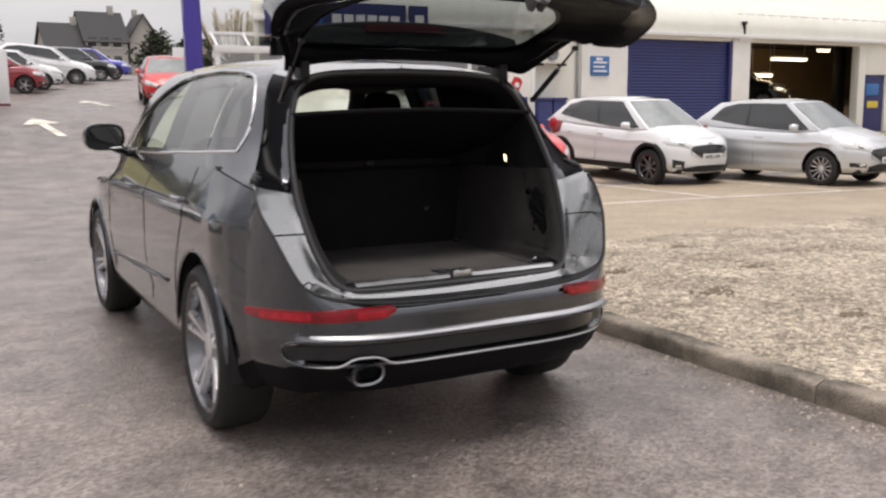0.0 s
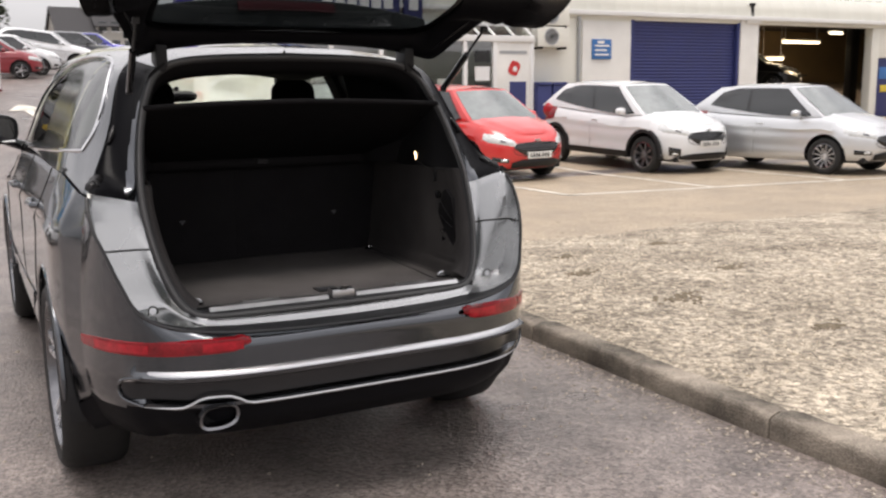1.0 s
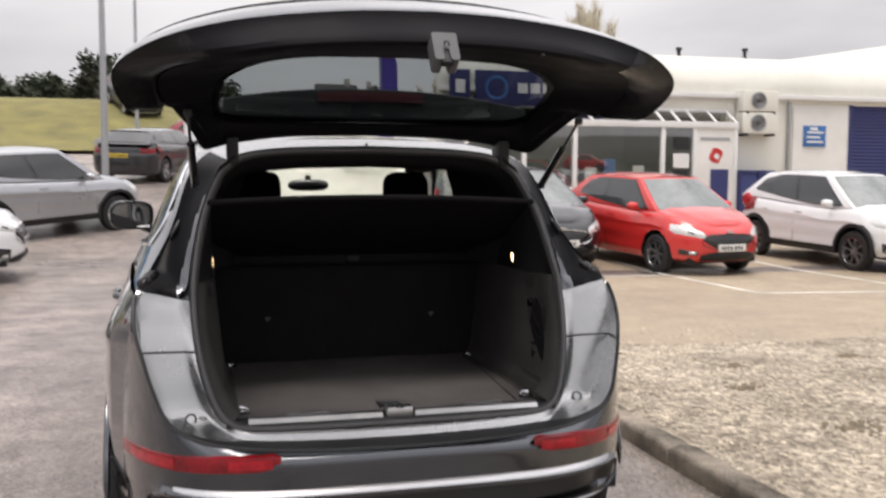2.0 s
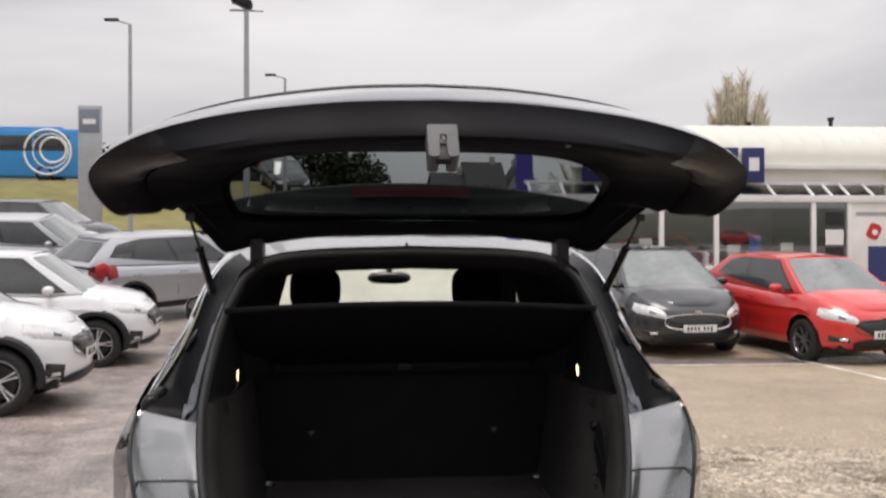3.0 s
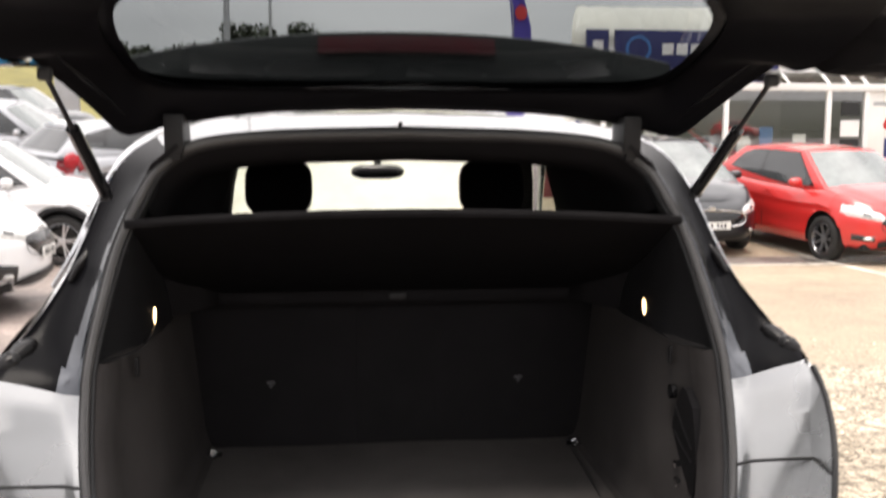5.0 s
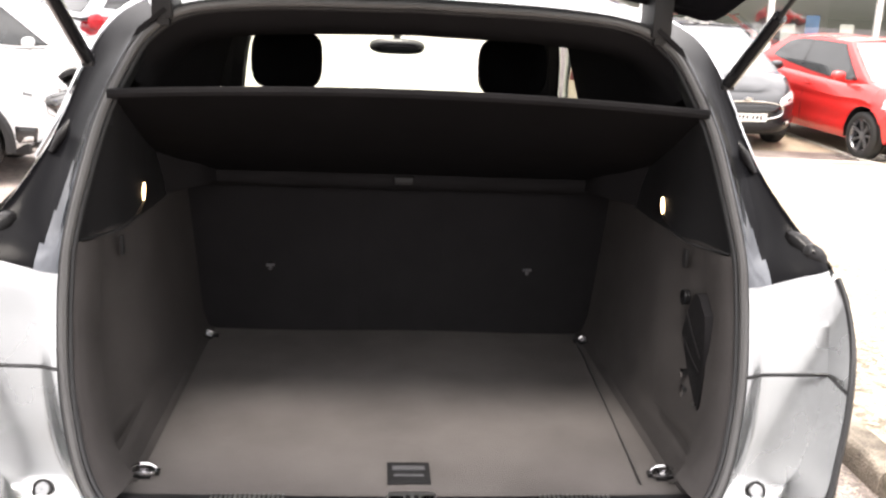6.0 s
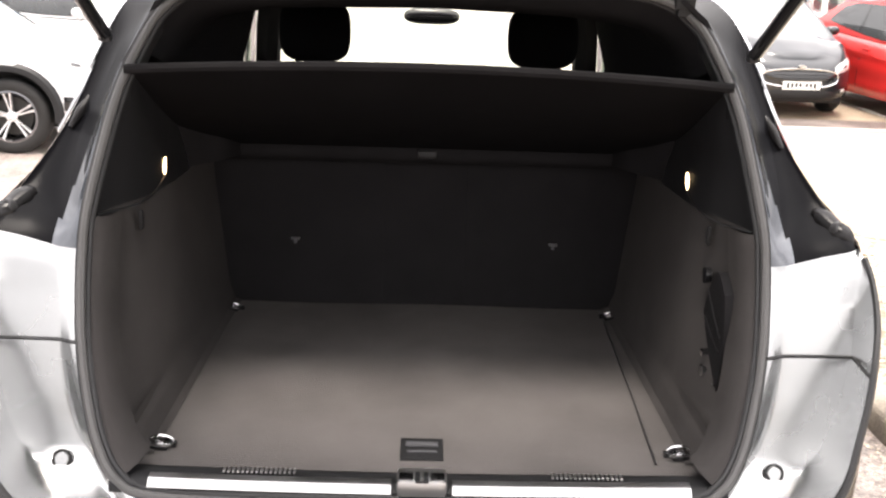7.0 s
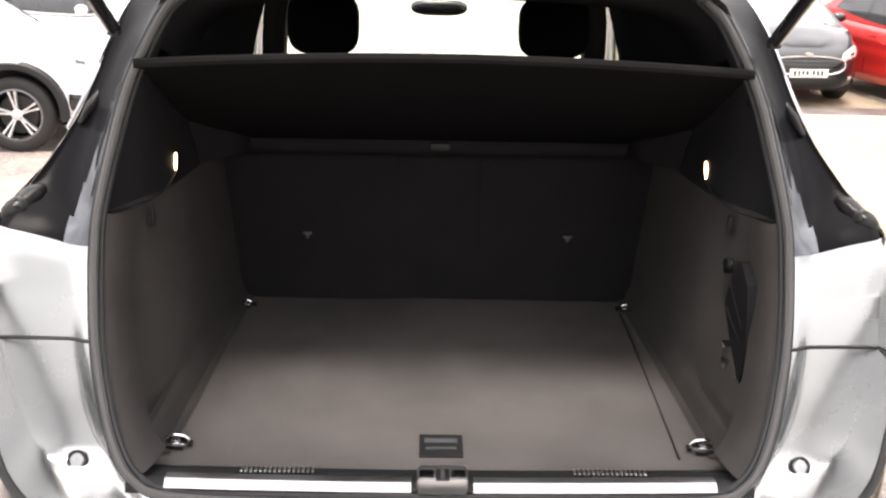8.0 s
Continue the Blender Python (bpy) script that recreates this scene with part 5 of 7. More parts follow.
        st = part("gas_strut", b, BLACK_GLOSS, parent, "black gas strut")
        b = bmesh.new()
        add_tube(b, [lo.lerp(hi, .57), hi], .005, 8)
        part("strut_rod", b, RUBBER, st)
        for nm, q in (("lower_socket", lo), ("upper_socket", hi)):
            b = bmesh.new()
            add_box(b, q, (.024, .024, .024), .006)
            part(nm, b, RUBBER, st)
        # bright ridge along the arm
        b = bmesh.new()
        pts = [E[k].lerp(W[k], .40) - PANE_N * .008 for k in range(int(11.2 * K), int(14.2 * K))]
        add_tube(b, [(sx * p.x, p.y, p.z) for p in pts], [.001 + .006 * math.sin(math.pi * k / (len(pts) - 1)) for k in range(len(pts))], 8)
        part("arm_ridge", b, BLACK_GLOSS, parent)
        b = bmesh.new()
        add_grid(b, [[Vector((sx * p.x, p.y, p.z)) for p in (r[3].lerp(r[4], .1) + Vector((0, .004, .004)), r[3].lerp(r[4], .5) + Vector((0, .004, .012)), r[4] + Vector((0, .004, .004)))] for r in outer[3 * K:6 * K]])
        part("tail_lamp", b, LENS_RED, parent, "red tail lamp on the tailgate", thick=.004)


suv = thing("suv", "dark grey metallic family SUV with its tailgate raised and boot empty", "car", pose(0, 0, 0))
suv_body(suv)
suv_greenhouse(suv)
suv_aperture(suv)
suv_bumper(suv)
suv_boot(suv)
suv_cabin(suv)
suv_tailgate(suv)
for sx in (-1, 1):
    for ya in (AX_R, AX_F):
        wheel(suv, sx * .835, ya, WHL_R, WHL_R, .298, .25, 5, ALLOY, True)


# ======== parked cars ========
def on_ground(x, y, rz, length):
    """Pose of a car whose nose stands at x, y and looks along minus y turned by rz, lying on the slope."""
    a = radians(rz)
    back = Vector((-math.sin(a), math.cos(a), 0))
    side = Vector((math.cos(a), math.sin(a), 0))
    p = Vector((x, y, 0))
    h = lambda q: hill(q.x, q.y)
    q0, q1 = p + back * length * .2, p + back * length * .8
    v = (q1 - q0) + Vector((0, 0, h(q1) - h(q0)))
    m0 = p + back * length * .5
    u = side * 1.6 + Vector((0, 0, h(m0 + side * .8) - h(m0 - side * .8)))
    v.normalize()
    n = u.cross(v).normalized()
    u = v.cross(n).normalized()
    z = h(m0)
    org = m0 + Vector((0, 0, z)) - v * length * .5
    m = Matrix((u, v, n)).transposed().to_4x4()
    m.translation = org
    return m


BASE = dict(L=4.0, W=1.73, H=1.48, axles=(.80, 3.29), wr=.315, belt=.95, hood_f=.78, hood_r=.97, ya=.95, rf=1.75, rr=3.25, yd=3.80, wb=.79, wt=.575, zb=.20, clad=False, rims=ALLOY, spokes=5, plate=PLATE_WHITE, front=True, rear_lamps="high", mpv=False, doors=5)


def car(name, label, m, paint, group="", **kw):
    S = dict(BASE)
    S.update(kw)
    L, W, H = S["L"], S["W"] / 2, S["H"]
    root = thing(name, label, "car", m, group)
    fr, rr_ = .62, .50
    cols = []
    for i in range(11):
        a = radians(90) * i / 10
        cols.append((W * math.sin(a) ** (2 / 2.8), fr * (1 - math.cos(a) ** (2 / 1.9)) if i < 10 else fr, "f"))
    y = fr + .045
    while y < L - rr_:
        cols.append((W, y, "s"))
        y += .045
    for i in range(10, -1, -1):
        a = radians(90) * i / 10
        cols.append((W * math.sin(a) ** (2 / 3.4), L - rr_ * (1 - math.cos(a) ** (2 / 2.0)) if i < 10 else L - rr_, "r"))
    top_t = [(0, S["hood_f"]), (.12, S["hood_f"] + .05), (.5, lerp(S["hood_f"], S["hood_r"], .62)), (S["ya"], S["hood_r"]), (S["ya"] + .5, S["belt"]), (L * .65, S["belt"] + .05), (L - .35, S["belt"] + .11), (L, S["belt"] + .08)]
    NR = 18

    def surf(px, py, kind, r, off=0.0):
        zt = knots(py, top_t)
        zb = S["zb"] + (.05 if kind != "s" else .02)
        z = lerp(zb, zt, r)
        inset = knots(r, [(0, .09), (.08, .035), (.2, .01), (.35, .0), (.62, .006), (.80, .018), (.92, .05), (1, .11)])
        if kind == "f":
            inset += .05 * smooth01((r - .55) / .45) + .03 * math.exp(-((r - .30) / .06) ** 2) * 0
        if kind == "r":
            inset += .03 * smooth01((r - .62) / .1) + .02 * smooth01((r - .8) / .2)
        if kind == "s":
            inset += .019 * math.exp(-((r - .34) / .10) ** 2) - .016 * math.exp(-((r - .74 - .03 * (py - L / 2) / L) / .035) ** 2) + .007 * math.exp(-((r - .64) / .05) ** 2)
        nx, ny = px / W, 0.0
        if kind == "f":
            nx, ny = (px / W) ** 2, -(1 - py / fr)
        elif kind == "r":
            nx, ny = (px / W) ** 2, 1 - (L - py) / rr_
        k = math.hypot(nx, ny) or 1
        d = -inset + off
        # noses and tails taper a little in plan
        tap = 1 - .05 * max(0, (S["ya"] - py) / S["ya"]) ** 2
        return Vector(((px + nx / k * d) * tap, py + ny / k * d, z))
    b = bmesh.new()
    G = [[surf(px, py, k, j / NR) for j in range(NR + 1)] for px, py, k in cols]
    add_grid(b, G)
    rows = []
    for c in G:
        e = c[-1]
        rows.append([Vector((e.x * (1 - t), e.y, e.z + (.055 * math.sin(t * 1.5708) + (.012 if .25 < t < .5 else 0)) * min(1, e.x / .45))) for t in (0, .1, .25, .32, .5, .75, 1)])
    add_grid(b, rows)
    mirrored(b)
    AR = S["wr"] * 1.17
    cut_arches(b, S["axles"], AR, S["wr"] + .015, W * .72)
    part("body", b, paint, root, "", 32)

    def side_at(y, z, off):
        zt = knots(y, top_t)
        zb = S["zb"] + .02
        return surf(W, y, "s", (z - zb) / (zt - zb), off)

    def front_at(x, z, off, rear=False):
        ax = min(abs(x), W * .999)
        if rear:
            a = math.asin((ax / W) ** (3.4 / 2))
            py = L - rr_ * (1 - math.cos(a) ** (2 / 2.0))
        else:
            a = math.asin((ax / W) ** (2.8 / 2))
            py = fr * (1 - math.cos(a) ** (2 / 1.9))
        zt = knots(py, top_t)
        zb = S["zb"] + .05
        p = surf(ax, py, "r" if rear else "f", (z - zb) / (zt - zb), off)
        return Vector((math.copysign(p.x, x) if x else 0, p.y, p.z))

    def fpatch(name_, x0, x1, zlo, zhi, material, off=.010, rear=False, n=10, label_="", parent_=None):
        q = bmesh.new()
        rows_ = []
        for i in range(n + 1):
            x = lerp(x0, x1, i / n)
            t = i / n
            z0, z1 = zlo(t), zhi(t)
            rows_.append([front_at(x, lerp(z0, z1, k / 4), off if 0 < k < 4 and 0 < i < n else off - .014, rear) for k in range(5)])
        add_grid(q, rows_)
        return part(name_, q, material, parent_ or root, label_)
    # glasshouse
    ya, rf, rr, yd, wb, wt = S["ya"], S["rf"], S["rr"], S["yd"], S["wb"], S["wt"]

    def zbase(y):
        return knots(y, top_t) - .01

    def ghs(u, v, off=0.0):
        yb, yt = lerp(ya, yd, u), lerp(rf, rr, u)
        y_ = lerp(yb, yt, v)
        z_ = lerp(zbase(yb), H - .055 - .03 * abs(u - .45) ** 2 * 2, v)
        x_ = lerp(wb, wt, v ** 1.25) - .05 * max(0, u - .75) * 2 - .03 * max(0, .12 - u) * 3
        return Vector((x_ + off, y_, z_))

    def ghe(a, v, end, off=0.0):
        s = ghs(end, v)
        bow = (.10 if end == 0 else .07) * (1 - a * a)
        sg = -1 if end == 0 else 1
        return Vector((s.x * a, s.y + sg * bow + sg * off, s.z + .02 * (1 - a * a) * v + off * .6))
    q = bmesh.new()
    U = [i / 20 for i in range(21)]
    V = [i / 8 for i in range(9)]
    for sx in (1, -1):
        add_grid(q, [[Vector((sx * p.x, p.y, p.z)) for p in (ghs(u, v) for v in V)] for u in U])
    A = [lerp(-1, 1, i / 12) for i in range(13)]
    for end in (0, 1):
        add_grid(q, [[ghe(a, v, end) for v in V] for a in A])
    rows = []
    for u in U:
        s = ghs(u, 1)
        rows.append([Vector((s.x * a, lerp(ghe(a, 1, 0).y, ghe(a, 1, 1).y, u), lerp(lerp(s.z, ghe(a, 1, 0).z, max(0, 1 - u * 4)), s.z, .0) + (.055) * (1 - a * a) * min(1, 4 * u + .25) * min(1, 4 * (1 - u) + .3))) for a in A])
    add_grid(q, rows)
    part("cabin_shell", q, paint, root, "", 40)

    def pane(name_, f, us, vs, label_="", gm=CAR_GLASS):
        g = bmesh.new()
        add_grid(g, [[f(u, v) for v in vs] for u in us])
        return part(name_, g, gm, root, label_)
    pane("windscreen", lambda a, v: ghe(a, v, 0, .008), [lerp(-.93, .93, i / 12) for i in range(13)], [lerp(.03, .94, i / 6) for i in range(7)], gm=CAR_SCREEN)
    pane("rear_screen", lambda a, v: ghe(a, v, 1, .008), [lerp(-.86, .86, i / 12) for i in range(13)], [lerp(.16, .86, i / 6) for i in range(7)])
    for sx in (1, -1):
        def sp(u, v):
            p = ghs(u, v, .010)
            return Vector((sx * p.x, p.y, p.z))
        g = bmesh.new()
        rows = []
        for i in range(19):
            u = lerp(.062, .872 if S["doors"] == 3 else .912, i / 18)
            p0, p1 = ghs(u, .045 + .24 * max(0, (u - .30) / .60) ** 1.3, .004), ghs(u, .93 - .17 * max(0, (u - .70) / .20) ** 1.4, .004)
            rows.append([Vector((sx * q.x, q.y, q.z)) for q in (p0, p0.lerp(p1, .35) + Vector((.012, 0, 0)), p0.lerp(p1, .7) + Vector((.012, 0, 0)), p1)])
        add_grid(g, rows)
        part("window_surround", g, BLACK_GLOSS, root, "black window surround and pillars")
        for u0, u1, k0, k1 in ((.075, .51, .30, .02), (.535, .86, 0, .16)) if S["doors"] == 3 else ((.075, .43, .30, .02), (.455, .74, 0, .03), (.765, .90, .02, .16)):
            g = bmesh.new()
            rows = []
            for i in range(9):
                t = i / 8
                u = lerp(u0, u1, t)
                vt = .90 - (.82 * max(0, 1 - t / k0) ** 1.0 * .0 if k0 else 0) - k1 * t
                vb = .07 + .24 * max(0, (u - .30) / .60) ** 1.3
                rows.append([sp(u, lerp(vb, vt, k / 4)) for k in range(5)])
            add_grid(g, rows)
            part("side_window", g, CAR_GLASS, root)
        # mirror, handles, seams
        my = ya + .42
        q = bmesh.new()
        t = bmesh.new()
        bmesh.ops.create_uvsphere(t, u_segments=14, v_segments=8, radius=1)
        for v in t.verts:
            x, y, z = v.co
            v.co = (math.copysign(abs(x) ** .7, x) * .10, y * .075, math.copysign(abs(z) ** .8, z) * .065)
        merge(q, t, pose(sx * (W + .08), my, S["belt"] + .075))
        add_tube(q, [(sx * (wb + .0), my + .03, S["belt"] + .0), (sx * (W + .04), my, S["belt"] + .05)], .022, 6)
        part("door_mirror", q, paint, root)
        for hy in (lerp(ya, yd, .42), lerp(ya, yd, .72)):
            q = bmesh.new()
            c0 = side_at(hy, S["belt"] - .11, .012)
            add_box(q, (sx * c0.x, c0.y, c0.z), (.022, .16, .024), .006)
            part("door_handle", q, paint, root)
        for sy in (lerp(ya, yd, .07), lerp(ya, yd, .46), lerp(ya, yd, .78)):
            q = bmesh.new()
            pts = [side_at(sy, z, .0015) for z in (S["zb"] + .12, .40, .55, .70, S["belt"] - .04)]
            add_tube(q, [(sx * p.x, p.y, p.z) for p in pts if min(abs(p.y - a) for a in S["axles"]) > AR or p.z > AR + .35], .0035, 5)
            part("door_seam", q, RUBBER, root)
        for ay in S["axles"]:
            wheel(root, sx * (W - .105), ay, S["wr"], S["wr"], S["wr"] * .68, .19, S["spokes"], S["rims"], S["spokes"] == 5)
            q = bmesh.new()
            add_lathe(q, [(AR + .004, sx * (W - .03)), (AR + .004, sx * (W - .30)), (.02, sx * (W - .30))], (0, ay, S["wr"] + .015), "x", 28)
            for f in [f for f in q.faces if f.calc_center_median().z < S["wr"] * .85]:
                q.faces.remove(f)
            part("wheel_well", q, BLACK_PLASTIC, root)
            if S["clad"]:
                q = bmesh.new()
                arc = [math.radians(d) for d in range(-12, 193, 10)]
                rows = []
                for a in arc:
                    r0, r1 = AR - .005, AR + .075
                    rows.append([(sx * (W - .012 + o), ay + math.cos(a) * r, S["wr"] + .015 + math.sin(a) * r) for r, o in ((r0, -.03), (r0, .018), (lerp(r0, r1, .6), .016), (r1, -.012))])
                add_grid(q, rows)
                part("arch_cladding", q, BLACK_PLASTIC, root)
        if S["clad"]:
            q = bmesh.new()
            rows = []
            for i in range(13):
                y_ = lerp(S["axles"][0] + AR, S["axles"][1] - AR, i / 12)
                rows.append([Vector((sx * p.x, p.y, p.z)) for p in (side_at(y_, z, .012) for z in (S["zb"] + .03, S["zb"] + .09, S["zb"] + .15))])
            add_grid(q, rows)
            part("sill_cladding", q, BLACK_PLASTIC, root)
        # lamps
        hf = S["hood_f"]
        lx0, lx1 = W * .52, W * .985
        if S["mpv"]:
            lx0 = W * .55
        fpatch("headlamp", sx * lx0, sx * lx1, lambda t: hf - .175 + .07 * t, lambda t: hf - .105 + .15 * t ** .7, LENS_CLEAR, .012, label_="clear headlamp")
        fpatch("lamp_reflector", sx * W * .70, sx * W * .82, lambda t: hf - .12 + .02 * t, lambda t: hf - .08 + .04 * t, LENS_DARK, .016, n=6)
        fpatch("fog_lamp_surround", sx * W * (.70 if S["clad"] else .66), sx * W * (.88 if S["clad"] else .90), lambda t: .345 + .01 * t, lambda t: (.48 if S["clad"] else .41) + .03 * t, BLACK_GLOSS, .014)
        fpatch("fog_lamp", sx * W * (.74 if S["clad"] else .68), sx * W * (.84 if S["clad"] else .80), lambda t: .365, lambda t: .41, LENS_CLEAR, .022, n=4)
        q = bmesh.new()
        rows = []
        for i in range(6):
            y_ = lerp(L - .66, L - .46, i / 5)
            rows.append([Vector((sx * p.x, p.y, p.z)) for p in (side_at(y_, z, .008) for z in [lerp(S["belt"] - .13 - .05 * i / 5, S["belt"] + (.02 if S["rear_lamps"] == "low" else .11), k / 4) for k in range(5)])])
        add_grid(q, rows)
        part("tail_lamp_wrap", q, LENS_RED, root)
        if S["rear_lamps"] == "high":
            # shoulder of the lamp, standing a little proud of the rear wing
            e = side_at(L - .38, S["belt"] + .0, 0)
            q = bmesh.new()
            t = bmesh.new()
            bmesh.ops.create_uvsphere(t, u_segments=14, v_segments=10, radius=1)
            for v in t.verts:
                v.co = (v.co.x * .05, v.co.y * .15, v.co.z * (.15 if v.co.z > 0 else .12))
            merge(q, t, pose(sx * (e.x - .022), e.y, e.z, 8))
            part("lamp_shoulder", q, LENS_BRIGHT, root)
            fpatch("tail_lamp", sx * W * .80, sx * W * .995, lambda t: S["belt"] - .20, lambda t: S["belt"] + .02, LENS_RED, .012, True, label_="red tail lamp")
        else:
            fpatch("tail_lamp", sx * W * .62, sx * W * .995, lambda t: S["belt"] - .17, lambda t: S["belt"] - .02, LENS_RED, .012, True, label_="red tail lamp")
    hf = S["hood_f"]
    gz = hf - .155
    fpatch("grille", -W * .58, W * .58, lambda t: gz - .185 + .15 * abs(2 * t - 1) ** 3, lambda t: gz + .055 - .03 * abs(2 * t - 1) ** 4, BLACK_GLOSS, .014, n=28, label_="black front grille")
    for k in range(4):
        q = bmesh.new()
        add_tube(q, [front_at(x, gz - .10 + k * .042, .017) for x in [lerp(-W * .44, W * .44, i / 14) for i in range(15)]], .004, 5)
        part("grille_bar", q, BLACK_PLASTIC, root)
    q = bmesh.new()
    add_tube(q, [front_at(W * .59 * math.cos(a), gz - .062 + .118 * math.copysign(abs(math.sin(a)) ** .6, math.sin(a)), .014) for a in (2 * math.pi * i / 40 for i in range(41))], .010 if S["mpv"] else .005, 5)
    part("grille_surround", q, CHROME if S["mpv"] else BLACK_GLOSS, root)
    q = bmesh.new()
    add_prism(q, [(.05 * math.cos(2 * math.pi * i / 20), gz + .085 + .018 * math.sin(2 * math.pi * i / 20)) for i in range(20)], "y", front_at(0, gz + .06, .02).y, front_at(0, gz + .06, .01).y + .03)
    part("bonnet_badge", q, SATIN, root, "plain oval badge")
    fpatch("lower_intake", -W * (.74 if S["clad"] else .62), W * (.74 if S["clad"] else .62), lambda t: .262, lambda t: (.40 if S["clad"] else .41) - .06 * abs(2 * t - 1) ** 4, BLACK_PLASTIC, .030, n=28)
    if S["clad"]:
        fpatch("front_skid", -W * .8, W * .8, lambda t: .255, lambda t: .30, SATIN, .030, n=28)
    for rear in (False, True):
        pz = gz - .155 if not rear else (.62 if S["rear_lamps"] != "low" else .74)
        pm = S["plate"] if not rear else PLATE_YELLOW
        yy = front_at(0, pz, 0, rear).y
        sg = 1 if rear else -1
        q = bmesh.new()
        add_box(q, (0, yy + sg * .012, pz), (.52, .012, .111), .003)
        pl = part("number_plate", q, pm, root, "blank plate with plain dark bars")
        for i in range(7):
            q = bmesh.new()
            add_box(q, (-.19 + i * .056 + (.03 if i > 3 else 0), yy + sg * .0195, pz), (.030, .003, .062))
            part("plate_bar", q, BLACK_PLASTIC, pl)
    q = bmesh.new()
    add_box(q, (0, L / 2, S["zb"] + .06), (W * 1.5, L * .9, .10), .02)
    part("underbody", q, BLACK_PLASTIC, root)
    q = bmesh.new()
    for sx in (-1, 1):
        add_tube(q, [ghe(sx * a, .02 + .02 * abs(a), 0, .014) for a in (.05, .25, .5, .7)], .007, 5)
    part("wiper", q, RUBBER, root)
    q = bmesh.new()
    rows = []
    for i in range(13):
        a = lerp(-.92, .92, i / 12)
        e = ghe(a, 1, 1)
        rows.append([e + Vector((0, -.12, .012)), e + Vector((0, .05, .0)), e + Vector((0, .06, -.02)), e + Vector((0, -.02, -.03))])
    add_grid(q, rows)
    part("rear_spoiler", q, paint, root)
    return root


HATCH = dict(doors=3, L=4.04, W=1.735, H=1.55, belt=.97, hood_r=1.0, ya=.90, rf=1.66, rr=3.2, wt=.60)
CROSS = dict(L=3.95, axles=(.73, 3.25), W=1.72, H=1.63, zb=.23, wr=.335, clad=True, rims=ALLOY_DARK, spokes=8, belt=1.02, hood_f=.87, hood_r=1.05, ya=.90, rf=1.68, wt=.60)
SUVK = dict(L=4.53, W=1.84, H=1.70, axles=(.88, 3.57), wr=.36, belt=1.08, hood_f=.86, hood_r=1.08, ya=1.15, rf=1.95, rr=3.85, yd=4.38, wb=.85, wt=.64, zb=.26, clad=True, spokes=10)
MPV = dict(L=4.38, W=1.83, H=1.63, axles=(.86, 3.51), wr=.325, belt=1.0, hood_f=.78, hood_r=1.02, ya=.92, rf=1.85, rr=3.75, yd=4.25, wb=.84, wt=.62, mpv=True)
ESTATE = dict(L=4.7, W=1.82, H=1.44, axles=(.95, 3.75), wr=.325, belt=.96, hood_f=.68, hood_r=.94, ya=1.35, rf=2.1, rr=4.0, yd=4.6, wb=.82, wt=.60, rear_lamps="low")

car("hatchback", "glossy red hatchback with black grille and dark alloys", on_ground(7.32, 9.75, 8, 4.04), PAINT_RED, "cars in the bays", **dict(HATCH, rims=ALLOY_DARK, spokes=7))
car("crossover", "white crossover hatchback with black lower cladding", on_ground(10.62, 9.28, 5.0, 3.95), PAINT_WHITE, "cars in the bays", **dict(CROSS, axles=(.80, 3.28)))
car("hatchback", "silver hatchback with multi-spoke alloy wheels", on_ground(13.0, 7.35, 9.5, 3.97), PAINT_SILVER, "cars in the bays", **dict(HATCH, spokes=12, L=3.97, H=1.58, axles=(.82, 3.28), rr=3.15, yd=3.76))
car("people_carrier", "dark grey people carrier with chrome grille surround", on_ground(4.95, 10.75, 4, 4.38), PAINT_CHARCOAL, "cars in the bays", **MPV)
car("crossover", "white crossover with silver alloys and black arches", on_ground(-3.06, 11.55, 94, 3.95), PAINT_WHITE, "white crossovers", **dict(CROSS, rims=ALLOY, spokes=5))
car("crossover", "white crossover with silver alloys and black arches", on_ground(-3.02, 7.78, 95, 3.95), PAINT_WHITE, "white crossovers", **dict(CROSS, rims=ALLOY, spokes=5))
car("estate_suv", "steel grey SUV with red tail lamps and yellow rear plate", on_ground(-2.17, 18.15, 132, 4.53), PAINT_STEEL, "cars further back", **SUVK)
car("estate_suv", "grey SUV parked behind the white crossovers", on_ground(-5.3, 19.85, 88, 4.53), PAINT_STEEL, "cars further back", **dict(SUVK, clad=False))
car("estate_suv", "dark grey SUV in the back row", on_ground(-6.6, 23.5, 75, 4.53), PAINT_CHARCOAL, "cars further back", **dict(SUVK, clad=False))
car("estate_suv", "silver-grey SUV in the back row", on_ground(-11, 22.5, 80, 4.53), PAINT_SILVER, "cars further back", **SUVK)
car("estate_car", "black estate car with yellow rear plate", on_ground(-.9, 27.2, 158, 4.7), PAINT_BLACK, "cars further back", **ESTATE)
car("hatchback", "red hatchback coming down the access road", on_ground(4.75, 26.6, -8, 4.04), PAINT_RED, "cars further back", **HATCH)
car("hatchback", "dark red hatchback beside the access road", on_ground(1.95, 34.9, 88, 4.04), PAINT_DARKRED, "cars up the slope", **HATCH)
car("hatchback", "white hatchback beside the access road", on_ground(2.85, 37.6, 88, 4.04), PAINT_WHITE, "cars up the slope", **HATCH)
car("estate_suv", "white pickup-sized SUV beside the access road", on_ground(4.9, 43, 84, 4.9), PAINT_WHITE, "cars up the slope", **dict(SUVK, clad=False, L=4.9, H=1.62))
car("estate_suv", "grey SUV up the slope", on_ground(6.9, 49, 84, 4.53), PAINT_CHARCOAL, "cars up the slope", **SUVK)
car("estate_suv", "blue SUV up the slope", on_ground(8.2, 52, 80, 4.53), PAINT_BLUE, "cars up the slope", **dict(SUVK, clad=False))
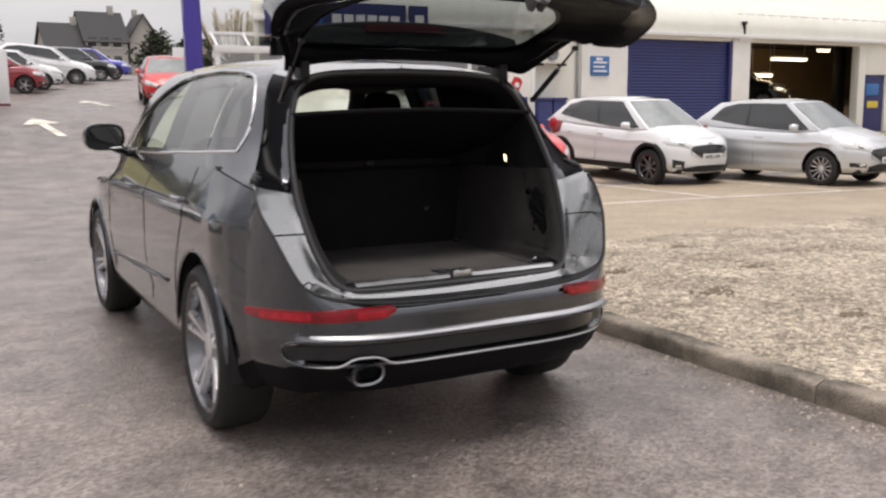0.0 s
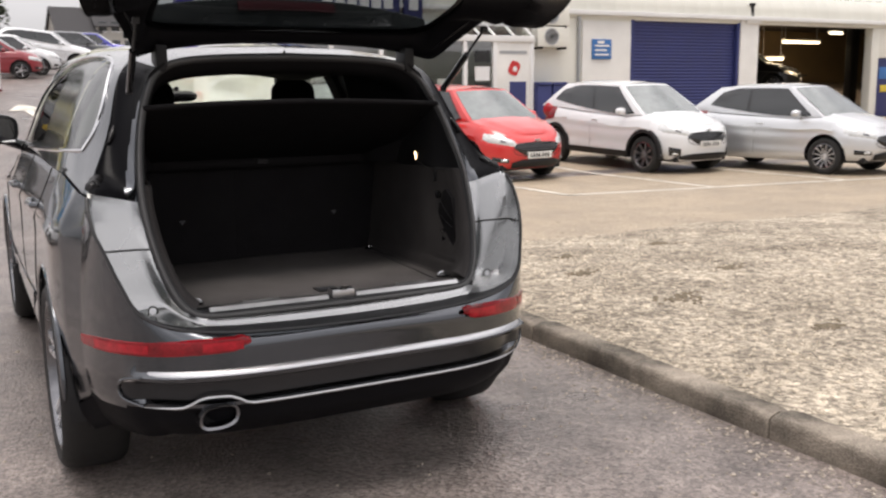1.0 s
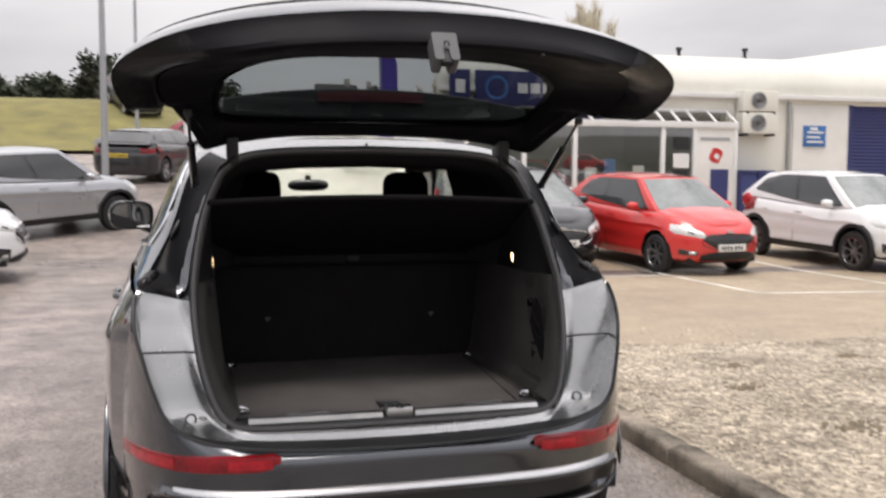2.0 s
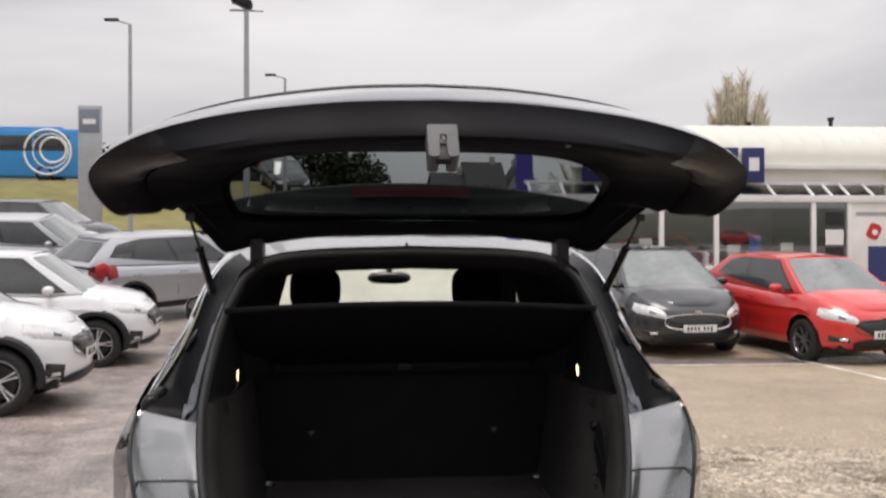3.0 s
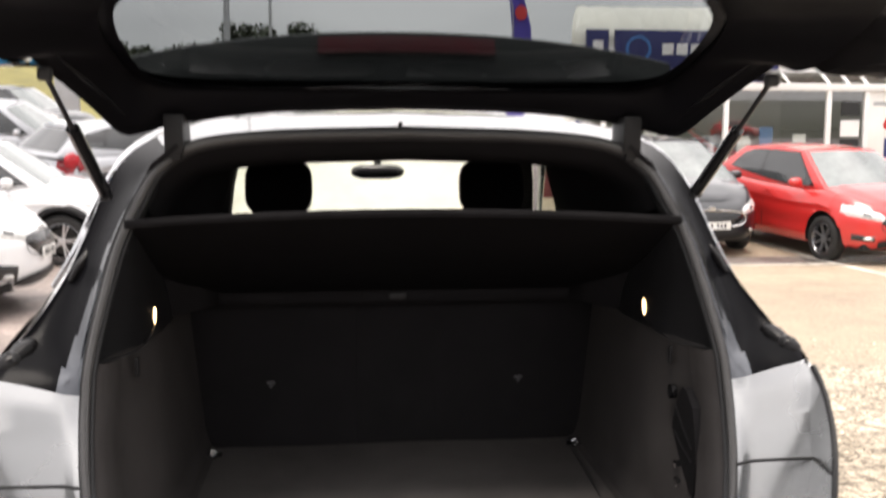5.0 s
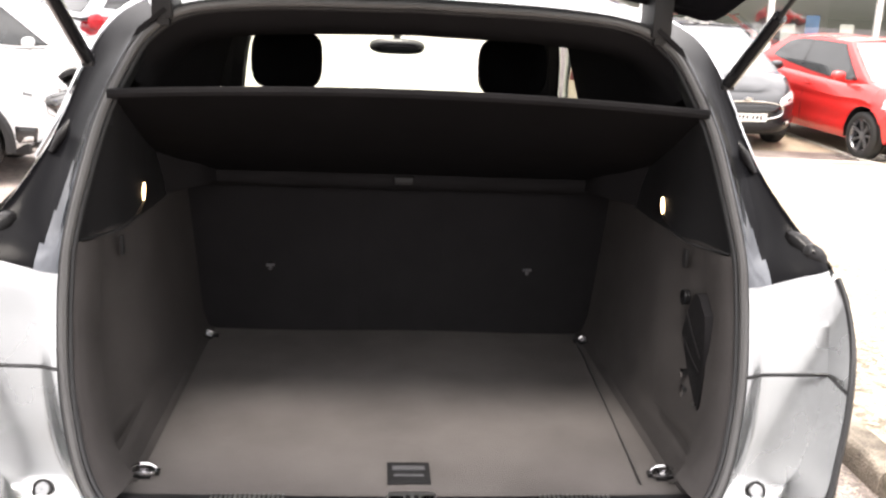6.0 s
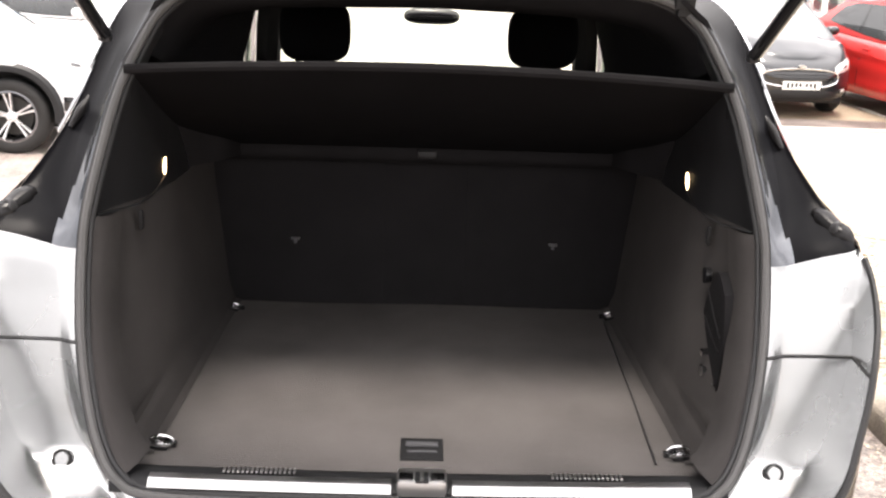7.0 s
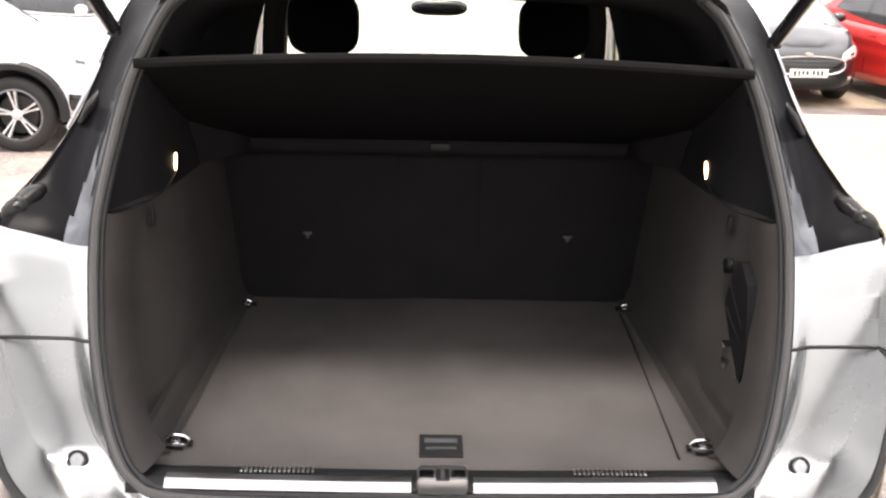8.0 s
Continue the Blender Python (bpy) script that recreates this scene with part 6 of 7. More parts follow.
car("estate_suv", "dark SUV on the road along the bank", on_ground(-3.0, 44.8, 20, 4.53), PAINT_BLACK, "cars up the slope", **SUVK)
car("van", "white van parked across the car park, facing the showroom", on_ground(26.0, -24.0, 180, 5.0), PAINT_WHITE, "cars across the yard", **dict(MPV, L=5.0, W=2.0, H=2.05, hood_f=1.0, hood_r=1.2, belt=1.2, wb=.92, wt=.78, rr=4.6, yd=4.85, rf=1.6, axles=(.9, 4.0)))
car("hatchback", "red hatchback on the rise across the car park", on_ground(35.5, -40.0, 120, 4.04), PAINT_RED, "cars across the yard", **HATCH)


# ======== ground ========
def axis_steps(lo, hi, fine_lo, fine_hi, step, far):
    out, x = [], fine_lo
    while x <= fine_hi + 1e-6:
        out.append(x)
        x += step
    for sgn, edge, end in ((-1, fine_lo, lo), (1, fine_hi, hi)):
        d = step
        p = edge
        while (p > end if sgn < 0 else p < end):
            d = min(d * 1.35, far)
            p = max(end, p - d) if sgn < 0 else min(end, p + d)
            out.append(p)
    return sorted(set(out))


b = bmesh.new()
gx = axis_steps(-1500, 1500, -14, 40, 1.0, 300)
gy = axis_steps(-1500, 1500, -44, 60, 1.0, 300)
add_grid(b, [[(x, y, hill(x, y)) for x in gx] for y in gy])
solo("ground", b, ASPHALT, "worn grey-brown asphalt car park", "ground", kind="structure", crease=60)


# ======== kerb, gravel, lines ========
kerb = thing("kerb", "weathered concrete kerb stones along the gravel bed", "kerb", pose(1.825, 0, 0.012), kind="structure")
random.seed(4)
b = bmesh.new()
prof = [(-.065, -.095), (-.066, .0), (-.065, .062), (-.062, .078), (-.054, .089), (-.042, .095), (0, .097), (.065, .097), (.065, -.095)]
rows = []
for k in range(15):
    y = lerp(-.4545, .4545, k / 14)
    chip = .010 if k in (0, 14) else 0
    rows.append([(u + noise.noise(Vector((u * 9, y * 7, 1))) * .006, y, v + (noise.noise(Vector((u * 9, y * 9, 4))) * .007 - chip * (abs(u) > .04) if v > .05 else 0)) for u, v in prof])
vs = add_grid(b, rows)
add_fan(b, vs[0][::-1])
add_fan(b, vs[-1])
stone0 = part("kerb_stone", b, KERB, kerb, crease=75)
stone0.location = (0, .53 - .46, 0)
for k in list(range(-9, 0)) + list(range(1, 7)):
    s = stone0.copy()
    scene.collection.objects.link(s)
    s.parent = kerb
    s.location = (random.uniform(-.006, .006), .07 + .92 * k, random.uniform(-.006, .006))
    s.rotation_euler = (random.uniform(-.006, .006), 0, random.uniform(-.008, .008))


def bed(x, y):
    """Height of the gravel bed: level with the kerb, thinning out onto the asphalt."""
    e = 5.6 + .5 * noise.noise(Vector((x * .35, 3.1, 0))) - .05 * (x - 2)
    k = smooth01((e - y) / 3.2)
    n = noise.noise(Vector((x * 2.2, y * 2.2, 0))) * .018 + noise.noise(Vector((x * 9, y * 9, 4))) * .008
    return -.012 + (.112 + n) * k


b = bmesh.new()
gx2 = [1.888 + .07 * k for k in range(70)] + [6.8 + .35 * k for k in range(36)]
gy2 = [-9 + .5 * k for k in range(12)] + [-3.0 + .07 * k for k in range(130)]
add_grid(b, [[(x, y, bed(x, y)) for x in gx2] for y in gy2])
solo("gravel_bed", b, GRAVEL, "tan gravel and trodden dirt beside the kerb", "gravel", kind="structure", crease=180)


def rock(bm, c, r, seed):
    random.seed(seed)
    s = Vector((random.uniform(.7, 1.3), random.uniform(.7, 1.3), random.uniform(.45, .8))) * r
    a0 = random.uniform(0, 6.28)
    top = bm.verts.new(Vector(c) + Vector((random.uniform(-.2, .2) * r, random.uniform(-.2, .2) * r, s.z)))
    ring = [bm.verts.new(Vector(c) + Vector((math.cos(a0 + k * 1.2566) * s.x * random.uniform(.8, 1.1), math.sin(a0 + k * 1.2566) * s.y * random.uniform(.8, 1.1), random.uniform(.1, .4) * s.z))) for k in range(5)]
    foot = [bm.verts.new(v.co * 1 + Vector((0, 0, -s.z * .8))) for v in ring]
    for k in range(5):
        j = (k + 1) % 5
        bm.faces.new((top, ring[k], ring[j]))
        bm.faces.new((ring[k], foot[k], foot[j], ring[j]))


rng = np.random.RandomState(7)
b = bmesh.new()
for i in range(5200):
    x = 1.9 + abs(rng.normal(0, 2.6))
    y = rng.uniform(-3.2, 5.6)
    rock(b, (x, y, max(0.0, bed(x, y))), rng.uniform(.006, .02) * (1.5 if rng.rand() < .06 else 1), i)
for i in range(700):
    x = 2.05 + abs(rng.normal(0, 2.2))
    y = rng.uniform(-3.0, 3.6)
    r = rng.uniform(.014, .034)
    rock(b, (x, y, bed(x, y) - r * .25), r, 20000 + i)
solo("gravel_stones", b, STONE, "loose pale gravel stones", "gravel", kind="stuff", crease=20)
b = bmesh.new()
for i in range(1500):
    x = 1.72 - abs(rng.normal(0, .45)) if rng.rand() < .45 else rng.uniform(-4, 1.7)
    y = rng.uniform(-3.2, 3.0)
    rock(b, (x, y, 0.001), rng.uniform(.003, .009) * (1.9 if rng.rand() < .10 else 1), 9000 + i)
for i in range(900):
    x = 1.752 - abs(rng.normal(0, .10))
    y = rng.uniform(-3.2, 3.0)
    rock(b, (x, y, 0.001), rng.uniform(.003, .011), 30000 + i)
solo("loose_chippings", b, CHIPPING, "scattered chippings on the asphalt by the kerb", "gravel", kind="stuff", crease=20)
for cx, cy, r in ((3.02, 1.55, .20), (3.25, .55, .10), (2.95, 2.6, .12), (4.1, 2.2, .13), (3.4, 3.4, .12), (2.75, 4.2, .10), (4.6, 3.6, .15)):
    b = bmesh.new()
    for k in range(75):
        a, d = rng.uniform(0, 6.28), abs(rng.normal(0, .42)) * r
        x, y = cx + math.cos(a) * d * 1.5, cy + math.sin(a) * d
        rock(b, (x, y, bed(x, y) + .001), rng.uniform(.008, .024), int(cx * 1000) + k)
    solo("dirt_clump", b, SOIL, "dark clump of soil and moss on the gravel", "dirt", "dirt clumps", kind="stuff", crease=25)


def stripe(name, p, q, w=.10):
    """A worn painted line on the ground."""
    p, q = Vector(p), Vector(q)
    d = (q - p).normalized()
    s = Vector((-d.y, d.x)) * w / 2
    n = max(2, int((q - p).length / .4))
    b = bmesh.new()
    rows = []
    for k in range(n + 1):
        c = p.lerp(q, k / n)
        rows.append([(c.x + o * s.x, c.y + o * s.y, hill(c.x + o * s.x, c.y + o * s.y) + .009) for o in (-1, -.35, .35, 1)])
    add_grid(b, rows)
    solo(name, b, LINE_PAINT, "worn white painted bay line", "road marking", "bay lines", kind="structure")


stripe("bay_line", (6.28, 13.6), (6.50, 7.72))
stripe("bay_line", (6.48, 7.73), (13.5, 6.85))
stripe("bay_line", (8.84, 13.4), (8.97, 7.42))
stripe("bay_line", (11.3, 12.6), (11.5, 7.1))
stripe("bay_line", (2.6, 10.2), (6.36, 10.02))
stripe("bay_line", (3.85, 14.6), (3.95, 10.15))


def road_arrow(x, y, rz):
    b = bmesh.new()
    a = radians(rz)
    for poly in ([(-.1, -1.2), (.1, -1.2), (.1, .4), (-.1, .4)], [(-.45, .4), (.45, .4), (0, 1.3)]):
        vs = []
        for u, v in poly:
            px, py = x + u * math.cos(a) - v * math.sin(a), y + u * math.sin(a) + v * math.cos(a)
            vs.append(b.verts.new((px, py, hill(px, py) + .012)))
        add_fan(b, vs)
    solo("road_arrow", b, LINE_PAINT, "worn white direction arrow on the asphalt", "road marking", "road arrows", kind="structure")


road_arrow(.5, 21.3, 10)
road_arrow(2.7, 28.3, 10)

# pale apron in front of the bays
b = bmesh.new()
ax = [1.9 + .5 * k for k in range(80)]
ay = [3.0 + .4 * k for k in range(38)]
add_grid(b, [[(x, y + (.35 * noise.noise(Vector((x * .8, 0, 7))) if y < 3.1 else 0), hill(x, y) + .003 - .02 * (y < 3.1)) for x in ax] for y in ay])
solo("apron", b, APRON, "pale tan worn tarmac apron before the bays", "tarmac", kind="structure", crease=180)

# grass verge on the bank
b = bmesh.new()
add_grid(b, [[(x, y, hill(x, y) + .16) for x in [-60 + 2 * k for k in range(31)]] for y in [38 + .8 * k for k in range(17)]])
solo("grass_verge", b, GRASS, "dull green grass verge on the bank", "grass", kind="structure", crease=180)

# ======== dealership building ========
FY = 18.0
bld = thing("workshop_building", "long cream-clad car workshop with a curved pale roof", "building", pose(0, 0, 0))


def slab(name, x0, x1, y0, y1, z0, z1, m, parent=bld, bev=.01, label=""):
    b = bmesh.new()
    add_box(b, ((x0 + x1) / 2, (y0 + y1) / 2, (z0 + z1) / 2), (x1 - x0, y1 - y0, z1 - z0), bev)
    return part(name, b, m, parent, label)


# front wall with its openings
for x0, x1 in ((12.25, 15.87), (19.95, 20.75), (25.95, 26.3), (27.4, 40)):
    slab("wall", x0, x1, FY, FY + .3, 0, 3.42, CLAD)
slab("lintel", 12.25, 40, FY - .02, FY + .3, 3.40, 3.62, CLAD)
slab("door_header", 26.3, 27.4, FY, FY + .3, 2.45, 3.40, CLAD)
slab("end_wall", 39.8, 40, FY + .3, 36, 0, 3.6, CLAD)
slab("back_wall", 11.6, 39.8, 35.8, 36, 0, 3.6, CLAD)
# curved roof with standing ribs
prof = [(FY - .06, 3.60), (FY + .02, 3.95), (FY + .35, 4.32), (FY + 1.1, 4.62), (FY + 2.6, 4.85), (FY + 4.5, 5.02), (FY + 8, 5.28), (FY + 12, 5.1), (FY + 16, 4.4), (36.1, 3.55)]
pc = catmull([(0, u, v) for u, v in prof], 4)


def left_end(y):
    """The building's end wall runs back at a slant."""
    return 4.7 + max(0, y - FY) * .38


def rise(x, y, z):
    """Crown of the roof, lower over the showroom and climbing along the workshop."""
    return z + (-.30 * smooth01((13 - x) / 9) + 1.5 * smooth01((x - 15) / 14)) * smooth01((y - FY - .5) / 7) * smooth01((36.1 - y) / 8)


b = bmesh.new()
rows = []
x = 4.7
while x <= 40.2:
    for dx, dz in ((0, 0), (.04, .025), (.10, .025), (.14, 0)):
        rows.append([(max(x + dx, left_end(p.y)), p.y, rise(x + dx, p.y, p.z + dz)) for p in pc])
    x += .5
add_grid(b, rows)
part("roof", b, ROOF_SHEET, bld, "pale ribbed curved metal roof", 60)
slab("gutter", 4.7, 40.2, FY - .16, FY - .04, 3.50, 3.62, WHITE_PVC)
b = bmesh.new()
add_grid(b, [[(left_end(p.y) + .05, p.y, 0), (left_end(p.y) + .05, p.y, 2), (left_end(p.y) + .05, p.y, rise(left_end(p.y), p.y, p.z - .01))] for p in pc])
part("end_wall", b, CLAD, bld, thick=.1)
for x in (40.1,):
    b = bmesh.new()
    poly = [(p.y, rise(40, p.y, p.z - .02)) for p in pc] + [(36.0, 3.4), (FY, 3.4)]
    add_prism(b, poly, "x", x, x + .12)
    part("gable_end", b, CLAD, bld)
# roof vents and pipes
for x, y, z0, h in ((20.45, FY - .02, 3.5, .52), (13.2, 22.2, 4.9, .45), (15.6, 22.5, 4.95, .5), (11.6, 24, 5.1, .35)):
    b = bmesh.new()
    add_lathe(b, [(.001, h), (.09, h), (.09, h - .08), (.055, h - .10), (.055, 0)], (x, y, z0), "z", 12)
    part("roof_vent", b, BLACK_PLASTIC, bld)
slab("pier", 19.98, 20.72, FY - .06, FY, 0, 3.5, WHITE_WALL)
slab("pier_cap", 20.15, 20.75, FY - .12, FY - .05, 3.42, 3.54, WHITE_PVC)

# roller shutter: curved slats
sh = thing("roller_shutter", "closed navy blue roller shutter door", "door", pose(0, 0, 0))
b = bmesh.new()
rows = []
z = .42
while z < 3.42:
    for dz, dy in ((0, 0), (.02, -.022), (.055, -.028), (.078, -.012), (.088, 0)):
        rows.append([(15.87, FY + .10 + dy, z + dz), (19.95, FY + .10 + dy, z + dz)])
    z += .092
add_grid(b, rows)
part("slats", b, SHUTTER, sh, "", 50)
for x in (15.9, 19.92):
    slab("guide_rail", x - .05, x + .05, FY - .03, FY + .06, .4, 3.42, SHUTTER, sh, .005)

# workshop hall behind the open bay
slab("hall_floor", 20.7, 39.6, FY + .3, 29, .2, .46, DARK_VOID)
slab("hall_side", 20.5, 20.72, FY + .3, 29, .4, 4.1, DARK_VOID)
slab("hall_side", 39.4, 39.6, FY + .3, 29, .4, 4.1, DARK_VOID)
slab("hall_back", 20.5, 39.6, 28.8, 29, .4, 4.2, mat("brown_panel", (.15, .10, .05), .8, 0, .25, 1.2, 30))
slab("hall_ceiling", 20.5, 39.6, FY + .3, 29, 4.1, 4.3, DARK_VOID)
for x0, x1, y, z in ((28.4, 30.4, 24.0, 3.30), (27.2, 28.4, 24.0, 2.63), (27.5, 28.1, 21.0, 3.46)):
    lt = thing("strip_light", "lit warm fluorescent strip in the workshop", "lamp", pose(0, 0, 0), "workshop strips")
    slab("lamp_housing", x0 - .05, x1 + .05, y - .08, y + .08, z + .04, z + .11, WHITE_PVC, lt)
    slab("tube", x0, x1, y - .05, y + .05, z - .05, z + .04, TUBE_GLOW, lt)
    for dx in (.1, x1 - x0 - .1):
        slab("hanger", x0 + dx - .01, x0 + dx + .01, y - .01, y + .01, z + .11, 4.12, GALV, lt, 0)
    L = new("strip_light_lamp", bpy.data.lights.new("strip_light_lamp", "AREA"))
    L.data.shape, L.data.size, L.data.size_y, L.data.energy, L.data.color = "RECTANGLE", x1 - x0, .1, 110, (1, .80, .5)
    L.matrix_world = look(((x0 + x1) / 2, y, z - .07), ((x0 + x1) / 2, y + .6, z - 1))
lift = thing("car_lift", "dark two-post car lift inside the workshop", "lift", pose(0, 0, 0))
slab("post", 24.6, 24.95, 22.2, 22.5, .46, 3.9, BLACK_PLASTIC, lift)
slab("post", 27.75, 28.1, 20.2, 20.5, .46, 3.9, BLACK_PLASTIC, lift)
slab("base_plate", 24.4, 25.15, 22.0, 22.7, .9, 1.0, BLACK_PLASTIC, lift)
rack = thing("storage_rack", "tall dark storage rack full of boxes", "rack", pose(0, 0, 0))
for x in (25.2, 27.4):
    slab("upright", x - .05, x + .05, 25.2, 25.8, .9, 3.3, BLACK_PLASTIC, rack)
rr9 = np.random.RandomState(5)
for z in (1.5, 2.1, 2.7):
    slab("shelf", 25.2, 27.4, 25.2, 25.8, z, z + .05, BLACK_PLASTIC, rack)
    for k in range(5):
        x = 25.3 + k * .41
        slab("box", x, x + .34, 25.25, 25.7, z + .05, z + .05 + rr9.uniform(.2, .45), (DARK_VOID, NAVY, BRICK_RED)[k % 3], rack, .01)
bench = thing("workbench", "dark workbench with a red tool cabinet in the workshop", "bench", pose(0, 0, 0))
slab("benchtop", 30.2, 33.2, 26.9, 27.8, 2.0, 2.08, DARK_VOID, bench)
slab("cabinet", 30.4, 31.6, 27.0, 27.7, 1.3, 2.0, SIGN_RED, bench)
slab("cabinet", 31.8, 33.0, 27.0, 27.7, 1.3, 2.0, NAVY, bench)
car("estate_suv", "black SUV standing inside the workshop", on_ground(27.2, 22.0, 35, 4.53), PAINT_BLACK, "cars in the workshop", **dict(SUVK, clad=False))

# side door with poster
dr = thing("side_door", "navy blue side door with posters", "door", pose(0, 0, 0))
slab("door_leaf", 26.32, 27.38, FY + .06, FY + .12, .4, 2.44, NAVY, dr)
slab("poster", 26.45, 27.1, FY + .04, FY + .06, 1.75, 2.15, SIGN_BLUE, dr, .003)
slab("poster", 26.55, 27.1, FY + .04, FY + .06, 1.32, 1.55, SIGN_YELLOW, dr, .003)

# white panel with blue service sign
slab("white_panel", 14.16, 15.82, FY - .05, FY, 0.3, 3.35, WHITE_WALL)
sg = thing("service_sign", "square blue sign with white markings", "sign", pose(0, 0, 0))
slab("sign_board", 14.46, 15.12, FY - .09, FY - .055, 2.32, 2.86, SIGN_BLUE, sg)
for k in range(3):
    slab("marking", 14.55, 15.03 - .08 * (k % 2), FY - .098, FY - .092, 2.66 - k * .12, 2.71 - k * .12, SIGN_WHITE, sg, 0)
slab("marking", 14.64, 14.86, FY - .098, FY - .092, 2.74, 2.82, SIGN_WHITE, sg, 0)
b = bmesh.new()
add_tube(b, [(14.03, FY - .06, .4), (14.03, FY - .06, 3.45)], .05, 10)
part("downpipe", b, GALV, bld)
slab("meter_box", 14.35, 14.95, FY - .25, FY - .05, .5, 1.0, BLACK_PLASTIC)

# air conditioners
for z in (2.62, 3.17):
    ac = thing("air_conditioner", "pale outdoor air-conditioning unit with round fan grille", "air conditioner", pose(0, 0, 0), "air conditioners")
    slab("casing", 12.49, 13.49, FY - .38, FY - .04, z, z + .52, CLAD, ac, .02)
    b = bmesh.new()
    add_lathe(b, [(.22, -.385), (.22, -.40), (.20, -.40), (.19, -.385)], (12.92, FY, z + .26), "y", 28)
    for r in (.06, .10, .14, .18):
        add_lathe(b, [(r, -.392), (r + .008, -.398), (r + .016, -.392)], (12.92, FY, z + .26), "y", 24)
    part("fan_guard", b, GALV, ac)
    b = bmesh.new()
    add_lathe(b, [(.001, -.383), (.19, -.383)], (12.92, FY, z + .26), "y", 24)
    part("fan", b, BLACK_PLASTIC, ac)
    for x in (12.62, 13.37):
        slab("bracket", x - .02, x + .02, FY - .40, FY, z - .06, z, BLACK_PLASTIC, ac, .003)
for x0 in (12.32, 12.80):
    bn = thing("blue_bin", "tall blue waste bin against the wall", "bin", pose(0, 0, 0), "blue bins")
    slab("bin_body", x0, x0 + .44, FY - .65, FY - .08, .42, 1.62, SHUTTER, bn, .03)
    slab("bin_lid", x0 - .01, x0 + .45, FY - .68, FY - .06, 1.62, 1.70, SHUTTER, bn, .02)

# glazed porch
PY = 17.55
po = thing("glazed_porch", "white-framed glazed entrance porch with a sloping glass canopy", "porch", pose(0, 0, 0))
for x in (3.75, 5.3, 6.7, 7.97, 10.26, 11.12, 12.24):
    slab("post", x - .055, x + .055, PY - .05, PY + .05, .42, 2.75, WHITE_PVC, po)
slab("beam", 3.68, 12.3, PY - .07, PY + .07, 2.72, 2.88, WHITE_PVC, po)
slab("mid_rail", 3.68, 10.26, PY - .04, PY + .04, 1.18, 1.27, WHITE_PVC, po)
slab("ridge_rail", 3.68, 12.3, FY - .02, FY + .08, 3.14, 3.22, WHITE_PVC, po)
for x in (3.75, 4.5, 5.3, 6.4, 7.5, 8.4, 9.35, 10.26, 10.7, 11.12, 11.7, 12.25):
    b = bmesh.new()
    add_tube(b, [(x, PY - .03, 2.86), (x, FY + .02, 3.18)], .035, 6)
    part("rafter", b, WHITE_PVC, po)
b = bmesh.new()
add_grid(b, [[(x, PY - .03, 2.87), (x, FY + .02, 3.17)] for x in (3.75, 12.25)])
part("canopy_glass", b, GLASS_SHOP, po)
for x0, x1 in ((3.8, 5.25), (5.35, 6.65), (6.75, 7.92), (8.02, 10.21)):
    b = bmesh.new()
    add_grid(b, [[(x, PY, z) for z in (1.27, 2.72)] for x in (x0, x1)])
    part("pane", b, GLASS_SHOP, po)
    slab("kick_panel", x0, x1, PY - .02, PY + .02, .42, 1.18, BRICK_RED, po, .004)
slab("door_panel", 10.31, 11.07, PY - .02, PY + .02, .45, 1.1, WHITE_PVC, po)
b = bmesh.new()
add_grid(b, [[(x, PY, z) for z in (1.1, 2.72)] for x in (10.31, 11.07)])
part("pane", b, GLASS_SHOP, po)
for z0, z1, m in ((2.2, 2.5, BLACK_GLOSS), (1.75, 2.1, SIGN_WHITE), (1.3, 1.7, BLACK_GLOSS)):
    slab("notice", 10.55, 10.98, PY - .012, PY - .006, z0, z1, m, po, 0)
slab("logo_panel", 11.17, 12.19, PY - .025, PY + .02, .45, 2.72, WHITE_WALL, po)
slab("logo_bar", 11.27, 12.08, PY - .034, PY - .028, 2.42, 2.5, GALV, po, 0)
b = bmesh.new()
add_prism(b, [(11.70 + .17 * math.cos(a) + .03 * math.sin(3 * a), 2.06 + .19 * math.sin(a)) for a in (2 * math.pi * k / 24 for k in range(24))], "y", PY - .036, PY - .027)
part("round_logo", b, SIGN_RED, po, "plain red round emblem")
b = bmesh.new()
add_prism(b, [(11.72 + .07 * math.cos(a), 2.04 + .07 * math.sin(a)) for a in (2 * math.pi * k / 16 for k in range(16))], "y", PY - .041, PY - .037)
part("logo_dot", b, SIGN_WHITE, po)
slab("blue_poster", 11.56, 12.06, PY - .034, PY - .027, .85, 1.72, SHUTTER, po, 0)
# showroom behind the porch
slab("showroom_floor", 5.4, 12.25, FY, 24, .3, .46, mat("showroom_tiles", (.62, .60, .57), .35, 0, .1, 2, 40))
slab("showroom_back", 7.2, 12.25, 23.8, 24, .4, 3.6, mat("showroom_wall", (.80, .78, .75), .7, 0, .2, 1, 30))
slab("showroom_ceiling", 7.0, 12.25, FY, 24, 3.45, 3.55, WHITE_WALL)
slab("fascia", 4.8, 12.25, FY + .02, FY + .2, 3.2, 3.62, CLAD)
car("hatchback", "red hatchback standing inside the showroom", pose(9.9, 19.9, .46, 0, 0, 62), PAINT_RED, "cars in the showroom", **HATCH)
car("hatchback", "silver hatchback standing inside the showroom", pose(7.9, 20.9, .46, 0, 0, 40), PAINT_SILVER, "cars in the showroom", **HATCH)
for k, (x, z0, z1, m) in enumerate(((8.25, 1.35, 1.75, SIGN_WHITE), (8.75, 1.35, 1.95, SIGN_BLUE), (9.5, 1.4, 1.8, SIGN_WHITE), (6.2, 1.4, 1.9, SIGN_WHITE))):
    slab("notice", x, x + .3, PY + .03, PY + .036, z0, z1, m, po, 0)
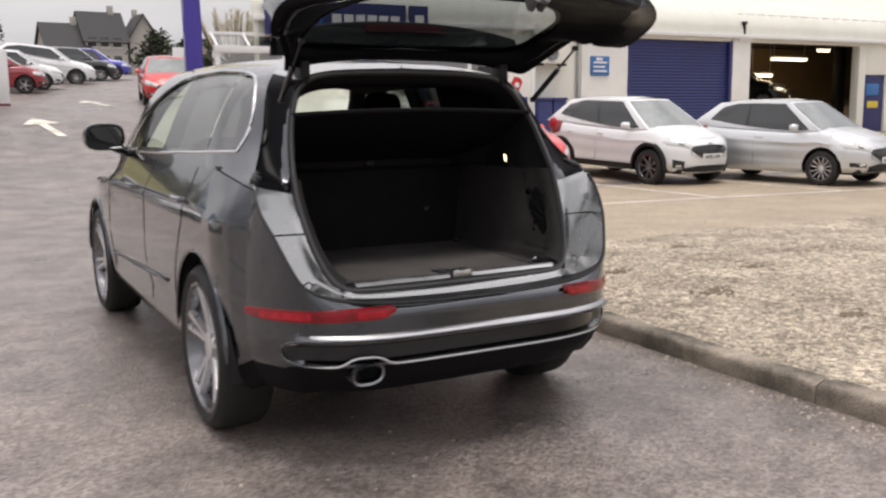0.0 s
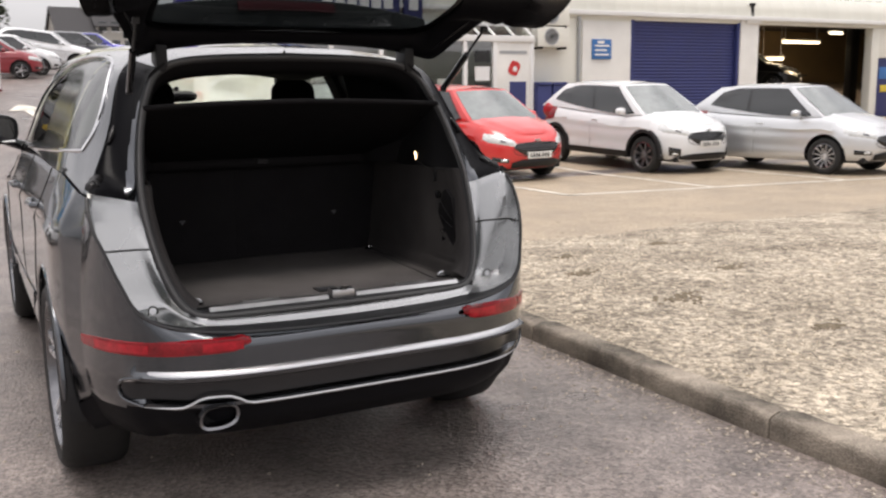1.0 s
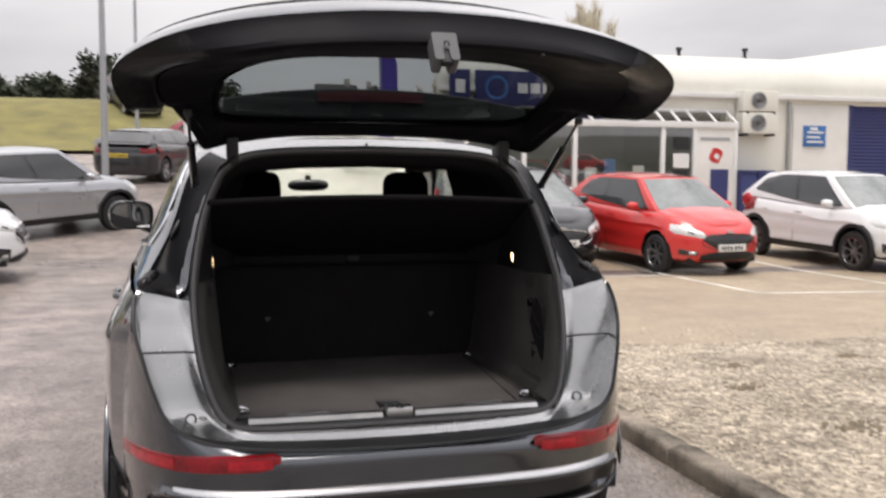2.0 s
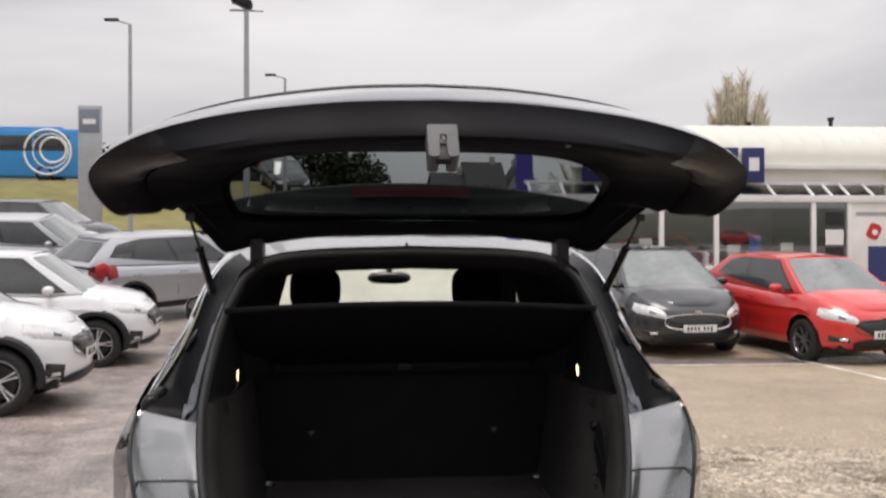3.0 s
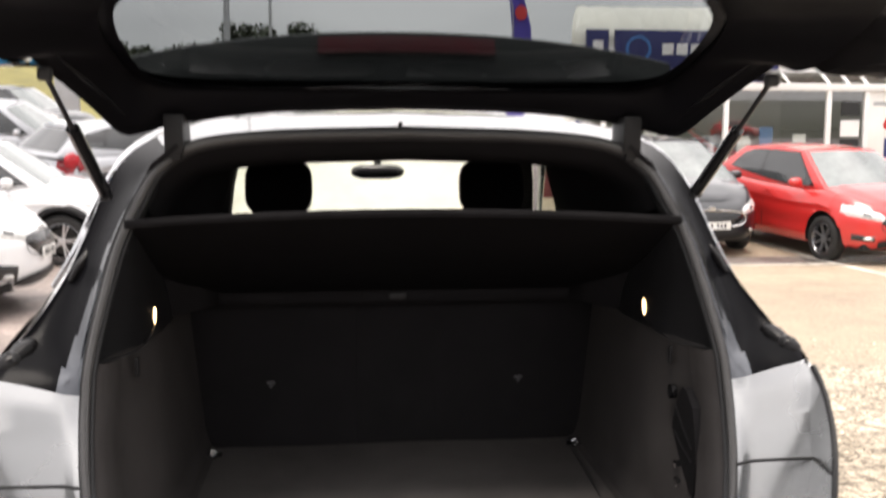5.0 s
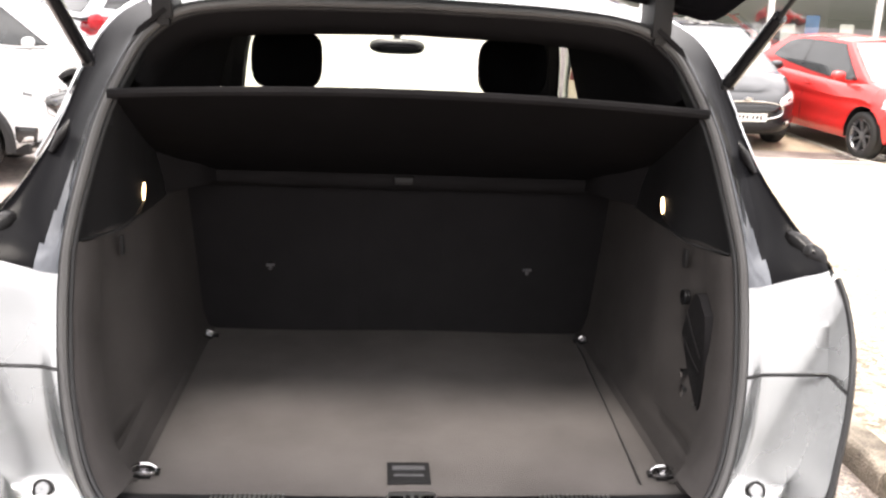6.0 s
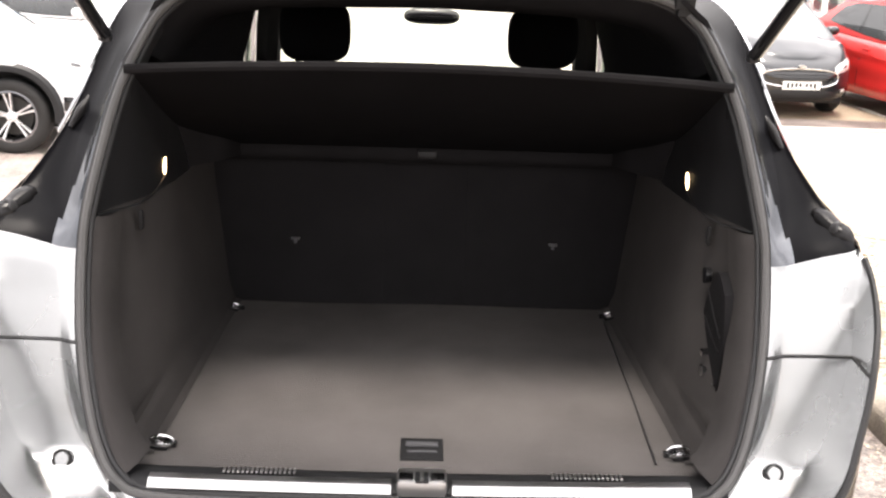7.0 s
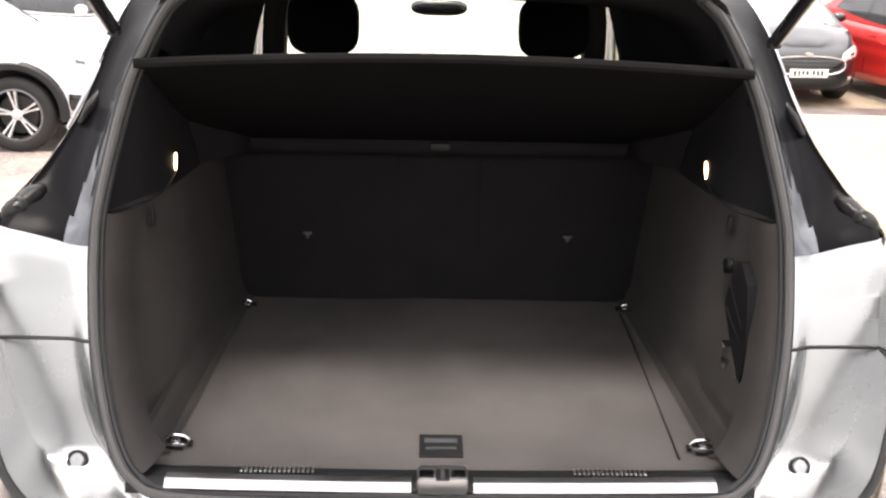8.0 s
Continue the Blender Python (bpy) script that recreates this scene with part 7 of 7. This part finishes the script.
desk = thing("reception_desk", "dark reception desk inside the showroom", "desk", pose(0, 0, 0))
slab("desk_body", 5.9, 7.6, 20.4, 21.0, .46, 1.48, DARK_VOID, desk)
slab("desk_top", 5.8, 7.7, 20.3, 21.1, 1.48, 1.54, BRICK_RED, desk)
# fascia signs
for x0, x1 in ((4.98, 5.46), (8.72, 9.22)):
    s = thing("logo_box_sign", "dark square fascia sign with a pale square mark", "sign", pose(0, 0, 0), "fascia signs")
    slab("sign_box", x0, x1, FY - .22, FY - .10, 3.18, 3.98, NAVY, s, .01)
    slab("pale_mark", x0 + .13, x1 - .13, FY - .232, FY - .222, 3.45, 3.75, SIGN_WHITE, s, 0)
s = thing("fascia_sign", "long navy fascia sign with plain white bars for lettering", "sign", pose(0, 0, 0))
slab("sign_box", 5.60, 8.60, FY - .22, FY - .10, 3.18, 3.98, NAVY, s, .01)
b = bmesh.new()
add_lathe(b, [(.22, -.223), (.25, -.232), (.28, -.223)], (6.1, FY, 3.58), "y", 24)
part("oval_mark", b, SIGN_BLUE, s)
for k in range(6):
    slab("letter_bar", 6.62 + k * .31, 6.86 + k * .31, FY - .232, FY - .222, 3.47, 3.70, SIGN_WHITE, s, 0)

# ======== street furniture ========
def lamp_post(x, y, top, label, flood):
    z0 = hill(x, y)
    p = thing("lamp_post", label, "street lamp", pose(x, y, z0), "lamp posts")
    h = top - z0
    b = bmesh.new()
    add_tube(b, [(0, 0, 0), (0, 0, h * .5), (0, 0, h)], [.09, .075, .06], 12)
    part("pole", b, GALV, p)
    b = bmesh.new()
    if flood:
        add_tube(b, [(-.42, 0, h), (.42, 0, h)], .03, 8)
    else:
        add_tube(b, [(0, 0, h), (-.5, 0, h + .12)], .035, 8)
    part("arm", b, GALV, p)
    b = bmesh.new()
    if flood:
        t = bmesh.new()
        bmesh.ops.create_cube(t, size=1)
        bmesh.ops.scale(t, vec=(.55, .40, .22), verts=t.verts)
        bmesh.ops.bevel(t, geom=list(t.edges), offset=.05, segments=2, affect="EDGES")
        merge(b, t, pose(-.12, 0, h + .22, 0, 22, 0))
    else:
        add_box(b, (-.65, 0, h + .14), (.5, .2, .10), .03)
    part("lamp_head", b, BLACK_PLASTIC, p)


lamp_post(-2.85, 21.3, 7.75, "grey steel lamp post with a floodlight head", True)
lamp_post(-8.2, 32, 9.9, "tall grey street lamp with a short arm", False)
lamp_post(-3.2, 40, 9.5, "tall grey street lamp beside the road", False)

tm = thing("totem_sign", "tall grey totem sign with a dull blue-grey head panel", "sign", pose(-10.7, 36, hill(-10.7, 36)))
slab("panel", -.45, .45, -.12, .12, 0, 5.3, GALV, tm, .03)
slab("head_panel", -.40, .40, -.135, -.125, 4.2, 5.15, TOTEM_HEAD, tm, .004)
slab("text_bar", -.25, .25, -.145, -.137, 4.55, 4.75, SIGN_WHITE, tm, 0)

fl = thing("feather_flag", "tall purple feather flag with a white and red emblem", "flag", pose(4.5, 23.7, hill(4.5, 23.7)))
b = bmesh.new()
pole = [(0, 0, 0), (0, 0, 2.5), (-.02, 0, 3.8), (-.15, 0, 4.4), (-.45, 0, 4.75)]
add_tube(b, catmull(pole, 4), .02, 6)
part("pole", b, GALV, fl)
b = bmesh.new()
add_grid(b, [[(lerp(-.08, .50, k / 6) * s + o, .03 * math.sin(k * 1.7 + z * 2), z) for k in range(7)] for z, s, o in ((.6, .85, .05), (1.4, .9, .05), (2.4, .95, .05), (3.4, .9, .03), (4.1, .7, -.05), (4.6, .3, -.22), (4.74, .08, -.38))])
part("banner", b, FLAG_PURPLE, fl, thick=.004)
b = bmesh.new()
add_prism(b, [(.20 + .17 * math.cos(2 * math.pi * k / 16), 3.75 + .2 * math.sin(2 * math.pi * k / 16)) for k in range(16)], "y", -.06, -.05)
part("emblem", b, SIGN_RED, fl)
wp = thing("site_board", "white panel board standing beside the access road", "board", pose(-.45, 27.6, hill(-.45, 27.6)))
slab("panel", -.6, .6, -.05, .05, .05, 1.65, SIGN_WHITE, wp, .01)
slab("base_rail", -.6, .6, -.08, .08, 0, .07, BRICK_RED, wp, .01)
for k, (x, y) in enumerate(((13.5, 62), (16.5, 63))):
    w2 = thing("site_board", "small white board by the far fence", "board", pose(x, y, hill(x, y)))
    slab("panel", -.7, .7, -.05, .05, .6, 2.0, SIGN_WHITE, w2, .01)
    slab("leg", -.6, -.5, -.04, .04, 0, .6, GALV, w2)
    slab("leg", .5, .6, -.04, .04, 0, .6, GALV, w2)

# ======== bus on the bank road ========
bus = thing("bus", "bright blue single-deck bus with a white ring emblem", "bus", pose(-20.8, 52, hill(-20.8, 52)))
b = bmesh.new()
add_box(b, (0, 0, 1.65), (11.6, 2.5, 2.7), .18)
part("body", b, BUS_BLUE, bus)
for k in range(5):
    slab("window", -4.9 + k * 2.0, -3.05 + k * 2.0, -1.262, -1.24, 1.75, 2.6, CAR_GLASS, bus, .01)
slab("roof_pod", -4.5, 4.5, -1.0, 1.0, 2.98, 3.12, BUS_BLUE, bus, .05)
for r, rr, x, z in ((1.25, .07, 3.8, 1.7), (.7, .07, 4.1, 1.8), (.95, .04, 3.95, 1.75)):
    b = bmesh.new()
    add_tube(b, [(x + math.cos(a) * r, -1.27, z + math.sin(a) * r) for a in (2 * math.pi * k / 36 for k in range(37))], rr, 6)
    part("ring_emblem", b, SIGN_WHITE, bus)
for x in (-2.0, 3.6):
    for y in (-1.12, 1.12):
        wheel(bus, y, 0, 0, .48, .3, .28, 8, ALLOY).matrix_local = pose(x, y, .48, 0, 0, 90 if y < 0 else -90) @ pose(0, 0, 0) @ pose(0, 0, 0, 0, 0, 180 if y < 0 else 180)

# ======== houses ========
def house(x, y, w, d, wall_h, roof_h, rz, label):
    h = thing("house", label, "house", pose(x, y, hill(x, y), 0, 0, rz), "houses on the hill")
    b = bmesh.new()
    add_box(b, (0, 0, wall_h / 2), (w, d, wall_h))
    part("wall", b, HARL, h)
    b = bmesh.new()
    o = .35
    A = [(-w / 2 - o, -d / 2 - o, wall_h - .1), (w / 2 + o, -d / 2 - o, wall_h - .1), (w / 2 + o, 0, wall_h + roof_h), (-w / 2 - o, 0, wall_h + roof_h), (-w / 2 - o, d / 2 + o, wall_h - .1), (w / 2 + o, d / 2 + o, wall_h - .1)]
    v = [b.verts.new(p) for p in A]
    add_fan(b, (v[0], v[1], v[2], v[3]))
    add_fan(b, (v[3], v[2], v[5], v[4]))
    part("roof", b, SLATE, h, "dark slate roof", thick=.15)
    for sx in (-1, 1):
        b = bmesh.new()
        q = [b.verts.new(p) for p in ((sx * w / 2, -d / 2, wall_h - .05), (sx * w / 2, d / 2, wall_h - .05), (sx * w / 2, 0, wall_h + roof_h - .1))]
        add_fan(b, q)
        part("gable", b, HARL, h)
    b = bmesh.new()
    add_box(b, (w * .3, 0, wall_h + roof_h + .2), (.7, .6, 1.2), .03)
    part("chimney", b, HARL, h)
    for k in range(3):
        for z in (1.3,) + ((3.6,) if wall_h > 4 else ()):
            slab("window", -w * .35 + k * w * .3 - .5, -w * .35 + k * w * .3 + .5, -d / 2 - .03, -d / 2 + .02, z, z + 1.2, CAR_GLASS, h, .01)
            slab("frame", -w * .35 + k * w * .3 - .6, -w * .35 + k * w * .3 + .6, -d / 2 - .06, -d / 2 - .02, z - .12, z, WHITE_PVC, h, .01)


house(18.1, 127, 5.2, 7, 4.3, 4.0, 6, "grey rendered house with a steep slate roof")
house(23.1, 127, 5.0, 3.6, 4.8, 3.3, 94, "small gabled house wing with slate roof")
house(13.4, 126, 5.0, 6, 3.5, 3.2, 6, "low rendered cottage with a dark slate roof")

# ======== trees ========
def leaf_cloud(bm, c, r, n, rg, size):
    for _ in range(n):
        d = Vector(rg.normal(0, 1, 3)).normalized() * (rg.rand() ** .4) * r
        p = Vector(c) + Vector((d.x, d.y, d.z * .9))
        a, e = rg.uniform(0, 6.28), rg.uniform(-1, 1)
        u = Vector((math.cos(a), math.sin(a), e)).normalized() * size * rg.uniform(.6, 1.4)
        w = u.cross(Vector((rg.uniform(-1, 1), rg.uniform(-1, 1), 1))).normalized() * size * .6
        v = [bm.verts.new(q) for q in (p - u, p + w, p + u, p - w)]
        bm.faces.new(v)


def leafy_tree(x, y, h, w, seed, label, group):
    rg = np.random.RandomState(seed)
    z0 = hill(x, y)
    tr = thing("tree", label, "tree", pose(x, y, z0), group)
    b = bmesh.new()
    add_tube(b, [(0, 0, 0), (.1, 0, h * .35), (0, .1, h * .7)], [.28, .2, .08], 8)
    for k in range(6):
        a = rg.uniform(0, 6.28)
        s = h * rg.uniform(.25, .6)
        add_tube(b, [(.05, 0, s), (math.cos(a) * w * .25, math.sin(a) * w * .25, s + h * .12), (math.cos(a) * w * .42, math.sin(a) * w * .42, s + h * .2)], [.09, .06, .03], 6)
    part("trunk", b, BARK, tr)
    b = bmesh.new()
    for k in range(16):
        a = rg.uniform(0, 6.28)
        zz = rg.uniform(.22, .92)
        rad = w * .5 * math.sin(min(1, zz * 1.15) * math.pi * .85 + .35) * rg.uniform(.3, .9)
        leaf_cloud(b, (math.cos(a) * rad, math.sin(a) * rad, h * zz), w * rg.uniform(.16, .28), 90, rg, .22)
    part("crown", b, LEAF, tr, crease=180)


rt = np.random.RandomState(11)
for k in range(12):
    tx = -17 + k * 1.65 + rt.uniform(-.7, .7)
    leafy_tree(tx, 72 + rt.uniform(-3, 5), rt.uniform(3.2, 4.9) if tx > -8 else rt.uniform(2.0, 2.8), rt.uniform(3.5, 5.5), 50 + k, "dark evergreen tree behind the road", "trees behind the road")
for k in range(8):
    leafy_tree(-46 + k * 4 + rt.uniform(-1, 1), 76 + rt.uniform(-3, 5), rt.uniform(2.6, 4.2), rt.uniform(4, 6), 90 + k, "low dark hedge tree on the skyline", "trees behind the road")
for k in range(6):
    leafy_tree(16 + k * 3.0, 80 + rt.uniform(-2, 6), rt.uniform(2.6, 4.2), rt.uniform(4, 5), 120 + k, "dull green shrub tree near the houses", "trees near the houses")


def bare_tree(x, y, z0, h, w, stems, seed, label):
    rg = np.random.RandomState(seed)
    tr = thing("tree", label, "tree", pose(x, y, z0), "bare trees")
    b = bmesh.new()
    add_tube(b, [(0, 0, 0), (0, 0, h * .3)], [.35, .25], 8)
    tips = []
    for k in range(stems):
        a, r = rg.uniform(0, 6.28), w * .5 * math.sqrt(rg.rand())
        hh = h * rg.uniform(.75, 1.0) * (1 - .25 * (r / (w * .5)) ** 2)
        p = [Vector((0, 0, h * .12)), Vector((math.cos(a) * r * .6, math.sin(a) * r * .6, hh * .45)), Vector((math.cos(a) * r, math.sin(a) * r, hh))]
        add_tube(b, catmull(p, 3), [.08, .07, .06, .05, .04, .03, .015], 5)
        tips.append(p)
    part("trunk", b, BARK, tr)
    b = bmesh.new()
    for p in tips:
        for _ in range(150):
            t = rg.uniform(.25, 1)
            q = p[1].lerp(p[2], (t - .25) / .75)
            a = rg.uniform(0, 6.28)
            l = rg.uniform(.35, .9) * h / 9
            d = Vector((math.cos(a) * .6, math.sin(a) * .6, 1)).normalized() * l
            s = d.cross(Vector((math.sin(a), -math.cos(a), .1))).normalized() * .026 * h / 9
            v = [b.verts.new(c) for c in (q - s, q + s, q + d)]
            b.faces.new(v)
    tagged(part("twig_crown", b, TWIG, tr, crease=180), kind="stuff")


bare_tree(23.7, 53, 3.4, 9.5, 3.9, 84, 3, "tall bare upright tree behind the workshop roof")
bare_tree(17.2, 62, 3.6, 5.2, 7.0, 46, 5, "low tangled bare scrub tree beyond the showroom")
bare_tree(27.5, 56, 3.4, 7, 1.2, 8, 8, "slim bare tree behind the roof")

# far fields closing the horizon
b = bmesh.new()
rows = []
for r, z in ((292, -8), (300, 9), (420, 16), (600, 26), (900, 30), (1400, 10)):
    rows.append([(math.cos(a) * r, math.sin(a) * r, z + 6 * noise.noise(Vector((math.cos(a) * 4, math.sin(a) * 4, r * .01)))) for a in (2 * math.pi * k / 96 for k in range(97))])
add_grid(b, rows)
solo("far_hills", b, mat("far_fields", (.10, .105, .085), 1, 0, .35, .01, .08), "hazy distant fields and woods", "hills", kind="structure", crease=180)
